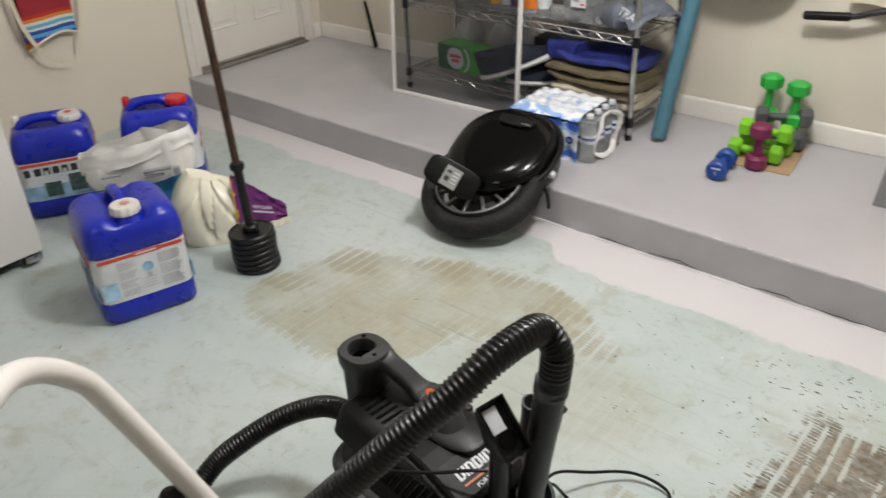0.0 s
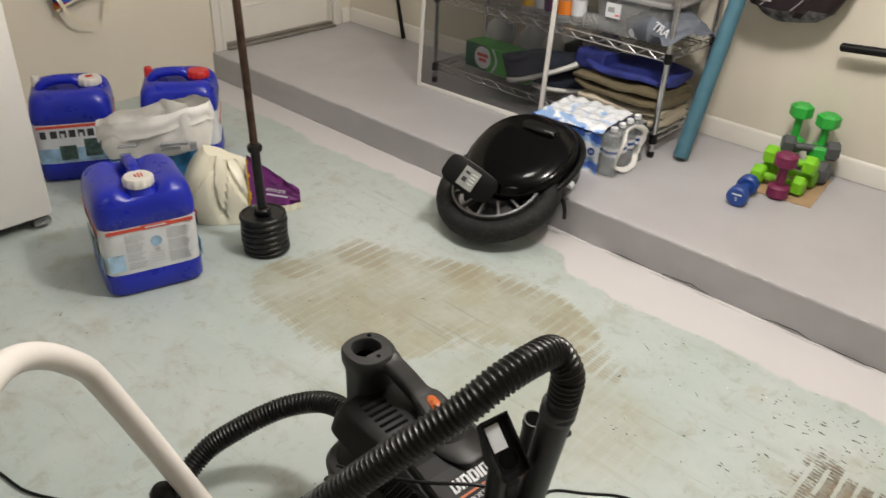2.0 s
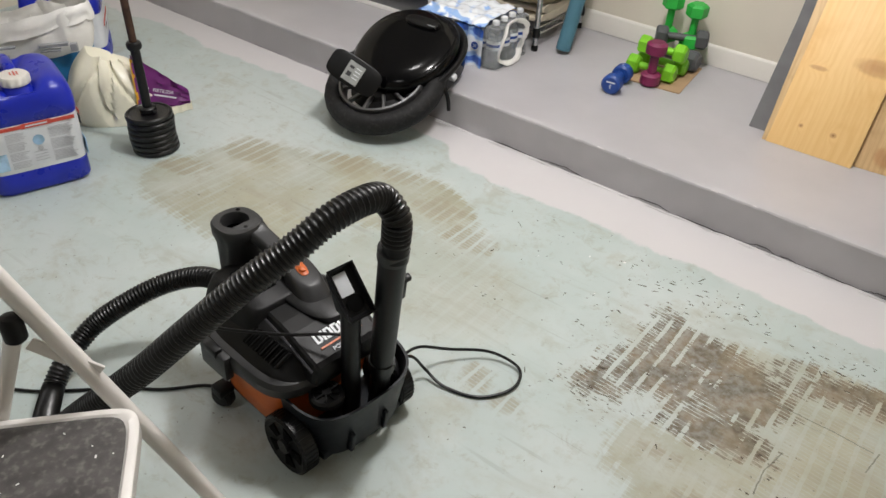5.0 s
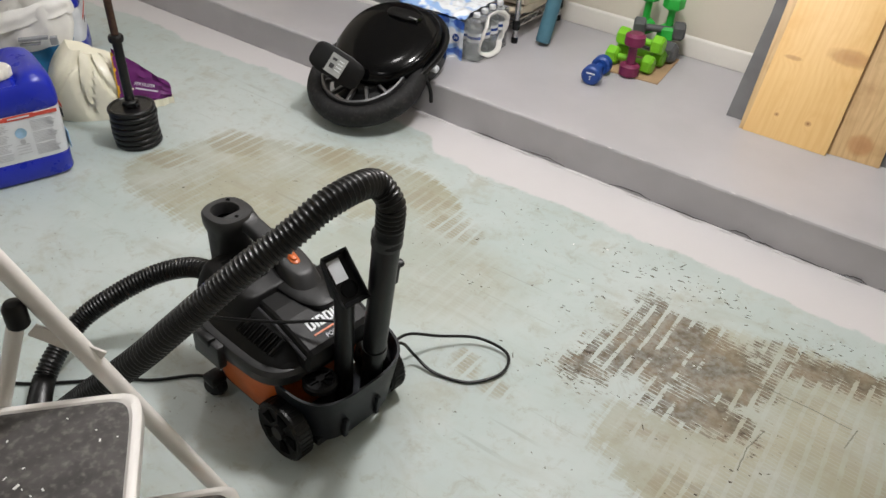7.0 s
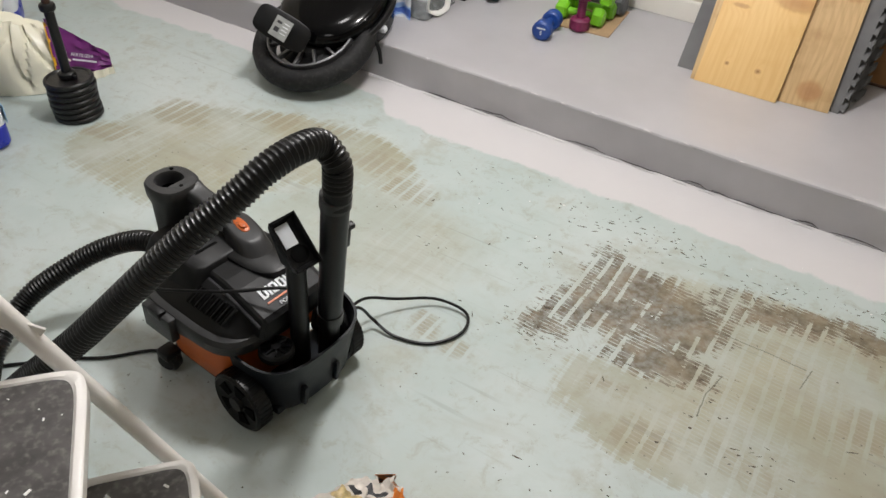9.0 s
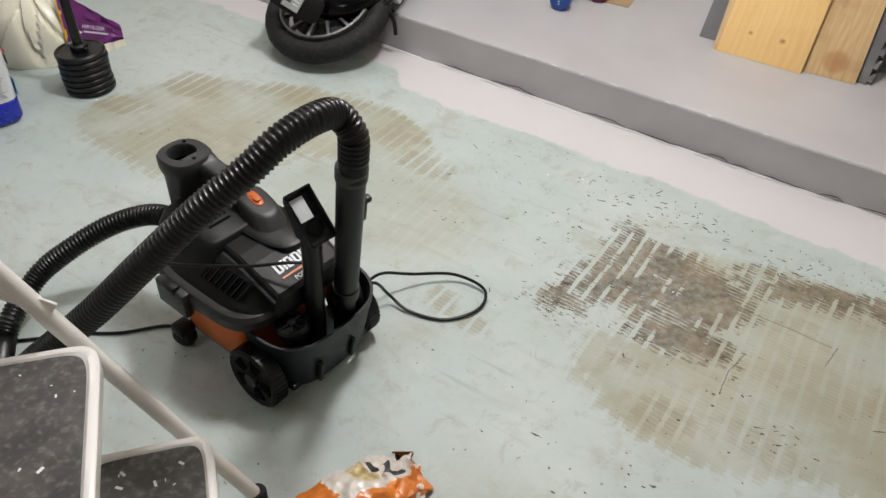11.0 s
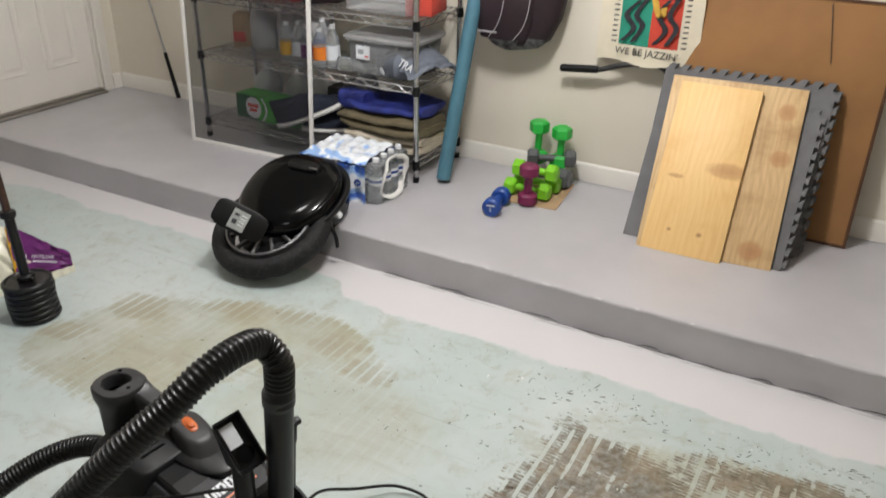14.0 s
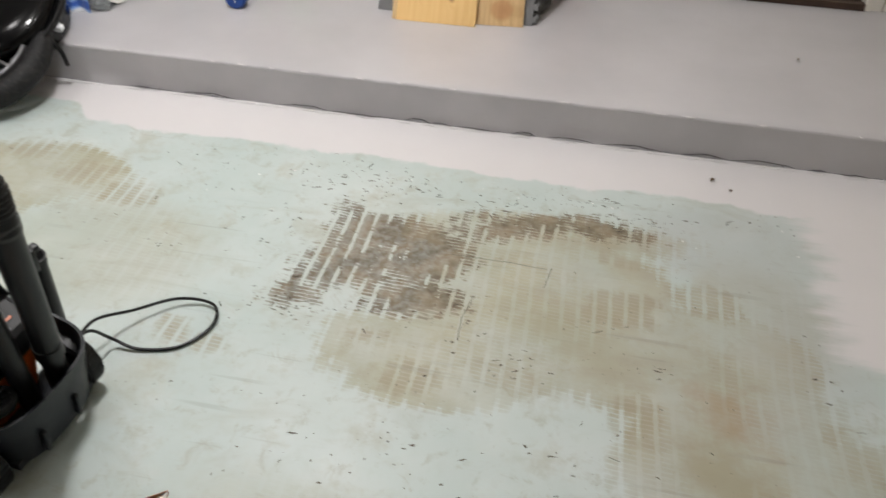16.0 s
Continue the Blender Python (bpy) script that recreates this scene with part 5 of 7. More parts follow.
def hung_pack():
    root = thing("backpack", pose(-0.905, NORTH - 0.085, 0.735), "dark maroon nylon backpack with pale piping, hung on the wall", "backpack")
    bm = bmesh.new()
    rings = []
    for z, a, b in ((0.0, 0.06, 0.030), (0.018, 0.115, 0.055), (0.060, 0.165, 0.070), (0.14, 0.205, 0.078), (0.25, 0.225, 0.080), (0.38, 0.22, 0.075), (0.50, 0.19, 0.06), (0.56, 0.12, 0.035)):
        rings.append(sq(a, b, 2.6, 48, z, 0.03 * z))
    skin(bm, rings)
    jitter(bm, 0.012, 10)
    for f in bm.faces:
        f.material_index = 1 if f.calc_center_median().z < 0.045 else 0
    part("pack_body", bm, [M["maroon"], M["camo"]], root)
    bm = bmesh.new()
    skin(bm, [sq(0.11, 0.03, 3, 40, 0.05, -0.03, -0.058), sq(0.135, 0.036, 3, 40, 0.12, -0.03, -0.066), sq(0.135, 0.034, 3, 40, 0.26, -0.03, -0.068), sq(0.10, 0.02, 3, 40, 0.32, -0.03, -0.06)])
    part("front_pocket", jitter(bm, 0.008, 12), M["maroon"], root)
    for x in (-0.02, 0.10):
        bm = bmesh.new()
        bent(bm, [(x, -0.105, 0.36), (x + 0.005, -0.112, 0.22), (x - 0.02, -0.108, 0.12), (x - 0.07, -0.092, 0.055)], 0.0022, 30, 6)
        part("piping", bm, M["piping"], root, "pale piping")
    bm = boxes(((-0.15, -0.096, 0.075), (-0.05, -0.092, 0.083)), bevel=0.001)
    part("lettering", bm, M["piping"], root)
    part("hang_loop", bent(bmesh.new(), [(-0.03, 0.0, 0.55), (-0.02, 0.03, 0.62), (0.0, 0.075, 0.63), (0.02, 0.03, 0.62), (0.03, 0.0, 0.55)], 0.006, 30), M["maroon"], root)
    part("hook", bent(bmesh.new(), [(0, 0.082, 0.64), (0, 0.066, 0.622), (0, 0.058, 0.63)], 0.004, 12), M["steel"], root)
    return root


hung_pack()

# golf club leaning in the corner
root = thing("golf_club", Matrix.Translation((-3.095, 2.835, TOP)), "golf club with a black grip leaning in the corner", "golf club")
d = Vector((-0.165, 0.010, 0.63)).normalized()
bm = bmesh.new()
tube(bm, [d * (0.004 + 0.27 * k / 8) + Vector((0, 0, 0.013)) for k in range(9)], lambda i: 0.0135 - 0.0004 * i, 12)
part("grip", bm, M["black"], root, "black rubber grip")
bm = bmesh.new()
rod(bm, d * 0.27 + Vector((0, 0, 0.013)), d * 0.95 + Vector((0, 0, 0.013)), 0.0062, 10)
part("shaft", bm, M["steel"], root)
bm = boxes(((-0.06, -0.02, 0.94), (0.012, 0.006, 0.985)), bevel=0.008, m=Matrix.Rotation(radians(-14.7), 4, "Y"))
part("club_head", bm, M["steel"], root)


# ---- goods on the shelves ----
def lathe_thing(name, m, rows, material, label, category, group=""):
    root = thing(name, m, label, category, group)
    part("body", lathe(bmesh.new(), rows, 26), material, root)
    return root


# bottom shelf: green carton of cans, shoes, folded cloth
root = thing("soda_carton", pose(-2.15, 2.60, S[0], 0, 0, -4), "green carton of soda cans with a round white emblem", "carton")
part("carton", boxes(((-0.205, -0.065, 0), (0.205, 0.065, 0.125)), bevel=0.003), M["boxgreen"], root, smooth=False)
part("end_panel", boxes(((-0.2055, -0.0665, 0.001), (-0.06, -0.0645, 0.124))), M["boxdark"], root, smooth=False)
part("end_panel", boxes(((-0.207, -0.064, 0.001), (-0.2048, 0.064, 0.124))), M["boxdark"], root, smooth=False)
part("emblem", lathe(bmesh.new(), [(0.055, 0), (0.055, 0.0014)], 30, pose(-0.085, -0.0660, 0.064, 90)), M["label"], root, "round white emblem")
part("emblem_bar", boxes(((-0.122, -0.0690, 0.068), (-0.048, -0.0672, 0.084))), M["redprint"], root, smooth=False)
part("emblem_bar", boxes(((-0.110, -0.0690, 0.044), (-0.060, -0.0672, 0.060))), M["redprint"], root, smooth=False)
bm = bmesh.new()
sheet(bm, lambda u, v: (-0.03 + 0.03 * math.sin(math.pi * v) + 0.014 * u, -0.0668, 0.003 + 0.12 * v), 2, 14)
part("print_arc", bm, M["label"], root)
part("print_block", boxes(((0.07, -0.0672, 0.066), (0.15, -0.0650, 0.096))), M["labelgreen"], root, smooth=False)


def shoe(m, label):
    root = thing("sneaker", m, label, "shoe", "shoes on the shelf")
    bm = bmesh.new()
    rings = []
    for k in range(16):
        t = k / 15
        x = -0.14 + 0.28 * t
        w = 0.048 * (0.55 + 0.45 * math.sin(math.pi * min(1, 0.18 + 0.95 * t)) + 0.08 * t) * (0.7 + 0.3 * min(1, 8 * t, 6 * (1 - t) + 0.25))
        rings.append((x, w, 0.020 + 0.012 * max(0, 0.3 - t) + 0.02 * max(0, t - 0.86), t))
    skin(bm, [[Vector((x, w * 1.1 * math.cos(a), 0.016 + 0.016 * math.sin(a) + lift - 0.02)) for a in (2 * math.pi * i / 20 for i in range(20))] for x, w, lift, t in rings])
    part("sole", bm, M["sole"], root, "white rubber sole")
    bm = bmesh.new()
    rows = []
    for x, w, lift, t in rings:
        h = 0.085 - 0.02 * math.sin(math.pi * min(1, t * 2.2)) * (t < 0.45) - 0.062 * max(0, (t - 0.35) / 0.65) ** 1.1
        rows.append([Vector((x * 0.97, w * 0.98 * math.cos(a) * (1 - 0.35 * max(0, math.sin(a))), lift + 0.008 + h * max(0, math.sin(a)) ** 0.8)) for a in (math.pi * i / 18 for i in range(19))])
    skin(bm, rows, close=False)
    part("upper", bm, M["navy"], root, "navy knit upper")
    part("collar", bent(bmesh.new(), [(-0.125, 0, 0.105), (-0.10, 0.030, 0.092), (-0.05, 0.030, 0.085), (-0.02, 0.0, 0.088), (-0.05, -0.030, 0.085), (-0.10, -0.030, 0.092), (-0.125, 0, 0.105)], 0.007, 40), M["navy"], root)
    for k in range(4):
        part("lace", rod(bmesh.new(), (0.0 + 0.02 * k, -0.022, 0.082 - 0.010 * k), (0.01 + 0.02 * k, 0.022, 0.082 - 0.010 * k), 0.0028, 6), M["sole"], root)
    return root


BIG = Matrix.Diagonal((1.2, 1.2, 1.2, 1))
shoe(pose(-1.835, 2.515, S[0] + 0.085, 8, -22, 16) @ Matrix.Diagonal((1.28, 1.3, 1.3, 1)), "navy sneaker with a white sole, tilted on its mate")
shoe(pose(-1.76, 2.60, S[0] + 0.004, 0, 0, 30) @ BIG, "navy sneaker with a white sole under another")


def folded(m, sx, sy, sz, material, label, layers=3, name="folded_cloth"):
    root = thing(name, m, label, "cloth", "folded cloth on the shelf")
    for k in range(layers):
        z0, z1 = sz * k / layers, sz * (k + 1) / layers
        bm = bmesh.new()
        rings = []
        for x in range(15):
            t = x / 14
            cut = 1 - 0.10 * (abs(2 * t - 1) ** 6)
            rings.append([Vector((sx * (t - 0.5), p.x * cut, (z0 + z1) / 2 + p.y * (0.65 + 0.35 * cut))) for p in sq(sy / 2 - 0.004 * (k % 2), (z1 - z0) / 2, 3, 24, 0)])
        skin(bm, rings)
        part("fold", jitter(jitter(bm, 0.016, 8, k * 3.1), 0.006, 26, k), material, root)
    return root


folded(pose(-1.425, 2.62, S[0] + 0.002, 0, 0, 2), 0.41, 0.30, 0.075, M["beige"], "beige folded blanket on the lowest shelf", 2)
folded(pose(-1.44, 2.62, S[0] + 0.080, 0, 0, -3), 0.44, 0.31, 0.085, M["khaki"], "olive brown folded blankets on the lowest shelf", 2)
folded(pose(-1.425, 2.63, S[0] + 0.170, 0, 0, 4), 0.40, 0.28, 0.045, M["bluecloth"], "royal blue nylon bag lying on blankets", 1, "nylon_bag")
folded(pose(-1.60, 2.57, S[0] + 0.165, 0, 0, -8), 0.16, 0.12, 0.085, M["bluecloth"], "bunched royal blue nylon on blankets", 1, "nylon_bag")
root = thing("plastic_bag", pose(-1.635, 2.66, S[0] + 0.17), "crumpled clear plastic bag on the lowest shelf", "plastic bag")
bm = bmesh.new()
bmesh.ops.create_icosphere(bm, subdivisions=4, radius=0.07)
bmesh.ops.scale(bm, vec=(1.2, 0.8, 0.9), verts=bm.verts)
part("film", put(jitter(bm, 0.028, 22), pose(0, 0, 0.06)), M["smoke"], root)
root = thing("document_box", pose(-1.72, 2.70, S[0] + 0.02, 0, 0, 3), "small dark cardboard box behind the shoes", "box")
part("box_body", boxes(((-0.10, -0.08, 0), (0.10, 0.08, 0.20)), bevel=0.002), M["charcoal"], root)
part("box_label", boxes(((-0.07, -0.0815, 0.12), (0.05, -0.079, 0.16))), M["label"], root, smooth=False)

# second shelf: clear jugs, bin, shirt
jug_rows = [(0.02, 0.0), (0.068, 0.002), (0.074, 0.012), (0.074, 0.14), (0.066, 0.175), (0.040, 0.205), (0.022, 0.225), (0.020, 0.245)]


def clear_jug(m, label):
    root = thing("plastic_jug", m, label, "jug", "clear plastic jugs")
    part("body", lathe(bmesh.new(), jug_rows, 28), M["milky"], root)
    part("cap", lathe(bmesh.new(), [(0.022, 0.240), (0.023, 0.245), (0.023, 0.262), (0.018, 0.265)], 18), M["label"], root)
    part("handle", bent(bmesh.new(), [(0.045, 0, 0.20), (0.075, 0, 0.20), (0.085, 0, 0.16), (0.072, 0, 0.12)], 0.009, 20), M["milky"], root)
    return root


for x, y in ((-2.26, 2.70), (-2.10, 2.72), (-1.93, 2.70)):
    clear_jug(pose(x, y, S[1], 0, 0, 40), "milky plastic gallon jug on the wire shelf")
for x, y in ((-2.30, 2.74), (-2.10, 2.76), (-1.95, 2.75)):
    clear_jug(pose(x, y, S[0] + 0.002, 0, 0, 10), "milky plastic gallon jug behind the carton")


def bottle(m, label, tint, r=0.033, h=0.20):
    root = thing("bottle", m, label, "bottle", "bottles on the shelf")
    part("body", lathe(bmesh.new(), [(r * 0.6, 0), (r, 0.006), (r, h * 0.62), (r * 0.75, h * 0.78), (r * 0.4, h * 0.9), (r * 0.38, h * 0.95)], 20), M["bottle"], root)
    part("bottle_label", lathe(bmesh.new(), [(r * 1.015, h * 0.22), (r * 1.015, h * 0.55)], 20, None, 0, False, False), M[tint], root)
    part("bottle_cap", lathe(bmesh.new(), [(r * 0.43, h * 0.93), (r * 0.43, h), (r * 0.36, h * 1.01)], 16), M["label"], root)
    return root


for x, y, tint, r, h in ((-1.955, 2.50, "yellow", 0.034, 0.19), (-1.885, 2.505, "label", 0.036, 0.20), (-1.83, 2.50, "purple", 0.034, 0.19), (-1.765, 2.51, "snackorange", 0.037, 0.18), (-1.70, 2.52, "label", 0.033, 0.20), (-1.80, 2.58, "bluevinyl", 0.033, 0.21)):
    bottle(pose(x, y, S[1]), "small plastic drink bottle with a printed label", tint, r, h)
root = thing("clear_bottle_lying", pose(-1.66, 2.50, S[1] + 0.036, 0, 90, 10), "empty clear plastic bottle lying on its side", "bottle")
part("body", lathe(bmesh.new(), [(0.02, 0)] + [(0.034 - 0.002 * (k % 2), 0.008 + 0.012 * k) for k in range(12)] + [(0.014, 0.18), (0.013, 0.20)], 20), M["bottle"], root)
root = thing("paper_bag", pose(-2.36, 2.66, S[1], 0, 0, 20), "red and white paper packet on the wire shelf", "packet")
part("packet", jitter(boxes(((-0.05, -0.04, 0), (0.05, 0.04, 0.17)), bevel=0.01), 0.01, 14), M["card"], root)
part("packet_print", boxes(((-0.045, -0.046, 0.03), (0.02, -0.041, 0.08)), bevel=0.001), M["redprint"], root)


def bin_box(m, sx, sy, sz, label, lid=True):
    root = thing("storage_bin", m, label, "storage bin", "clear bins on the shelves")
    bm = bmesh.new()
    skin(bm, [sq(sx / 2 - 0.03, sy / 2 - 0.03, 8, 56, 0.0), sq(sx / 2 - 0.018, sy / 2 - 0.018, 8, 56, 0.008), sq(sx / 2 - 0.004, sy / 2 - 0.004, 8, 56, sz - 0.014), sq(sx / 2 + 0.004, sy / 2 + 0.004, 8, 56, sz - 0.010), sq(sx / 2 + 0.004, sy / 2 + 0.004, 8, 56, sz)], True, True, False)
    part("tub", bm, M["smoke"], root, "clear plastic tub")
    if lid:
        bm = bmesh.new()
        skin(bm, [sq(sx / 2 + 0.010, sy / 2 + 0.010, 8, 56, sz - 0.006), sq(sx / 2 + 0.012, sy / 2 + 0.012, 8, 56, sz + 0.006), sq(sx / 2 - 0.004, sy / 2 - 0.004, 8, 56, sz + 0.014), sq(sx / 2 - 0.03, sy / 2 - 0.03, 8, 56, sz + 0.010)])
        part("lid", bm, M["lid"], root, "grey snap-on lid")
    return root


b = bin_box(pose(-1.435, 2.64, S[1], 0, 0, 2), 0.37, 0.31, 0.165, "clear storage bin with a grey lid and white sticker")
part("sticker", boxes(((-0.115, -0.1535, 0.075), (-0.045, -0.1495, 0.135))), M["label"], b, "white sticker", smooth=False)
part("sticker_print", boxes(((-0.105, -0.1545, 0.098), (-0.075, -0.1530, 0.118))), M["greyink"], b, smooth=False)
part("sticker_print", boxes(((-0.068, -0.1545, 0.085), (-0.050, -0.1530, 0.092))), M["redprint"], b, smooth=False)
for x in (0.015, 0.075):
    ball = thing("golf_ball", pose(-1.435 + x, 2.525, S[1] + 0.030), "white golf ball inside the clear bin", "ball", "golf balls")
    bm = bmesh.new()
    bmesh.ops.create_icosphere(bm, subdivisions=3, radius=0.0214)
    part("ball_body", bm, M["label"], ball)
root = thing("packed_gear", pose(-1.435, 2.66, S[1] + 0.012), "grey and white odds and ends inside the clear bin", "gear")
part("roll", put(jitter(lathe(bmesh.new(), [(0.02, -0.12), (0.035, -0.10), (0.035, 0.10), (0.02, 0.12)], 18), 0.008, 20), pose(0, -0.06, 0.09, 0, 90, 0)), M["label"], root)
part("bundle", put(jitter(lathe(bmesh.new(), [(0.05, 0.0), (0.09, 0.02), (0.10, 0.06), (0.05, 0.09)], 22), 0.015, 15), pose(0.0, 0.03, 0.0)), M["greyvinyl"], root)
bin_box(pose(-1.44, 2.64, S[2], 0, 0, -2), 0.40, 0.32, 0.19, "clear open bin with a white helmet inside", False)
root = thing("bike_helmet", pose(-1.42, 2.62, S[2] + 0.055), "white vented bicycle helmet inside the clear bin", "helmet")
bm = bmesh.new()
bmesh.ops.create_uvsphere(bm, u_segments=28, v_segments=14, radius=0.10)
bmesh.ops.delete(bm, geom=[v for v in bm.verts if v.co.z < -0.02], context="VERTS")
bmesh.ops.scale(bm, vec=(1.3, 0.95, 1.0), verts=bm.verts)
part("helmet_shell", bm, M["label"], root)
# black lens shapes paint the shade in the helmet's vents
for k in range(5):
    part("helmet_vent_shade", put(lathe(bmesh.new(), [(0.004, -0.03), (0.012, -0.015), (0.012, 0.015), (0.004, 0.03)], 12), pose(-0.07 + 0.035 * k, -0.078 + 0.006 * abs(k - 2), 0.045, 60, 0, 30)), M["ink_and_shade"], root)
root = thing("folded_shirt", pose(-1.265, 2.62, S[1], 0, 0, -28), "blue-grey jersey shirt slumped over the shelf edge", "shirt")
bm = bmesh.new()
sheet(bm, lambda u, v: (-0.11 + 0.26 * u, -0.16 + 0.30 * v, 0.018 + 0.135 * math.sin(math.pi * min(1, 0.12 + 0.85 * v)) * (1 - 0.55 * u ** 2) + 0.018 * noise.noise((u * 7, v * 5, 1)) + 0.010 * noise.noise((u * 16, v * 14, 2))), 34, 34, 0, 0.004)
part("jersey", bm, M["shirt"], root)
part("jersey", jitter(put(lathe(bmesh.new(), [(0.03, -0.10), (0.05, -0.08), (0.055, 0.08), (0.03, 0.10)], 20), pose(-0.06, -0.12, 0.05, 0, 80, 0)), 0.014, 16), M["shirt"], root)
part("lettering", put(letters("TRA", 0.050), pose(0.085, -0.150, 0.085, -35, 10, 8)), M["label"], root)

# third shelf: red sack, dark bags
root = thing("red_bag", pose(-2.05, 2.62, S[2]), "red fabric bag on the third shelf", "bag")
bm = bmesh.new()
skin(bm, [sq(a, b, 2.6, 36, z) for z, a, b in ((0.0, 0.17, 0.09), (0.03, 0.20, 0.11), (0.12, 0.19, 0.10), (0.20, 0.12, 0.06))])
part("cloth", jitter(bm, 0.02, 10), M["red"], root)
root = thing("red_box", pose(-1.28, 2.66, S[2], 0, 0, 10), "red cardboard box at the shelf's end", "box")
part("box_body", boxes(((-0.06, -0.10, 0), (0.06, 0.10, 0.15)), bevel=0.003), M["redprint"], root)
for x, l in ((-2.34, "dark nylon bag at the end of the third shelf"), (-1.82, "dark nylon bag in the middle of the third shelf")):
    root = thing("dark_bag", pose(x, 2.64, S[2]), l, "bag")
    bm = bmesh.new()
    skin(bm, [sq(a, b, 2.6, 32, z) for z, a, b in ((0.0, 0.09, 0.09), (0.03, 0.105, 0.11), (0.14, 0.10, 0.10), (0.22, 0.06, 0.06))])
    part("cloth", jitter(bm, 0.02, 10), M["maroon"], root)


# ---- things on the garage floor ----
def ribbed_hose(bm, points, radius, pitch, segments=16):
    length = smooth_path(points, 10)[1]
    count = int(length / pitch) * 6
    path = smooth_path(points, count)[0]
    wave = (0.0, 0.0, 0.25, 0.9, 1.0, 0.35)
    return tube(bm, path, lambda i: radius * (0.880 + 0.120 * wave[i % 6]), segments)


def shop_vac(m):
    root = thing("shop_vacuum", m, "black and orange portable shop vacuum with hose, on wheels", "vacuum cleaner")
    # orange tank
    bm = bmesh.new()
    prof = [(0.045, 0.128, 0.118, 4), (0.055, 0.140, 0.128, 4), (0.120, 0.150, 0.140, 4), (0.195, 0.162, 0.150, 4)]
    skin(bm, [sq(a, b, p, 48, z, -0.036) for z, a, b, p in prof])
    part("tank", bm, M["orange"], root, "orange plastic tank")
    # charcoal rim that wraps the tank and dips at the sides
    bm = bmesh.new()
    rings = []
    for dz, grow in ((-0.030, 0.004), (-0.022, 0.012), (0.012, 0.016), (0.026, 0.010), (0.030, 0.0)):
        ring = sq(0.164 + grow, 0.153 + grow, 4, 64, 0.215 + dz * 0.8, -0.034)
        for p in ring:
            if dz < 0:
                p.z -= 0.022 * math.exp(-((p.x + 0.10) / 0.05) ** 2)
        rings.append(ring)
    skin(bm, rings)
    part("rim", bm, M["charcoal"], root, "charcoal rim")
    # power head: low dome with a flat-topped deck that slopes down to the front
    bm = bmesh.new()
    prof = [(0.225, 0.174, 0.150, 4), (0.240, 0.172, 0.147, 3.8), (0.246, 0.166, 0.141, 3.6), (0.268, 0.156, 0.126, 3.2), (0.288, 0.140, 0.104, 3.0), (0.302, 0.118, 0.080, 2.8)]
    skin(bm, [sq(a, b, p, 56, z, -0.030) for z, a, b, p in prof])
    part("motor_cover", bm, M["black"], root)
    bm = bmesh.new()
    rings = []
    for x, w, z in ((-0.198, 0.050, 0.262), (-0.190, 0.054, 0.286), (-0.100, 0.076, 0.308), (0.030, 0.090, 0.318), (0.070, 0.094, 0.314), (0.150, 0.092, 0.282), (0.160, 0.090, 0.272), (0.162, 0.088, 0.240)):
        low = 0.236
        rings.append([Vector((x, 0.018 + y, q)) for y, q in ((-w - 0.012, low), (-w - 0.004, z - 0.012), (-w, z - 0.004), (-w + 0.006, z), (w - 0.006, z), (w, z - 0.004), (w + 0.004, z - 0.012), (w + 0.012, low))])
    skin(bm, rings)
    part("deck", bm, M["deck"], root, "smooth black sloping deck", smooth=False)
    # dark strip either side of the deck, painted for the shade in its groove
    for side in (-1, 1):
        bm = bmesh.new()
        bent(bm, [(-0.150, 0.018 + side * 0.072, 0.290), (-0.100, 0.018 + side * 0.083, 0.297), (0.030, 0.018 + side * 0.097, 0.300), (0.070, 0.018 + side * 0.101, 0.296), (0.150, 0.018 + side * 0.099, 0.264)], 0.0042, 30, 8)
        part("deck_groove_shade", bm, M["ink_and_shade"], root)
    # side vents: near-black inlays paint the slots' shade, raised ribs between
    for side in (-1, 1):
        for k in range(7):
            x = 0.082 - 0.018 * k
            bm = boxes(((-0.0048, -0.024, -0.004), (0.0048, 0.024, 0.0035)), bevel=0.002, m=pose(x, side * 0.1115, 0.2775, -side * 38, 0, side * 14))
            part("vent_slot_shade", bm, M["recess_shade"], root)
            bm = boxes(((-0.0022, -0.023, -0.004), (0.0022, 0.023, 0.0060)), bevel=0.0012, m=pose(x + 0.0090, side * 0.1115, 0.2775, -side * 38, 0, side * 14))
            part("vent_rib", bm, M["black"], root)
    bm = bmesh.new()
    rings = []
    for z, p, q in ((0.270, 0.104, 0.100), (0.298, 0.100, 0.092), (0.318, 0.094, 0.082), (0.328, 0.090, 0.076), (0.3315, 0.085, 0.071)):
        rings.append([v + Vector((0, 0, -0.055 * (v.x + 0.118))) for v in sq(p, q, 7, 48, z, -0.118, -0.018)])
    skin(bm, rings)
    housing = part("motor_housing", bm, M["deck"], root, "raised black housing with slots")
    # near-black inlays paint the shade in the housing's slots
    for k in range(6):
        x = -0.172 + 0.0185 * k
        bm = boxes(((-0.0042, -0.030, -0.004), (0.0042, 0.030, 0.0012)), bevel=0.0012, m=pose(x, -0.030, 0.3315 - 0.055 * (x + 0.118), 0, 3, 0))
        part("housing_slot_shade", bm, M["recess_shade"], housing)
    # hooded switch pod and the flat-topped carrying handle
    bm = bmesh.new()
    rings = []
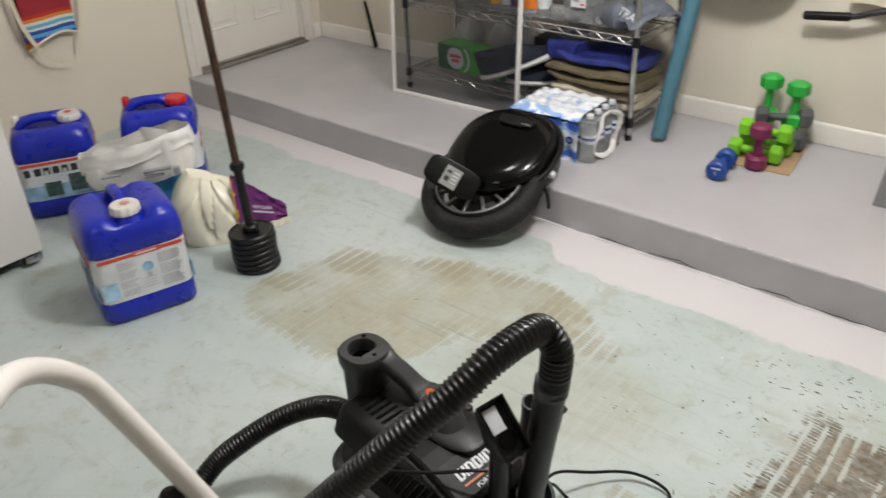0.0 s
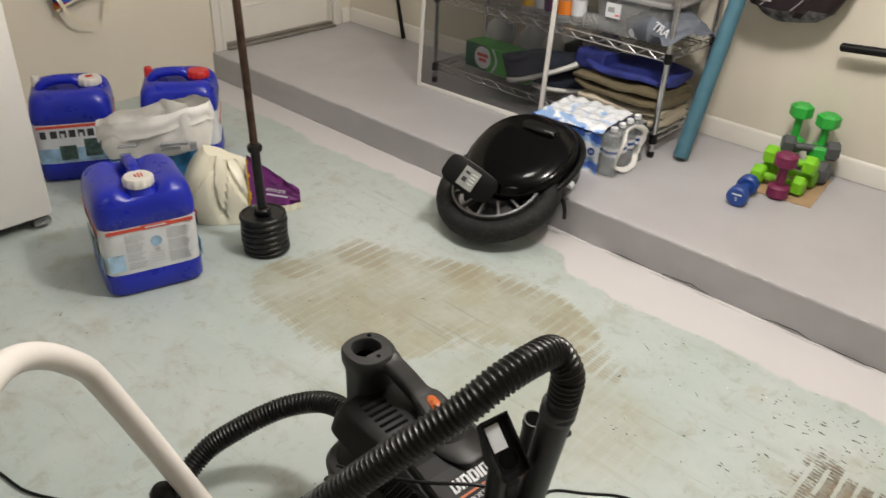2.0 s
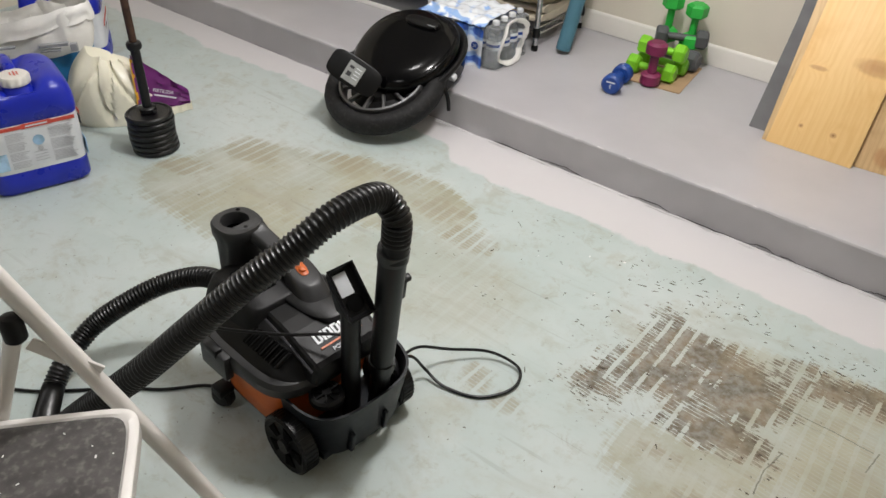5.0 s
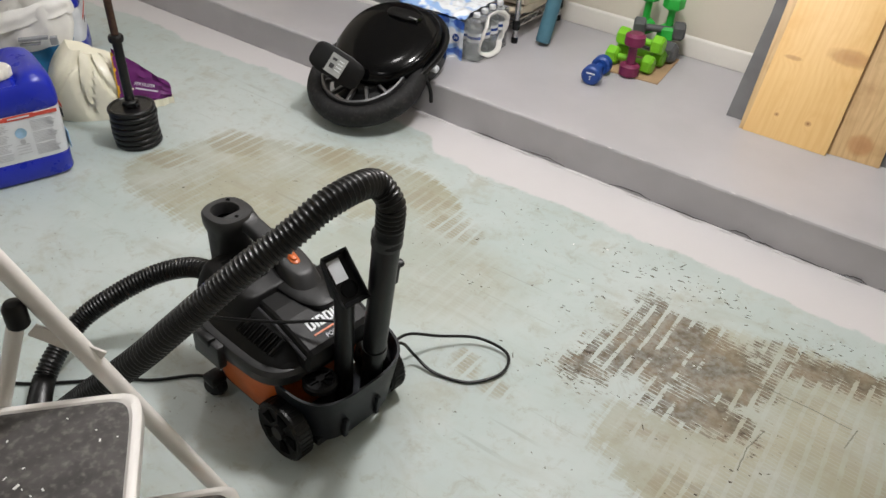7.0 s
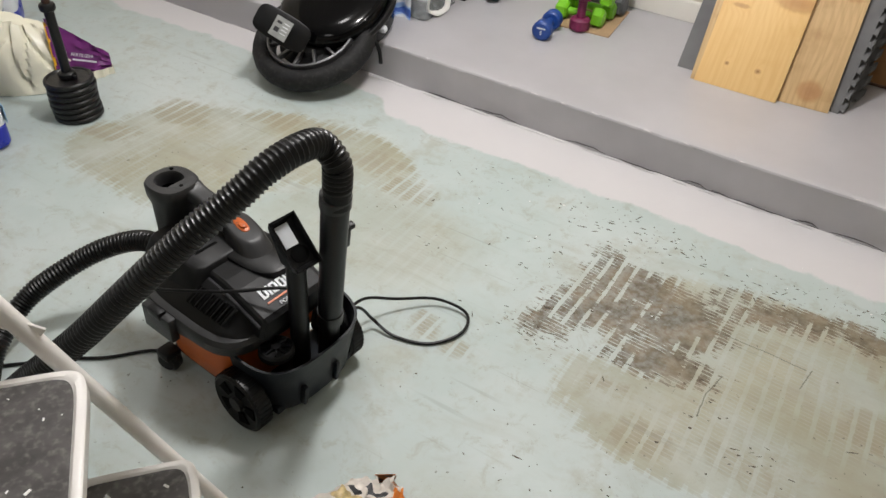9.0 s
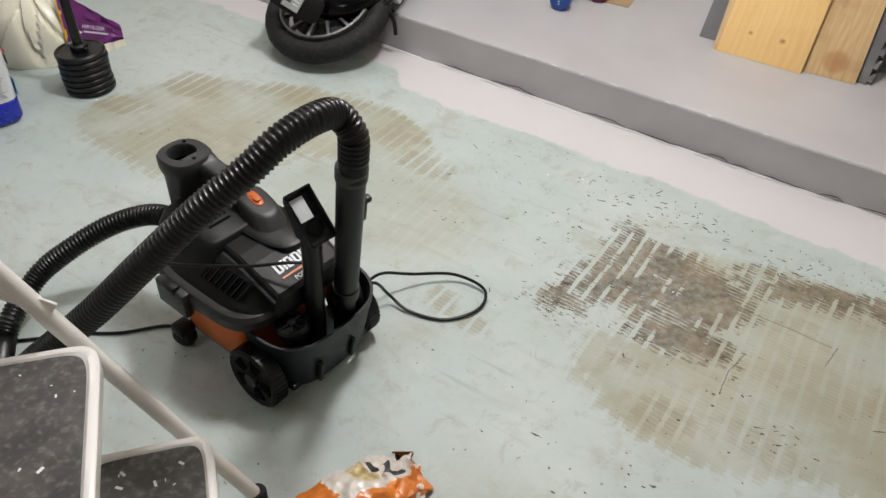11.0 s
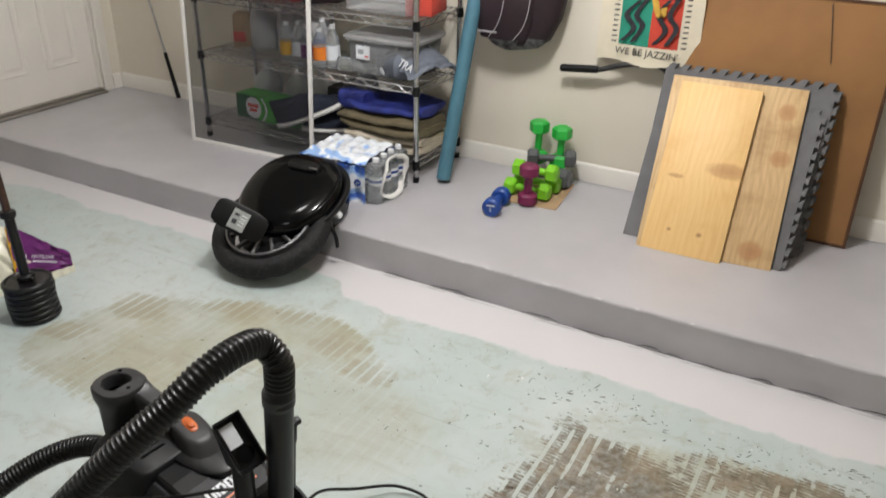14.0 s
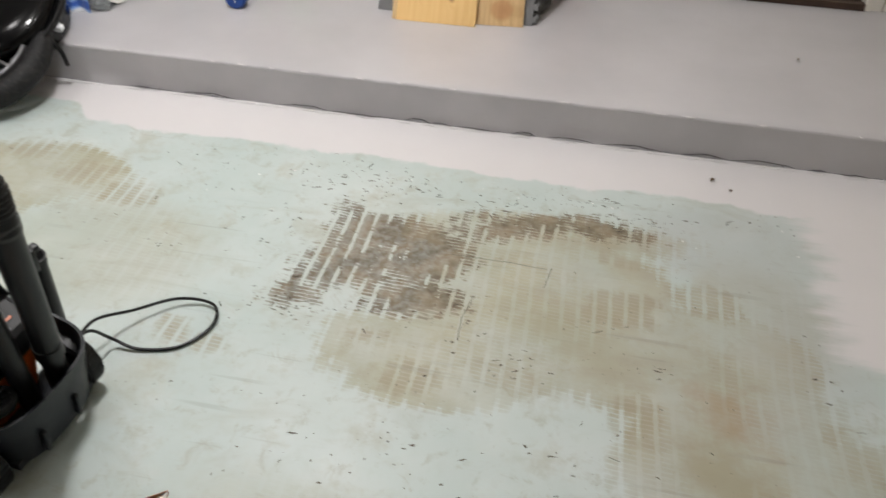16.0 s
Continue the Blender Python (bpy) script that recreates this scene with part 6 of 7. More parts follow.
    for z, k, dx in ((0.285, 1.30, 0.040), (0.312, 1.26, 0.034), (0.326, 1.16, 0.022), (0.342, 1.06, 0.008), (0.352, 0.97, 0.0), (0.356, 0.90, -0.002), (0.358, 0.76, -0.002)):
        rings.append([v + Vector((0, 0, -0.12 * v.x)) for v in sq(0.060 * k, 0.036 * k, 2.8, 40, z, dx, 0)])
    skin(bm, rings)
    put(bm, pose(-0.047, 0.055, 0, 0, 0, -10))
    part("switch_pod", bm, M["charcoal"], root, "charcoal switch housing")
    bm = bmesh.new()
    skin(bm, [sq(0.108, 0.058, 2.6, 40, z, -0.012, 0.045) for z in (0.300, 0.3215)] + [sq(0.102, 0.052, 2.6, 40, 0.325, -0.012, 0.045)])
    part("pod_collar", bm, M["black"], root)
    plate = pose(-0.055, 0.056, 0.3590, 0, 6.8, -10)
    bm = bmesh.new()
    skin(bm, [[plate @ v for v in sq(0.0265 - g, 0.0120 - g, 2.6, 28, z)] for g, z in ((0, -0.003), (0, 0.0015), (0.0015, 0.0025))])
    switch = part("switch_plate", bm, M["orange"], root, "orange rocker switch")
    bm = bmesh.new()
    skin(bm, [[plate @ v for v in sq(0.0125 - g, 0.0085 - g, 2.2, 24, z, 0.004)] for g, z in ((0, 0.001), (0, 0.0065), (0.002, 0.0080))])
    part("rocker", bm, M["orange"], switch)
    # thin black strip paints the shaded gap beside the rocker
    part("switch_gap_shade", boxes(((-0.0100, -0.0085, 0.0018), (-0.0088, 0.0085, 0.0032)), m=plate), M["ink_and_shade"], switch, smooth=False)
    bm = bmesh.new()
    path = smooth_path([(-0.080, 0.058, 0.342), (-0.105, 0.052, 0.358), (-0.140, 0.040, 0.386), (-0.175, 0.025, 0.412), (-0.205, 0.012, 0.4165)], 20)[0]
    rings = []
    for i, p in enumerate(path):
        t = i / 19
        w, h = 0.0240 + 0.010 * (1 - min(1, t * 5)) + 0.020 * max(0, t - 0.72) / 0.28, 0.0155
        rings.append([p + Vector((0, w * math.copysign(abs(math.cos(a)) ** 0.45, math.cos(a)), h * math.copysign(abs(math.sin(a)) ** 0.45, math.sin(a)))) for a in (2 * math.pi * k / 28 for k in range(28))])
    skin(bm, rings)
    part("carry_handle", bm, M["charcoal"], root, "charcoal carrying handle")
    # the tall tool holder: a column with a round socket
    bm = bmesh.new()
    outer = []
    for z, a, b in ((0.225, 0.046, 0.062), (0.300, 0.042, 0.050), (0.378, 0.047, 0.050), (0.400, 0.057, 0.056), (0.424, 0.058, 0.057), (0.430, 0.054, 0.053)):
        outer.append(sq(a, b, 2.5, 40, z, -0.226, 0.006))
    for z, a in ((0.430, 0.034), (0.424, 0.0305), (0.300, 0.028)):
        outer.append(sq(a, a, 2.0, 40, z, -0.232, 0.004))
    skin(bm, outer)
    part("tool_socket", bm, M["charcoal"], root, "charcoal round tool socket")
    # near-black lining paints the socket's depth as shade
    part("socket_bore_shade", lathe(bmesh.new(), [(0.0275, 0.305), (0.0275, 0.400)], 28, pose(-0.232, 0.004, 0), 0, False, False), M["recess_shade"], root)
    # screw heads take the same painted recess black
    for x, y, z in ((-0.190, 0.006, 0.4285), (-0.262, 0.034, 0.4285), (-0.108, 0.052, 0.3690)):
        part("screw", lathe(bmesh.new(), [(0.0050, z - 0.004), (0.0050, z + 0.0028), (0.003, z + 0.003)], 12, pose(x, y, 0)), M["recess_shade"], root)
    # badge and lettering blocks on the deck's slope
    slope = radians(21.8)
    face = Matrix(((0, -math.cos(slope), math.sin(slope), 0.106), (1, 0, 0, 0.0), (0, math.sin(slope), math.cos(slope), 0.3008), (0, 0, 0, 1)))
    # six white capitals drawn as plain strokes
    x = -0.037
    for wide in (0.018, 0.006, 0.018, 0.018, 0.006, 0.018):
        block = part("logo_block", boxes(((x, -0.013, -0.001), (x + 0.0058, 0.013, 0.0012)), m=face), M["label"], root, smooth=False)
        if wide > 0.01:
            part("logo_stroke", boxes(((x + 0.0058, 0.0085, -0.001), (x + wide - 0.003, 0.013, 0.0012)), m=face), M["label"], block, smooth=False)
            part("logo_stroke", boxes(((x + wide - 0.006, -0.010, -0.001), (x + wide, 0.0085, 0.0013)), m=face), M["label"], block, smooth=False)
            part("logo_stroke", boxes(((x + 0.0058, -0.013, -0.001), (x + wide - 0.004, -0.0085, 0.0012)), m=face), M["label"], block, smooth=False)
        x += wide + 0.0030
    part("logo_bar", boxes(((-0.037, -0.027, -0.001), (0.078, -0.0225, 0.0012)), m=face), M["orange"], root, "orange underline", smooth=False)
    part("lettering", put(letters("PORTABLE", 0.0145), face @ pose(0.020, -0.0400, 0.0012, -90)), M["label"], root)
    # latches
    for x, s in ((-0.085, -1), (-0.085, 1)):
        latch = part("latch", boxes(((x - 0.050, s * 0.170 - 0.014, 0.168), (x + 0.050, s * 0.170 + 0.010, 0.235)), bevel=0.006), M["charcoal"], root, "grey snap latch")
        part("latch_lip", boxes(((x - 0.022, s * 0.176 - 0.012, 0.222), (x + 0.022, s * 0.176 + 0.010, 0.244)), bevel=0.004), M["black"], latch)
    # rear tool tray: a bowed wall with floor
    bm = bmesh.new()
    rings = []
    for z, grow, inset in ((0.030, 0.0, 0), (0.034, 0.006, 0), (0.168, 0.028, 0), (0.178, 0.030, 0), (0.178, 0.024, 0), (0.168, 0.022, 0), (0.050, 0.000, 0)):
        row = []
        for k in range(33):
            t = -0.5 * math.pi + math.pi * k / 32
            row.append(Vector((0.085 + (0.127 + grow) * abs(math.cos(t)) ** 0.60, 0.024 + (0.128 + grow) * math.copysign(abs(math.sin(t)) ** 0.62, math.sin(t)), z + 0.030 * (1 - abs(math.cos(t)) ** 0.3))))
        rings.append(row)
    skin(bm, rings, close=False)
    part("tool_tray", bm, M["tray"], root, "blue-black bowed tool tray")
    part("tray_floor", boxes(((0.07, -0.100, 0.030), (0.200, 0.140, 0.052)), bevel=0.006), M["tray"], root)
    for y in (-0.040, 0.060):
        part("tray_rib", boxes(((0.204, y - 0.006, 0.075), (0.2225, y + 0.006, 0.135)), bevel=0.003, m=pose(0, 0, 0, 0, 8, 0)), M["tray"], root)
    bm = boxes(((-0.15, -0.12, 0.028), (0.09, 0.12, 0.050)), bevel=0.01)
    part("base", bm, M["black"], root)
    # stored round adapter
    bm = bmesh.new()
    lathe(bm, [(0.010, 0.16), (0.036, 0.16), (0.040, 0.164), (0.040, 0.176), (0.035, 0.181), (0.030, 0.181), (0.028, 0.177), (0.012, 0.177), (0.010, 0.184), (0.002, 0.184)], 32, pose(0.170, -0.060, 0.024))
    adapter = part("adapter", bm, M["black"], root)
    for k in range(4):
        part("adapter_rib", boxes(((-0.030, -0.002, 0.176), (0.030, 0.002, 0.182)), m=pose(0.170, -0.060, 0.025, 0, 0, 45 * k)), M["black"], adapter, smooth=False)
    # wheels
    for s in (-1, 1):
        c = pose(0.134, 0.010 + s * 0.148, 0.076, 90, 0, 0)
        bm = lathe(bmesh.new(), [(0.020, -0.020), (0.060, -0.020), (0.070, -0.022), (0.076, -0.016), (0.076, 0.016), (0.070, 0.022), (0.060, 0.018), (0.020, 0.016)], 40, c)
        wheel = part("wheel", bm, M["black"], root)
        # flat near-black panels paint the shade in the wheel's hollows
        for k in range(5):
            for side in (-1, 1):
                mm = c @ pose(0, 0, side * 0.0185, 0, 0, 72 * k) @ pose(0.040, 0, 0)
                bm = bmesh.new()
                skin(bm, [[mm @ Vector((x, y * k, z)) for x, y in ((-0.014, -0.008), (0.016, -0.017), (0.016, 0.017), (-0.014, 0.008))] for z, k in ((-0.003, 1.0), (0.0022 * side, 1.0))])
                part("wheel_recess_shade", bm, M["recess_shade"], wheel, smooth=False)
        part("hub", lathe(bmesh.new(), [(0.018, -0.026), (0.018, 0.026)], 20, c), M["charcoal"], wheel)
        bm = bmesh.new()
        for k in range(40):
            box(bm, (0.0745, -0.0022, -0.0175), (0.0775, 0.0022, 0.0175), 0, c @ pose(0, 0, 0, 0, 0, 9 * k))
        part("tread_rib", bm, M["black"], wheel, smooth=False)
    for s in (-1, 1):
        bm = lathe(bmesh.new(), [(0.004, -0.018), (0.022, -0.017), (0.030, -0.008), (0.030, 0.008), (0.022, 0.017), (0.004, 0.018)], 20, pose(-0.128, s * 0.148, 0.030, 90, 0, 20))
        caster = part("caster", bm, M["black"], root)
        part("caster_fork", boxes(((-0.15, s * 0.148 - 0.022, 0.040), (-0.105, s * 0.148 + 0.022, 0.066)), bevel=0.008), M["black"], caster)
    inv = m.inverted()
    loc = lambda p: inv @ Vector(p)
    # extension wand standing in the tray
    lo, hi = Vector((-0.400, 0.494, 0.056)), Vector((-0.287, 0.412, 0.632))
    axis = (hi - lo)
    at = lambda t: loc(lo + axis * t)
    bm = bmesh.new()
    tube(bm, [at(t) for t in (0, 0.30, 0.301, 0.36, 0.361, 1.0)], lambda i: (0.024, 0.024, 0.0295, 0.0295, 0.0268, 0.0280)[i], 22)
    wand = part("wand", bm, M["black"], root, "black plastic extension wand")
    bm = bmesh.new()
    tube(bm, [at(0.955), at(1.0), at(1.002)], lambda i: (0.0310, 0.0310, 0.029)[i], 22)
    part("wand_collar", bm, M["charcoal"], wand)
    rot = axis.to_track_quat("Z", "Y").to_matrix().to_4x4()
    clip = inv @ Matrix.Translation(lo + axis * 0.775) @ rot
    part("wand_clip", boxes(((0.020, -0.010, -0.034), (0.036, 0.010, 0.026)), bevel=0.004, m=clip @ pose(0, 0, 0, 0, 0, 20)), M["black"], wand)
    part("wand_hook", boxes(((0.030, -0.008, 0.012), (0.048, 0.008, 0.026)), bevel=0.004, m=clip @ pose(0, 0, 0, 0, 0, 20)), M["black"], wand)
    # a second, shorter tube clipped beside the wand
    bm = bmesh.new()
    end = Vector((-0.476, 0.637, 0.327))
    low = end - axis.normalized() * 0.36
    tube(bm, [loc(low), loc(end - axis * 0.035), loc(end - axis * 0.034), loc(end)], lambda i: (0.0185, 0.0200, 0.0222, 0.0222)[i], 22)
    spare = part("spare_tube", bm, M["black"], root, "shorter black tube beside the wand")
    # near-black disc paints the shade inside the open tube end
    bm = bmesh.new()
    tube(bm, [loc(end - axis * 0.02), loc(end + axis.normalized() * 0.0012)], 0.0180, 20)
    part("tube_bore_shade", bm, M["recess_shade"], spare)
    # utility nozzle: tube with a slanted open rectangular mouth
    bm = bmesh.new()
    base, top = Vector((-0.420, 0.425, 0.07)), m @ Vector((0.214, -0.022, 0.478))
    tube(bm, [loc(base), loc(base.lerp(top, 0.5)), loc(top)], 0.0215, 20)
    nozzle = part("nozzle_tube", bm, M["black"], root)
    turn = m.to_3x3()
    along = (turn @ Vector((0.700, -0.045, -0.710))).normalized()
    wide = (turn @ Vector((0.15, 0.965, 0.18)))
    wide = (wide - along * wide.dot(along)).normalized()
    out = along.cross(wide)
    mid = m @ Vector((0.231, -0.033, 0.5125))
    if out.z < 0:
        out = -out
    ring = lambda a, b, d: [loc(mid + out * d + along * sx * a + wide * sy * b) for sx, sy in ((-1, -1), (1, -1), (1, 1), (-1, 1))]
    foot = [loc(top + Vector((0.021 * sx, 0.021 * sy, -0.030))) for sx, sy in ((-1, -1), (1, -1), (1, 1), (-1, 1))]
    bm = bmesh.new()
    skin(bm, [foot, ring(0.048, 0.024, -0.036), ring(0.0560, 0.0290, 0.0), ring(0.0525, 0.0255, 0.0), ring(0.046, 0.0215, -0.014)], True, True, True)
    part("nozzle_mouth", bm, M["black"], nozzle, "open black rectangular nozzle mouth", smooth=False)
    bm = bmesh.new()
    skin(bm, [[loc(mid + out * d + along * x + wide * y) for x, y in ((-0.043, -0.020), (0.004, -0.020), (0.004, 0.008), (-0.043, 0.008))] for d in (-0.014, -0.0118)])
    part("inner_sticker", bm, M["label"], nozzle, "white paper sticker inside the mouth", smooth=False)
    # near-black disc paints the shaded hole in the nozzle
    bm = bmesh.new()
    skin(bm, [[loc(mid + out * d + along * (0.023 + 0.018 * math.cos(t)) + wide * 0.018 * math.sin(t)) for t in (2 * math.pi * k / 24 for k in range(24))] for d in (-0.0145, -0.0118)])
    part("nozzle_bore_shade", bm, M["recess_shade"], nozzle)
    # ribbed hose: inlet at the socket end, loop behind the stool, back up to the wand
    bm = bmesh.new()
    pts = HOSE
    ribbed_hose(bm, [loc(p) for p in pts], 0.0275, 0.0098)
    hose = part("hose", bm, M["hose"], root, "black ribbed vacuum hose")
    bm = bmesh.new()
    p = [Vector(q) for q in pts]
    d = (p[1] - p[0]).normalized()
    tube(bm, [loc(p[0] - 0.03 * d), loc(p[0] + 0.045 * d)], 0.036, 20)
    part("hose_cuff", bm, M["black"], hose)
    d = (p[-1] - p[-2]).normalized()
    bm = bmesh.new()
    tube(bm, [loc(p[-1] + (-0.055 + 0.0034 * k) * d) for k in range(26)], lambda i: 0.0262 if i > 14 else 0.0285 - 0.0022 * (i % 3 == 2), 24)
    part("hose_cuff", bm, M["black"], hose)
    # power cord
    bm = bmesh.new()
    bent(bm, [loc(q) for q in ((-0.44, 0.60, 0.10), (-0.42, 0.645, 0.10), (-0.41, 0.69, 0.030), (-0.345, 0.690, 0.008), (-0.255, 0.720, 0.006), (-0.205, 0.800, 0.008), (-0.230, 0.868, 0.012), (-0.320, 0.860, 0.022),
                               (-0.400, 0.780, 0.040), (-0.440, 0.700, 0.080), (-0.445, 0.630, 0.090))], 0.0042, 90, 8)
    part("cord", bm, M["black"], root)
    bm = bmesh.new()
    bent(bm, [loc(q) for q in ((-0.70, 0.30, 0.05), (-0.76, 0.315, 0.012), (-0.81, 0.300, 0.005), (-0.877, 0.224, 0.005), (-0.955, 0.165, 0.005), (-1.035, 0.085, 0.005), (-1.117, 0.012, 0.005), (-1.241, -0.061, 0.005), (-1.371, -0.135, 0.005), (-1.482, -0.159, 0.005), (-1.58, -0.192, 0.005), (-1.75, -0.25, 0.005), (-2.0, -0.5, 0.005))], 0.0042, 90, 8)
    part("cord", bm, M["black"], root)
    bm = bmesh.new()
    bent(bm, [loc(q) for q in ((-0.70, 0.27, 0.29), (-0.62, 0.285, 0.315), (-0.52, 0.34, 0.325), (-0.45, 0.39, 0.335), (-0.41, 0.425, 0.33))], 0.0036, 40, 8)
    part("cord", bm, M["black"], root)
    return root


HOSE = [(-0.80, 0.420, 0.222), (-0.86, 0.430, 0.233), (-0.935, 0.415, 0.222), (-1.005, 0.355, 0.195), (-1.06, 0.270, 0.152), (-1.10, 0.190, 0.100), (-1.08, 0.090, 0.055), (-1.02, 0.015, 0.036), (-0.785, -0.092, 0.188), (-0.660, -0.044, 0.318), (-0.533, 0.009, 0.458), (-0.455, 0.063, 0.558), (-0.382, 0.138, 0.656), (-0.333, 0.21, 0.718), (-0.311, 0.268, 0.754), (-0.299, 0.336, 0.764), (-0.301, 0.395, 0.743), (-0.280, 0.412, 0.700), (-0.283, 0.412, 0.640)]
shop_vac(pose(-0.585, 0.430, 0, 0, 0, -6))


def step_stool(m):
    """Local x: to the front, local y: across the treads from the far leg to the near one."""
    root = thing("step_stool", m, "folding white tubular step stool with worn black treads", "step stool")
    lean = lambda z: -0.045 - 0.42 * (z - 0.55)
    W0, W1 = -0.030, 0.405
    bm = bmesh.new()
    pts = [(lean(0.012), W0, 0.012), (lean(0.5), W0, 0.5), (lean(0.87), W0, 0.87), (lean(0.945), W0 + 0.018, 0.945), (lean(1.0), W0 + 0.075, 1.0), (lean(1.020), W0 + 0.15, 1.020),
           (lean(1.020), W1 - 0.15, 1.020), (lean(1.0), W1 - 0.075, 1.0), (lean(0.945), W1 - 0.018, 0.945), (lean(0.87), W1, 0.87), (lean(0.5), W1, 0.5), (lean(0.012), W1, 0.012)]
    bent(bm, pts, 0.0148, 150, 16)
    part("front_frame", bm, M["tube"], root)
    for y in (W0, W1):
        bm = lathe(bmesh.new(), [(0.019, 0.0), (0.0195, 0.03), (0.017, 0.035)], 16, pose(lean(0.012), y, 0))
        part("rubber_foot", bm, M["rubber"], root)
    yi0, yi1 = W0 + 0.034, W1 - 0.034
    bm = bmesh.new()
    bent(bm, [(-0.148, yi0 - 0.024, 0.700), (-0.245, yi0 - 0.012, 0.43), (-0.40, yi0 - 0.005, 0.012)], 0.0125, 20, 14)
    part("rear_leg", bm, M["tube"], root)
    bm = bmesh.new()
    bent(bm, [(-0.148, yi1 + 0.024, 0.700), (-0.245, yi1 + 0.012, 0.43), (-0.40, yi1 + 0.005, 0.012)], 0.0125, 20, 14)
    part("rear_leg", bm, M["tube"], root)
    bm = bmesh.new()
    rod(bm, (-0.33, yi0, 0.20), (-0.33, yi1, 0.20), 0.009)
    part("rear_stretcher", bm, M["tube"], root)
    for y in (yi0 - 0.024, yi1 + 0.024):
        bm = lathe(bmesh.new(), [(0.013, -0.022), (0.0165, -0.018), (0.0165, 0.014), (0.012, 0.022), (0.003, 0.024)], 16, pose(-0.146, y, 0.712))
        part("leg_cap", bm, M["black"], root, "black plastic end cap")
        bm = boxes(((-0.082, -0.003, -0.012), (0.030, 0.003, 0.012)), bevel=0.002, m=pose(-0.072, y + (-0.008 if y < 0.2 else 0.008), 0.622, 0, 40, 0))
        part("link_bar", bm, M["tube"], root)

    def tread(x1, depth, z, y0, y1):
        bm = bmesh.new()
        cx, cy, a, b = x1 - depth / 2, (y0 + y1) / 2, depth / 2, (y1 - y0) / 2
        rings = [sq(a - 0.004, b - 0.004, 9, 72, z - 0.034, cx, cy), sq(a, b, 9, 72, z - 0.026, cx, cy), sq(a, b, 9, 72, z - 0.003, cx, cy), sq(a - 0.004, b - 0.004, 9, 72, z, cx, cy),
                 sq(a - 0.013, b - 0.013, 9, 72, z + 0.0005, cx, cy), sq(a - 0.017, b - 0.017, 9, 72, z - 0.003, cx, cy)]
        skin(bm, rings, True, True, True)
        t = part("tread", bm, M["tube"], root)
        bm = bmesh.new()
        skin(bm, [sq(a - 0.0175, b - 0.0175, 9, 72, z - 0.004, cx, cy), sq(a - 0.0175, b - 0.0175, 9, 72, z - 0.001, cx, cy), sq(a - 0.019, b - 0.019, 9, 72, z - 0.0005, cx, cy)], True, True, True)
        part("tread_mat", bm, M["tread"], t, "scuffed black non-slip mat")
        bm = bmesh.new()
        random.seed(int(z * 100))
        for _ in range(26):
            w = random.choice((0.0008, 0.001, 0.0013, 0.0022))
            px, py, turn = random.uniform(cx - a + 0.03, cx + a - 0.03), random.uniform(y0 + 0.03, y1 - 0.03), random.uniform(0, 180)
            box(bm, (-w * random.uniform(1, 3.5), -w, 0), (w * random.uniform(1, 3.5), w, 0.0006), 0, pose(px, py, z - 0.0005, 0, 0, turn))
        tagged(part("paint_fleck", bm, M["chip"], t, "specks of white paint", smooth=False), kind="stuff")
        return t
    tread(0.005, 0.27, 0.552, 0.0, 0.375)
    tread(0.128, 0.215, 0.285, 0.0, 0.375)
    # strips of masking tape on the top rail
    for y0, y1, k in ((0.150, 0.176, 0), (0.236, 0.258, 1)):
        bm = bmesh.new()
        tube(bm, [Vector((lean(1.020), y0 + (y1 - y0) * i / 4, 1.020)) for i in range(5)], lambda i: 0.0164 + 0.0004 * (i % 2), 18)
        part("tape_wrap", bm, M["tape"], root, "torn blue masking tape")
    return root


m = Matrix(((0.650, 0.760, 0, -0.385), (0.760, -0.650, 0, -0.080), (0, 0, 1, 0), (0, 0, 0, 1)))
step_stool(m)


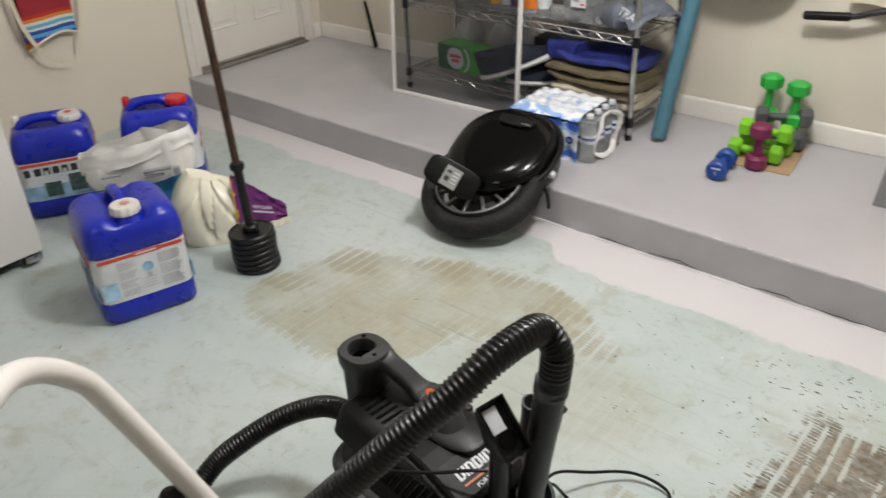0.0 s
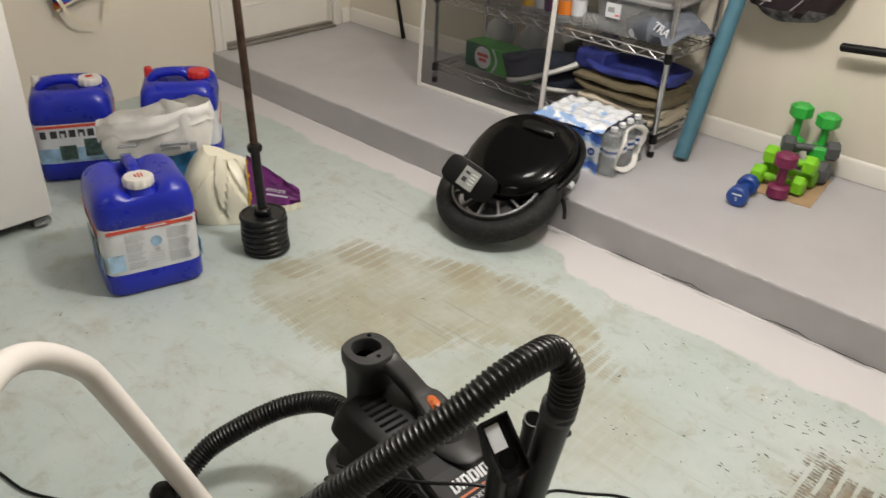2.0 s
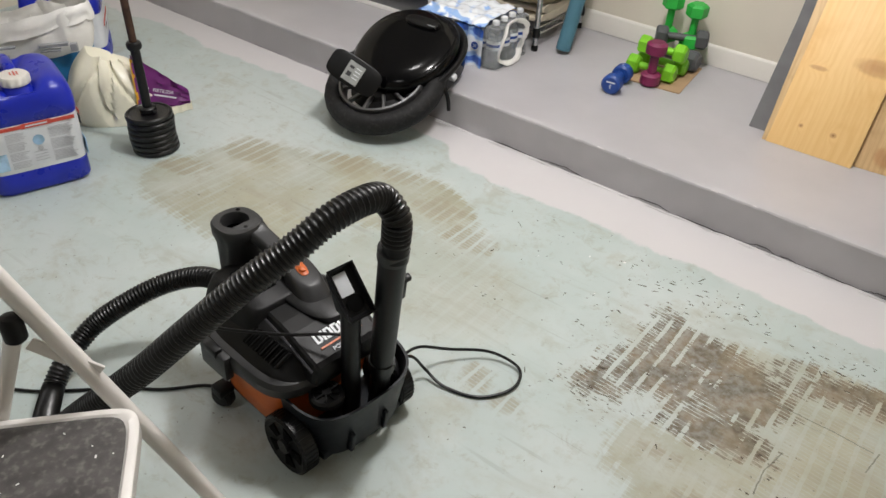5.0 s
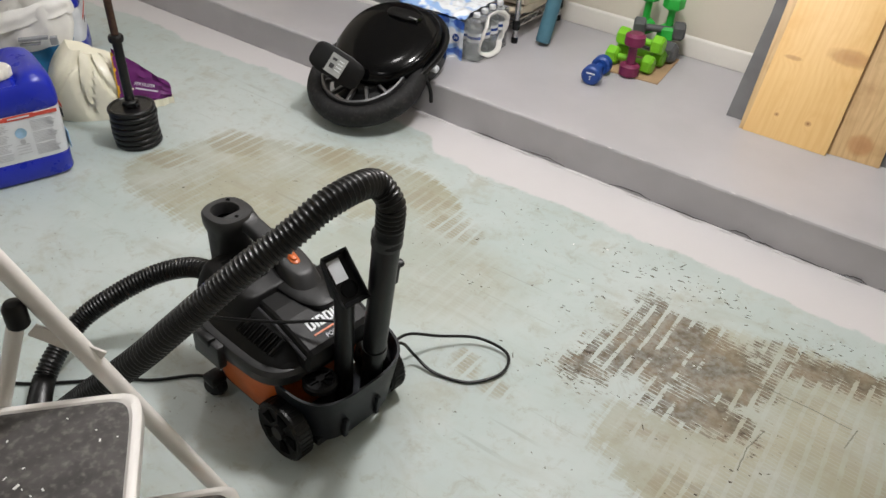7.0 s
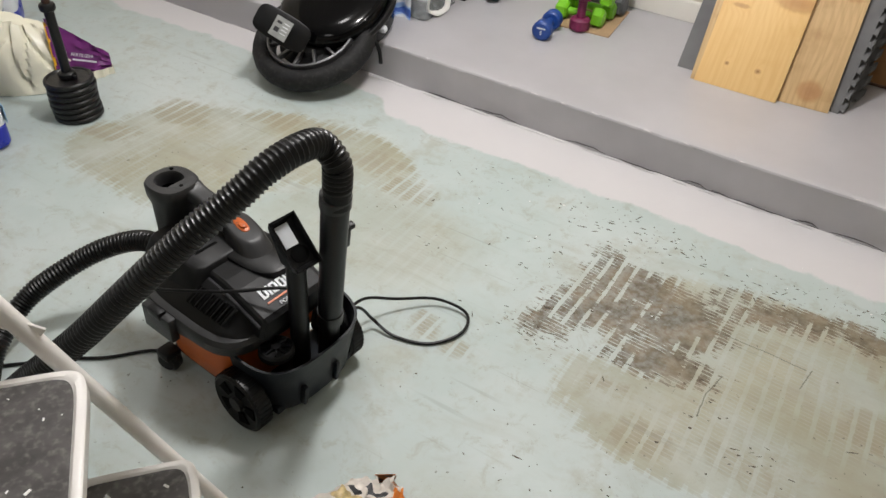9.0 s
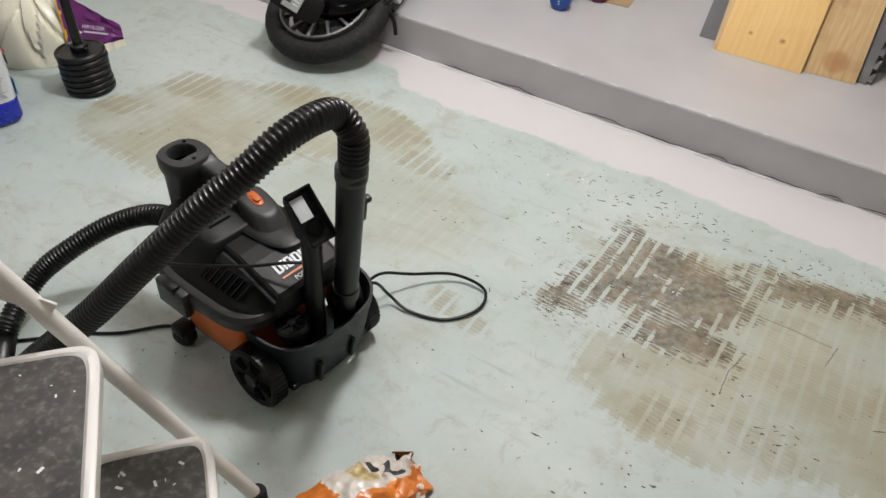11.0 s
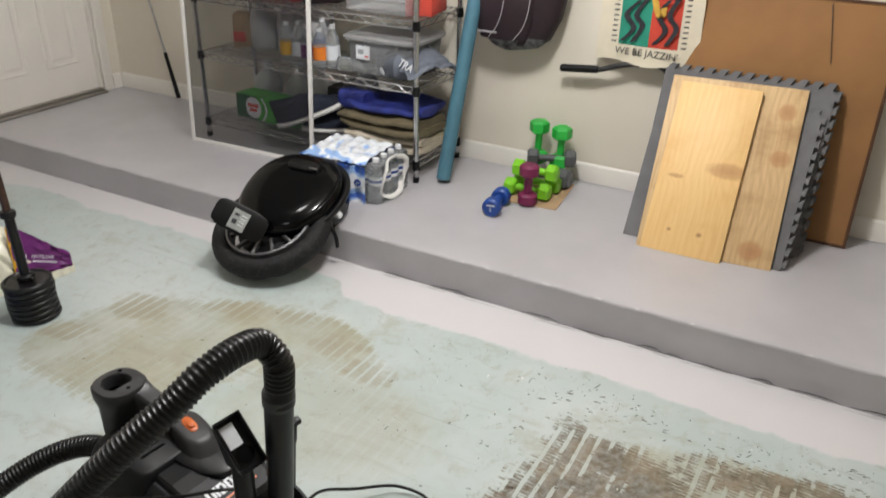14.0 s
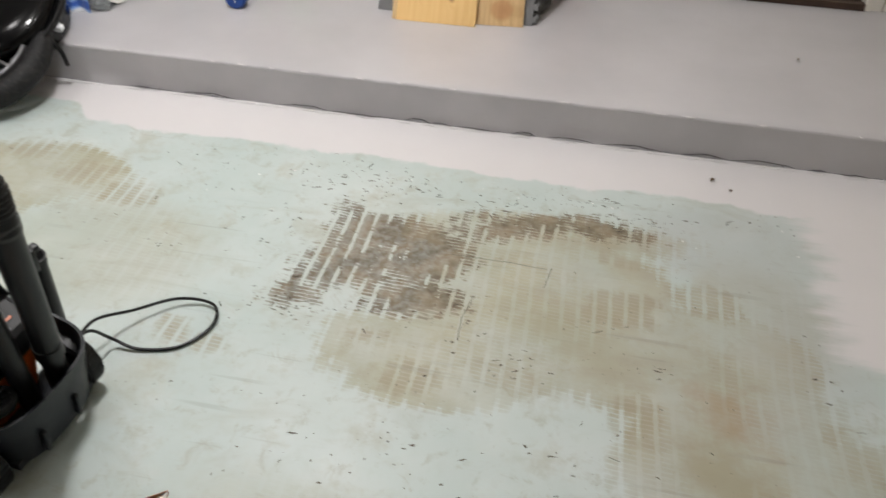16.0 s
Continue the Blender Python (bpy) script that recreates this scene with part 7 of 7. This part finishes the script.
def electric_unicycle(m):
    """Local z: out of the wheel's side that shows; local y: towards its carrying handle."""
    root = thing("electric_unicycle", m, "glossy black electric unicycle lying tilted against the step", "electric unicycle")
    R, r = 0.209, 0.038
    bm = bmesh.new()
    rings = []
    N = 96
    for k in range(20):
        t = 2 * math.pi * k / 20
        ring = []
        for i in range(N):
            a = 2 * math.pi * i / N
            rr = r * (1 + 0.012 * (1 if (i // 2 + k // 2) % 2 else -1) * max(0, math.cos(t)))
            ring.append(Vector(((R + rr * math.cos(t)) * math.cos(a), (R + rr * math.cos(t)) * math.sin(a), 1.15 * rr * math.sin(t))))
        rings.append(ring)
    skin(bm, rings + [rings[0]], True, False, False)
    bmesh.ops.remove_doubles(bm, verts=bm.verts, dist=1e-5)
    tyre = part("tyre", bm, M["rubber"], root, "black treaded tyre")
    bm = bmesh.new()
    lathe(bm, [(0.175, -0.03), (0.179, 0.036), (0.176, 0.046), (0.168, 0.048), (0.162, 0.038), (0.160, -0.02)], 64, None, 0, False, False)
    part("rim", bm, M["rimgrey"], tyre, "grey metal rim")
    for k in range(12):
        bm = boxes(((0.085, -0.006, 0.018), (0.167, 0.006, 0.036)), bevel=0.002, m=pose(0, 0, 0, 0, 0, 30 * k + 8))
        part("spoke", bm, M["rimgrey"], tyre)
    bm = lathe(bmesh.new(), [(0.001, 0.0), (0.135, 0.0), (0.138, 0.004), (0.100, 0.010), (0.09, 0.026), (0.06, 0.030), (0.001, 0.031)], 48)
    part("motor_hub", bm, M["black"], tyre)
    # shell: a long oval cowl over the wheel, open at the tyre's end
    def oval(k, z, grow=0.0, shift=0.0):
        out = []
        for i in range(80):
            a = 2 * math.pi * i / 80
            c, s_ = math.cos(a), math.sin(a)
            out.append(Vector((0.002 + (0.212 * k + grow) * math.copysign(abs(c) ** 0.9, c) * (1 + 0.06 * s_), 0.156 + shift + (0.216 * k + grow) * math.copysign(abs(s_) ** 0.9, s_), z)))
        return out
    bm = bmesh.new()
    rings = [oval(0.80, -0.085, 0, 0.03), oval(0.93, -0.078, 0, 0.02), oval(0.97, -0.05), oval(0.975, 0.03), oval(1.0, 0.036), oval(1.0, 0.044)]
    for k in range(1, 12):
        t = k / 12 * math.pi / 2
        rings.append(oval(math.cos(t) ** 0.40, 0.044 + 0.054 * math.sin(t), 0, 0.012 * math.sin(t)))
    skin(bm, rings)
    shell = part("shell", bm, M["gloss"], root, "glossy black body shell")
    # bumper band along the far flank
    bm = bmesh.new()
    ring = oval(1.0, 0.020, 0.006)
    tube(bm, [ring[i % 80] for i in range(68, 128)], lambda i: 0.004 + 0.013 * math.sin(math.pi * i / 59) ** 0.4, 12, 0, 1.5)
    part("bumper", bm, M["black"], shell, "matt black bumper band")
    # curved side light on the shell's flank
    bm = bmesh.new()
    ring = oval(0.95, 0.074)
    tube(bm, [ring[i % 80] for i in range(70, 92)], lambda i: 0.001 + 0.011 * math.sin(math.pi * i / 21), 10)
    part("side_light", bm, M["gloss"], shell)
    # carrying handle with its hollow
    bm = bmesh.new()
    skin(bm, [sq(0.080, 0.030, 3, 32, 0.088, 0.02, 0.280), sq(0.076, 0.026, 3, 32, 0.108, 0.02, 0.274), sq(0.064, 0.016, 3, 32, 0.112, 0.02, 0.270)])
    part("handle", bm, M["black"], shell)
    part("handle_badge", boxes(((0.055, 0.258, 0.100), (0.095, 0.263, 0.114)), bevel=0.001), M["steel"], shell)
    # folded pedal with a printed sticker
    bm = bmesh.new()
    skin(bm, [[PEDAL @ p for p in ring] for ring in (sq(0.102, 0.052, 4.2, 44, -0.001), sq(0.106, 0.056, 4.2, 44, 0.002), sq(0.106, 0.056, 4.2, 44, 0.012), sq(0.101, 0.051, 4.2, 44, 0.014))])
    pedal = part("pedal", bm, M["black"], root, "folded black pedal")
    part("sticker", boxes(((-0.036, -0.042, 0.0135), (0.030, 0.036, 0.0150)), m=PEDAL), M["sticker"], pedal, "grey printed sticker", smooth=False)
    part("sticker_print", boxes(((-0.026, 0.010, 0.0148), (-0.008, 0.020, 0.0156)), m=PEDAL), M["ink_and_shade"], pedal, smooth=False)
    part("sticker_print", boxes(((-0.026, -0.022, 0.0148), (-0.008, -0.004, 0.0156)), m=PEDAL), M["ink_and_shade"], pedal, smooth=False)
    for k in range(4):
        part("sticker_print", boxes(((0.0, 0.018 - 0.013 * k, 0.0148), (0.022, 0.021 - 0.013 * k, 0.0156)), m=PEDAL), M["label"], pedal, smooth=False)
    bm = bmesh.new()
    bent(bm, [(0.20, 0.10, 0.0), (0.232, 0.085, -0.01), (0.245, 0.075, -0.05), (0.243, 0.065, -0.10)], 0.008, 20, 10)
    part("stand_lug", bm, M["black"], root)
    part("reflector", boxes(((0.214, 0.135, -0.012), (0.244, 0.160, 0.012)), bevel=0.005), M["label"], shell, "pale reflector")
    return root


UNI = Matrix.Translation((-1.440, 1.712, 0.152)) @ Matrix.Rotation(radians(2), 4, "Z") @ Matrix.Rotation(radians(24), 4, "X")
# the pedal stands proud of the shell, its underside turned up
PEDAL = UNI.inverted() @ Matrix(((0.788, 0.175, 0.590, -1.478), (0.382, 0.615, -0.690, 1.578), (-0.484, 0.768, 0.420, 0.235), (0, 0, 0, 1)))
electric_unicycle(UNI)


def snack_bag(m):
    """Local y: along the bag towards its torn, crumpled end."""
    root = thing("snack_bag", m, "crumpled orange and white foil snack bag on the floor", "snack bag")
    bm = bmesh.new()
    rows = []
    N, K = 96, 64
    for k in range(K + 1):
        v = k / K
        rows.append([])
        for i in range(N):
            t = 2 * math.pi * i / N
            w, h = 0.072 * (1 - 0.18 * v), 0.030 * math.sin(math.pi * min(1, 0.12 + 0.86 * v)) + 0.006
            p = Vector((w * math.cos(t), 0.27 * (v - 0.5), h + 0.002 + h * math.sin(t)))
            rough = 0.5 + 1.3 * v ** 3
            q = p + 0.014 * rough * noise.noise_vector(p * 17) + 0.010 * rough * noise.noise_vector(p * 38) + 0.007 * rough * noise.noise_vector(p * 85)
            q.z = max(q.z, 0.003)
            rows[-1].append(q)
    skin(bm, rows)
    bm.faces.ensure_lookup_table()
    # printed areas, by the way along the bag and round it: foil orange, pale panel, dark bars, a golden picture
    for k in range(K):
        for i in range(N):
            v, t = (k + 0.5) / K, 2 * math.pi * (i + 0.5) / N
            c = rows[k][i]
            edge = 0.25 * noise.noise(c * 22)
            kind = 1 if 1.15 + edge < t < 3.6 and v > 0.34 + 0.3 * edge else 0
            if kind and (0.715 < v < 0.745 and 1.8 < t < 2.7 or 0.80 < v < 0.825 and 1.4 < t < 2.0 or 0.80 < v < 0.87 and 1.40 < t < 1.52):
                kind = 2
            elif kind and 0.52 < v < 0.68 and 1.65 + edge < t < 2.5 + edge:
                kind = 3
            bm.faces[k * N + i].material_index = kind
    part("foil", bm, [M["snackorange"], M["snackwhite"], M["ink_and_shade"], M["goldfoil"]], root)
    # torn flap of the pale inside
    bm = bmesh.new()
    sheet(bm, lambda u, v: (0.050 + 0.060 * u, 0.075 + 0.050 * v - 0.03 * u, 0.010 + 0.020 * (1 - u) + 0.008 * noise.noise((9 * u, 9 * v, 2))), 14, 10, 0, 0.0006)
    part("torn_flap", bm, M["snackwhite"], root, "pale torn inner flap")
    return root


snack_bag(pose(-0.118, 0.183, 0, 0, 0, -19))

# dried dirt in short dashes left by the tyre treads, and single torn flecks
bm = bmesh.new()
random.seed(23)


def fleck(x, y, long, wide, turn):
    """A thin torn flake with an uneven outline."""
    count = random.choice((7, 9, 11))
    mm = pose(x, y, 0.0004, 0, 0, turn)
    ring = []
    for k in range(count):
        a = 2 * math.pi * k / count
        q = random.uniform(0.25, 1.25)
        ring.append(mm @ Vector((long * q * math.cos(a), wide * q * math.sin(a), 0)))
    low = [bm.verts.new(p) for p in ring]
    high = [bm.verts.new(p.lerp(mm.translation, 0.2) + Vector((0, 0, 0.0005))) for p in ring]
    for k in range(count):
        j = (k + 1) % count
        bm.faces.new((low[k], low[j], high[j], high[k]))
    bm.faces.new(high)


# clusters: centre, spread along x and y, number of dashes
for cx, cy, sx, sy, count in ((-0.12, 1.49, 0.055, 0.040, 22), (0.01, 1.50, 0.05, 0.035, 20), (0.10, 1.52, 0.05, 0.03, 8), (-0.08, 0.925, 0.05, 0.028, 26), (-0.02, 1.02, 0.05, 0.04, 14),
                              (0.30, 1.47, 0.06, 0.025, 9), (0.46, 1.44, 0.03, 0.05, 18), (0.62, 1.53, 0.07, 0.02, 9), (0.74, 1.545, 0.03, 0.02, 7), (0.80, 1.42, 0.05, 0.03, 16), (0.86, 1.50, 0.03, 0.02, 8),
                              (1.02, 1.53, 0.10, 0.03, 12), (0.55, 0.83, 0.05, 0.025, 16), (0.40, 0.92, 0.03, 0.03, 9), (0.37, 1.00, 0.04, 0.03, 10), (-0.20, 1.28, 0.09, 0.10, 9), (-0.38, 1.50, 0.10, 0.06, 9),
                              (-0.20, 1.14, 0.02, 0.02, 4), (0.18, 0.92, 0.10, 0.03, 8), (0.33, 0.50, 0.18, 0.07, 18), (0.62, 0.55, 0.15, 0.07, 10), (-0.50, 1.05, 0.07, 0.05, 8), (0.90, 0.92, 0.03, 0.02, 6), (1.30, 0.86, 0.06, 0.05, 6)):
    rowgap = 0.0118
    for _ in range(count):
        x, y = random.gauss(cx, sx), random.gauss(cy, sy)
        y = rowgap * round(y / rowgap) + random.gauss(0, 0.0012)
        fleck(x, y, random.choice((0.003, 0.004, 0.006, 0.008, 0.013)) * random.uniform(0.7, 1.2), random.uniform(0.0012, 0.0036), random.gauss(6, 16))
# loose strokes in any direction
for cx, cy, sx, sy, count in ((0.25, 1.50, 0.42, 0.075, 46), (-0.15, 1.25, 0.24, 0.22, 26), (0.30, 0.62, 0.30, 0.14, 22), (-1.0, 1.1, 0.5, 0.25, 14), (0.9, 0.9, 0.3, 0.25, 18), (-0.4, 1.4, 0.3, 0.12, 12), (-1.3, 0.4, 0.5, 0.30, 26), (-0.9, 0.2, 0.4, 0.3, 12)):
    for _ in range(count):
        x, y = random.gauss(cx, sx), random.gauss(cy, sy)
        if y < 1.60 and x < 1.3:
            turn = random.uniform(-60, 80)
            fleck(x, y, random.choice((0.002, 0.003, 0.004, 0.006, 0.009, 0.018)) * random.uniform(0.6, 1.2), random.uniform(0.0012, 0.0034), turn)
tagged(link("dirt_flecks", bm, mat("dried_dirt", (0.095, 0.078, 0.055), 0.85, 0, 0.4, 60), None, "dark dried dirt dashes left by tyre treads", False), category="debris", kind="stuff")

# small litter on the floor
bm = bmesh.new()
random.seed(11)
for _ in range(16):
    x, y = random.gauss(0.25, 0.40), random.gauss(1.45, 0.12)
    if y > 1.85:
        continue
    w = random.uniform(0.0010, 0.0030)
    box(bm, (-w * random.uniform(0.6, 2.5), -w, 0.0), (w, w * random.uniform(0.4, 1), 0.0015), 0, pose(x, y, 0.0005, random.uniform(-6, 6), random.uniform(-6, 6), random.uniform(0, 360)))
tagged(link("paint_chips", bm, M["chip"], None, "scattered white paint chips on the floor", False), category="debris", kind="stuff")
for x, y, s, turn in ((1.057, 1.738, 0.008, 40), (1.11, 1.69, 0.004, 10), (1.35, 2.35, 0.006, 80)):
    bm = bmesh.new()
    sheet(bm, lambda u, v: ((u - 0.5) * 2 * s, (v - 0.5) * s * math.sin(math.pi * (0.1 + 0.8 * u)), 0.003 + 0.006 * abs(v - 0.5) * 2), 6, 4, 0, 0.001)
    ob = tagged(link("dry_leaf", bm, M["leaf"], None, "small curled brown dry leaf on grey paint"), category="leaf", group="leaves")
    ob.matrix_world = pose(x, y, 0.0 if y < STEP else TOP, 0, 0, turn)
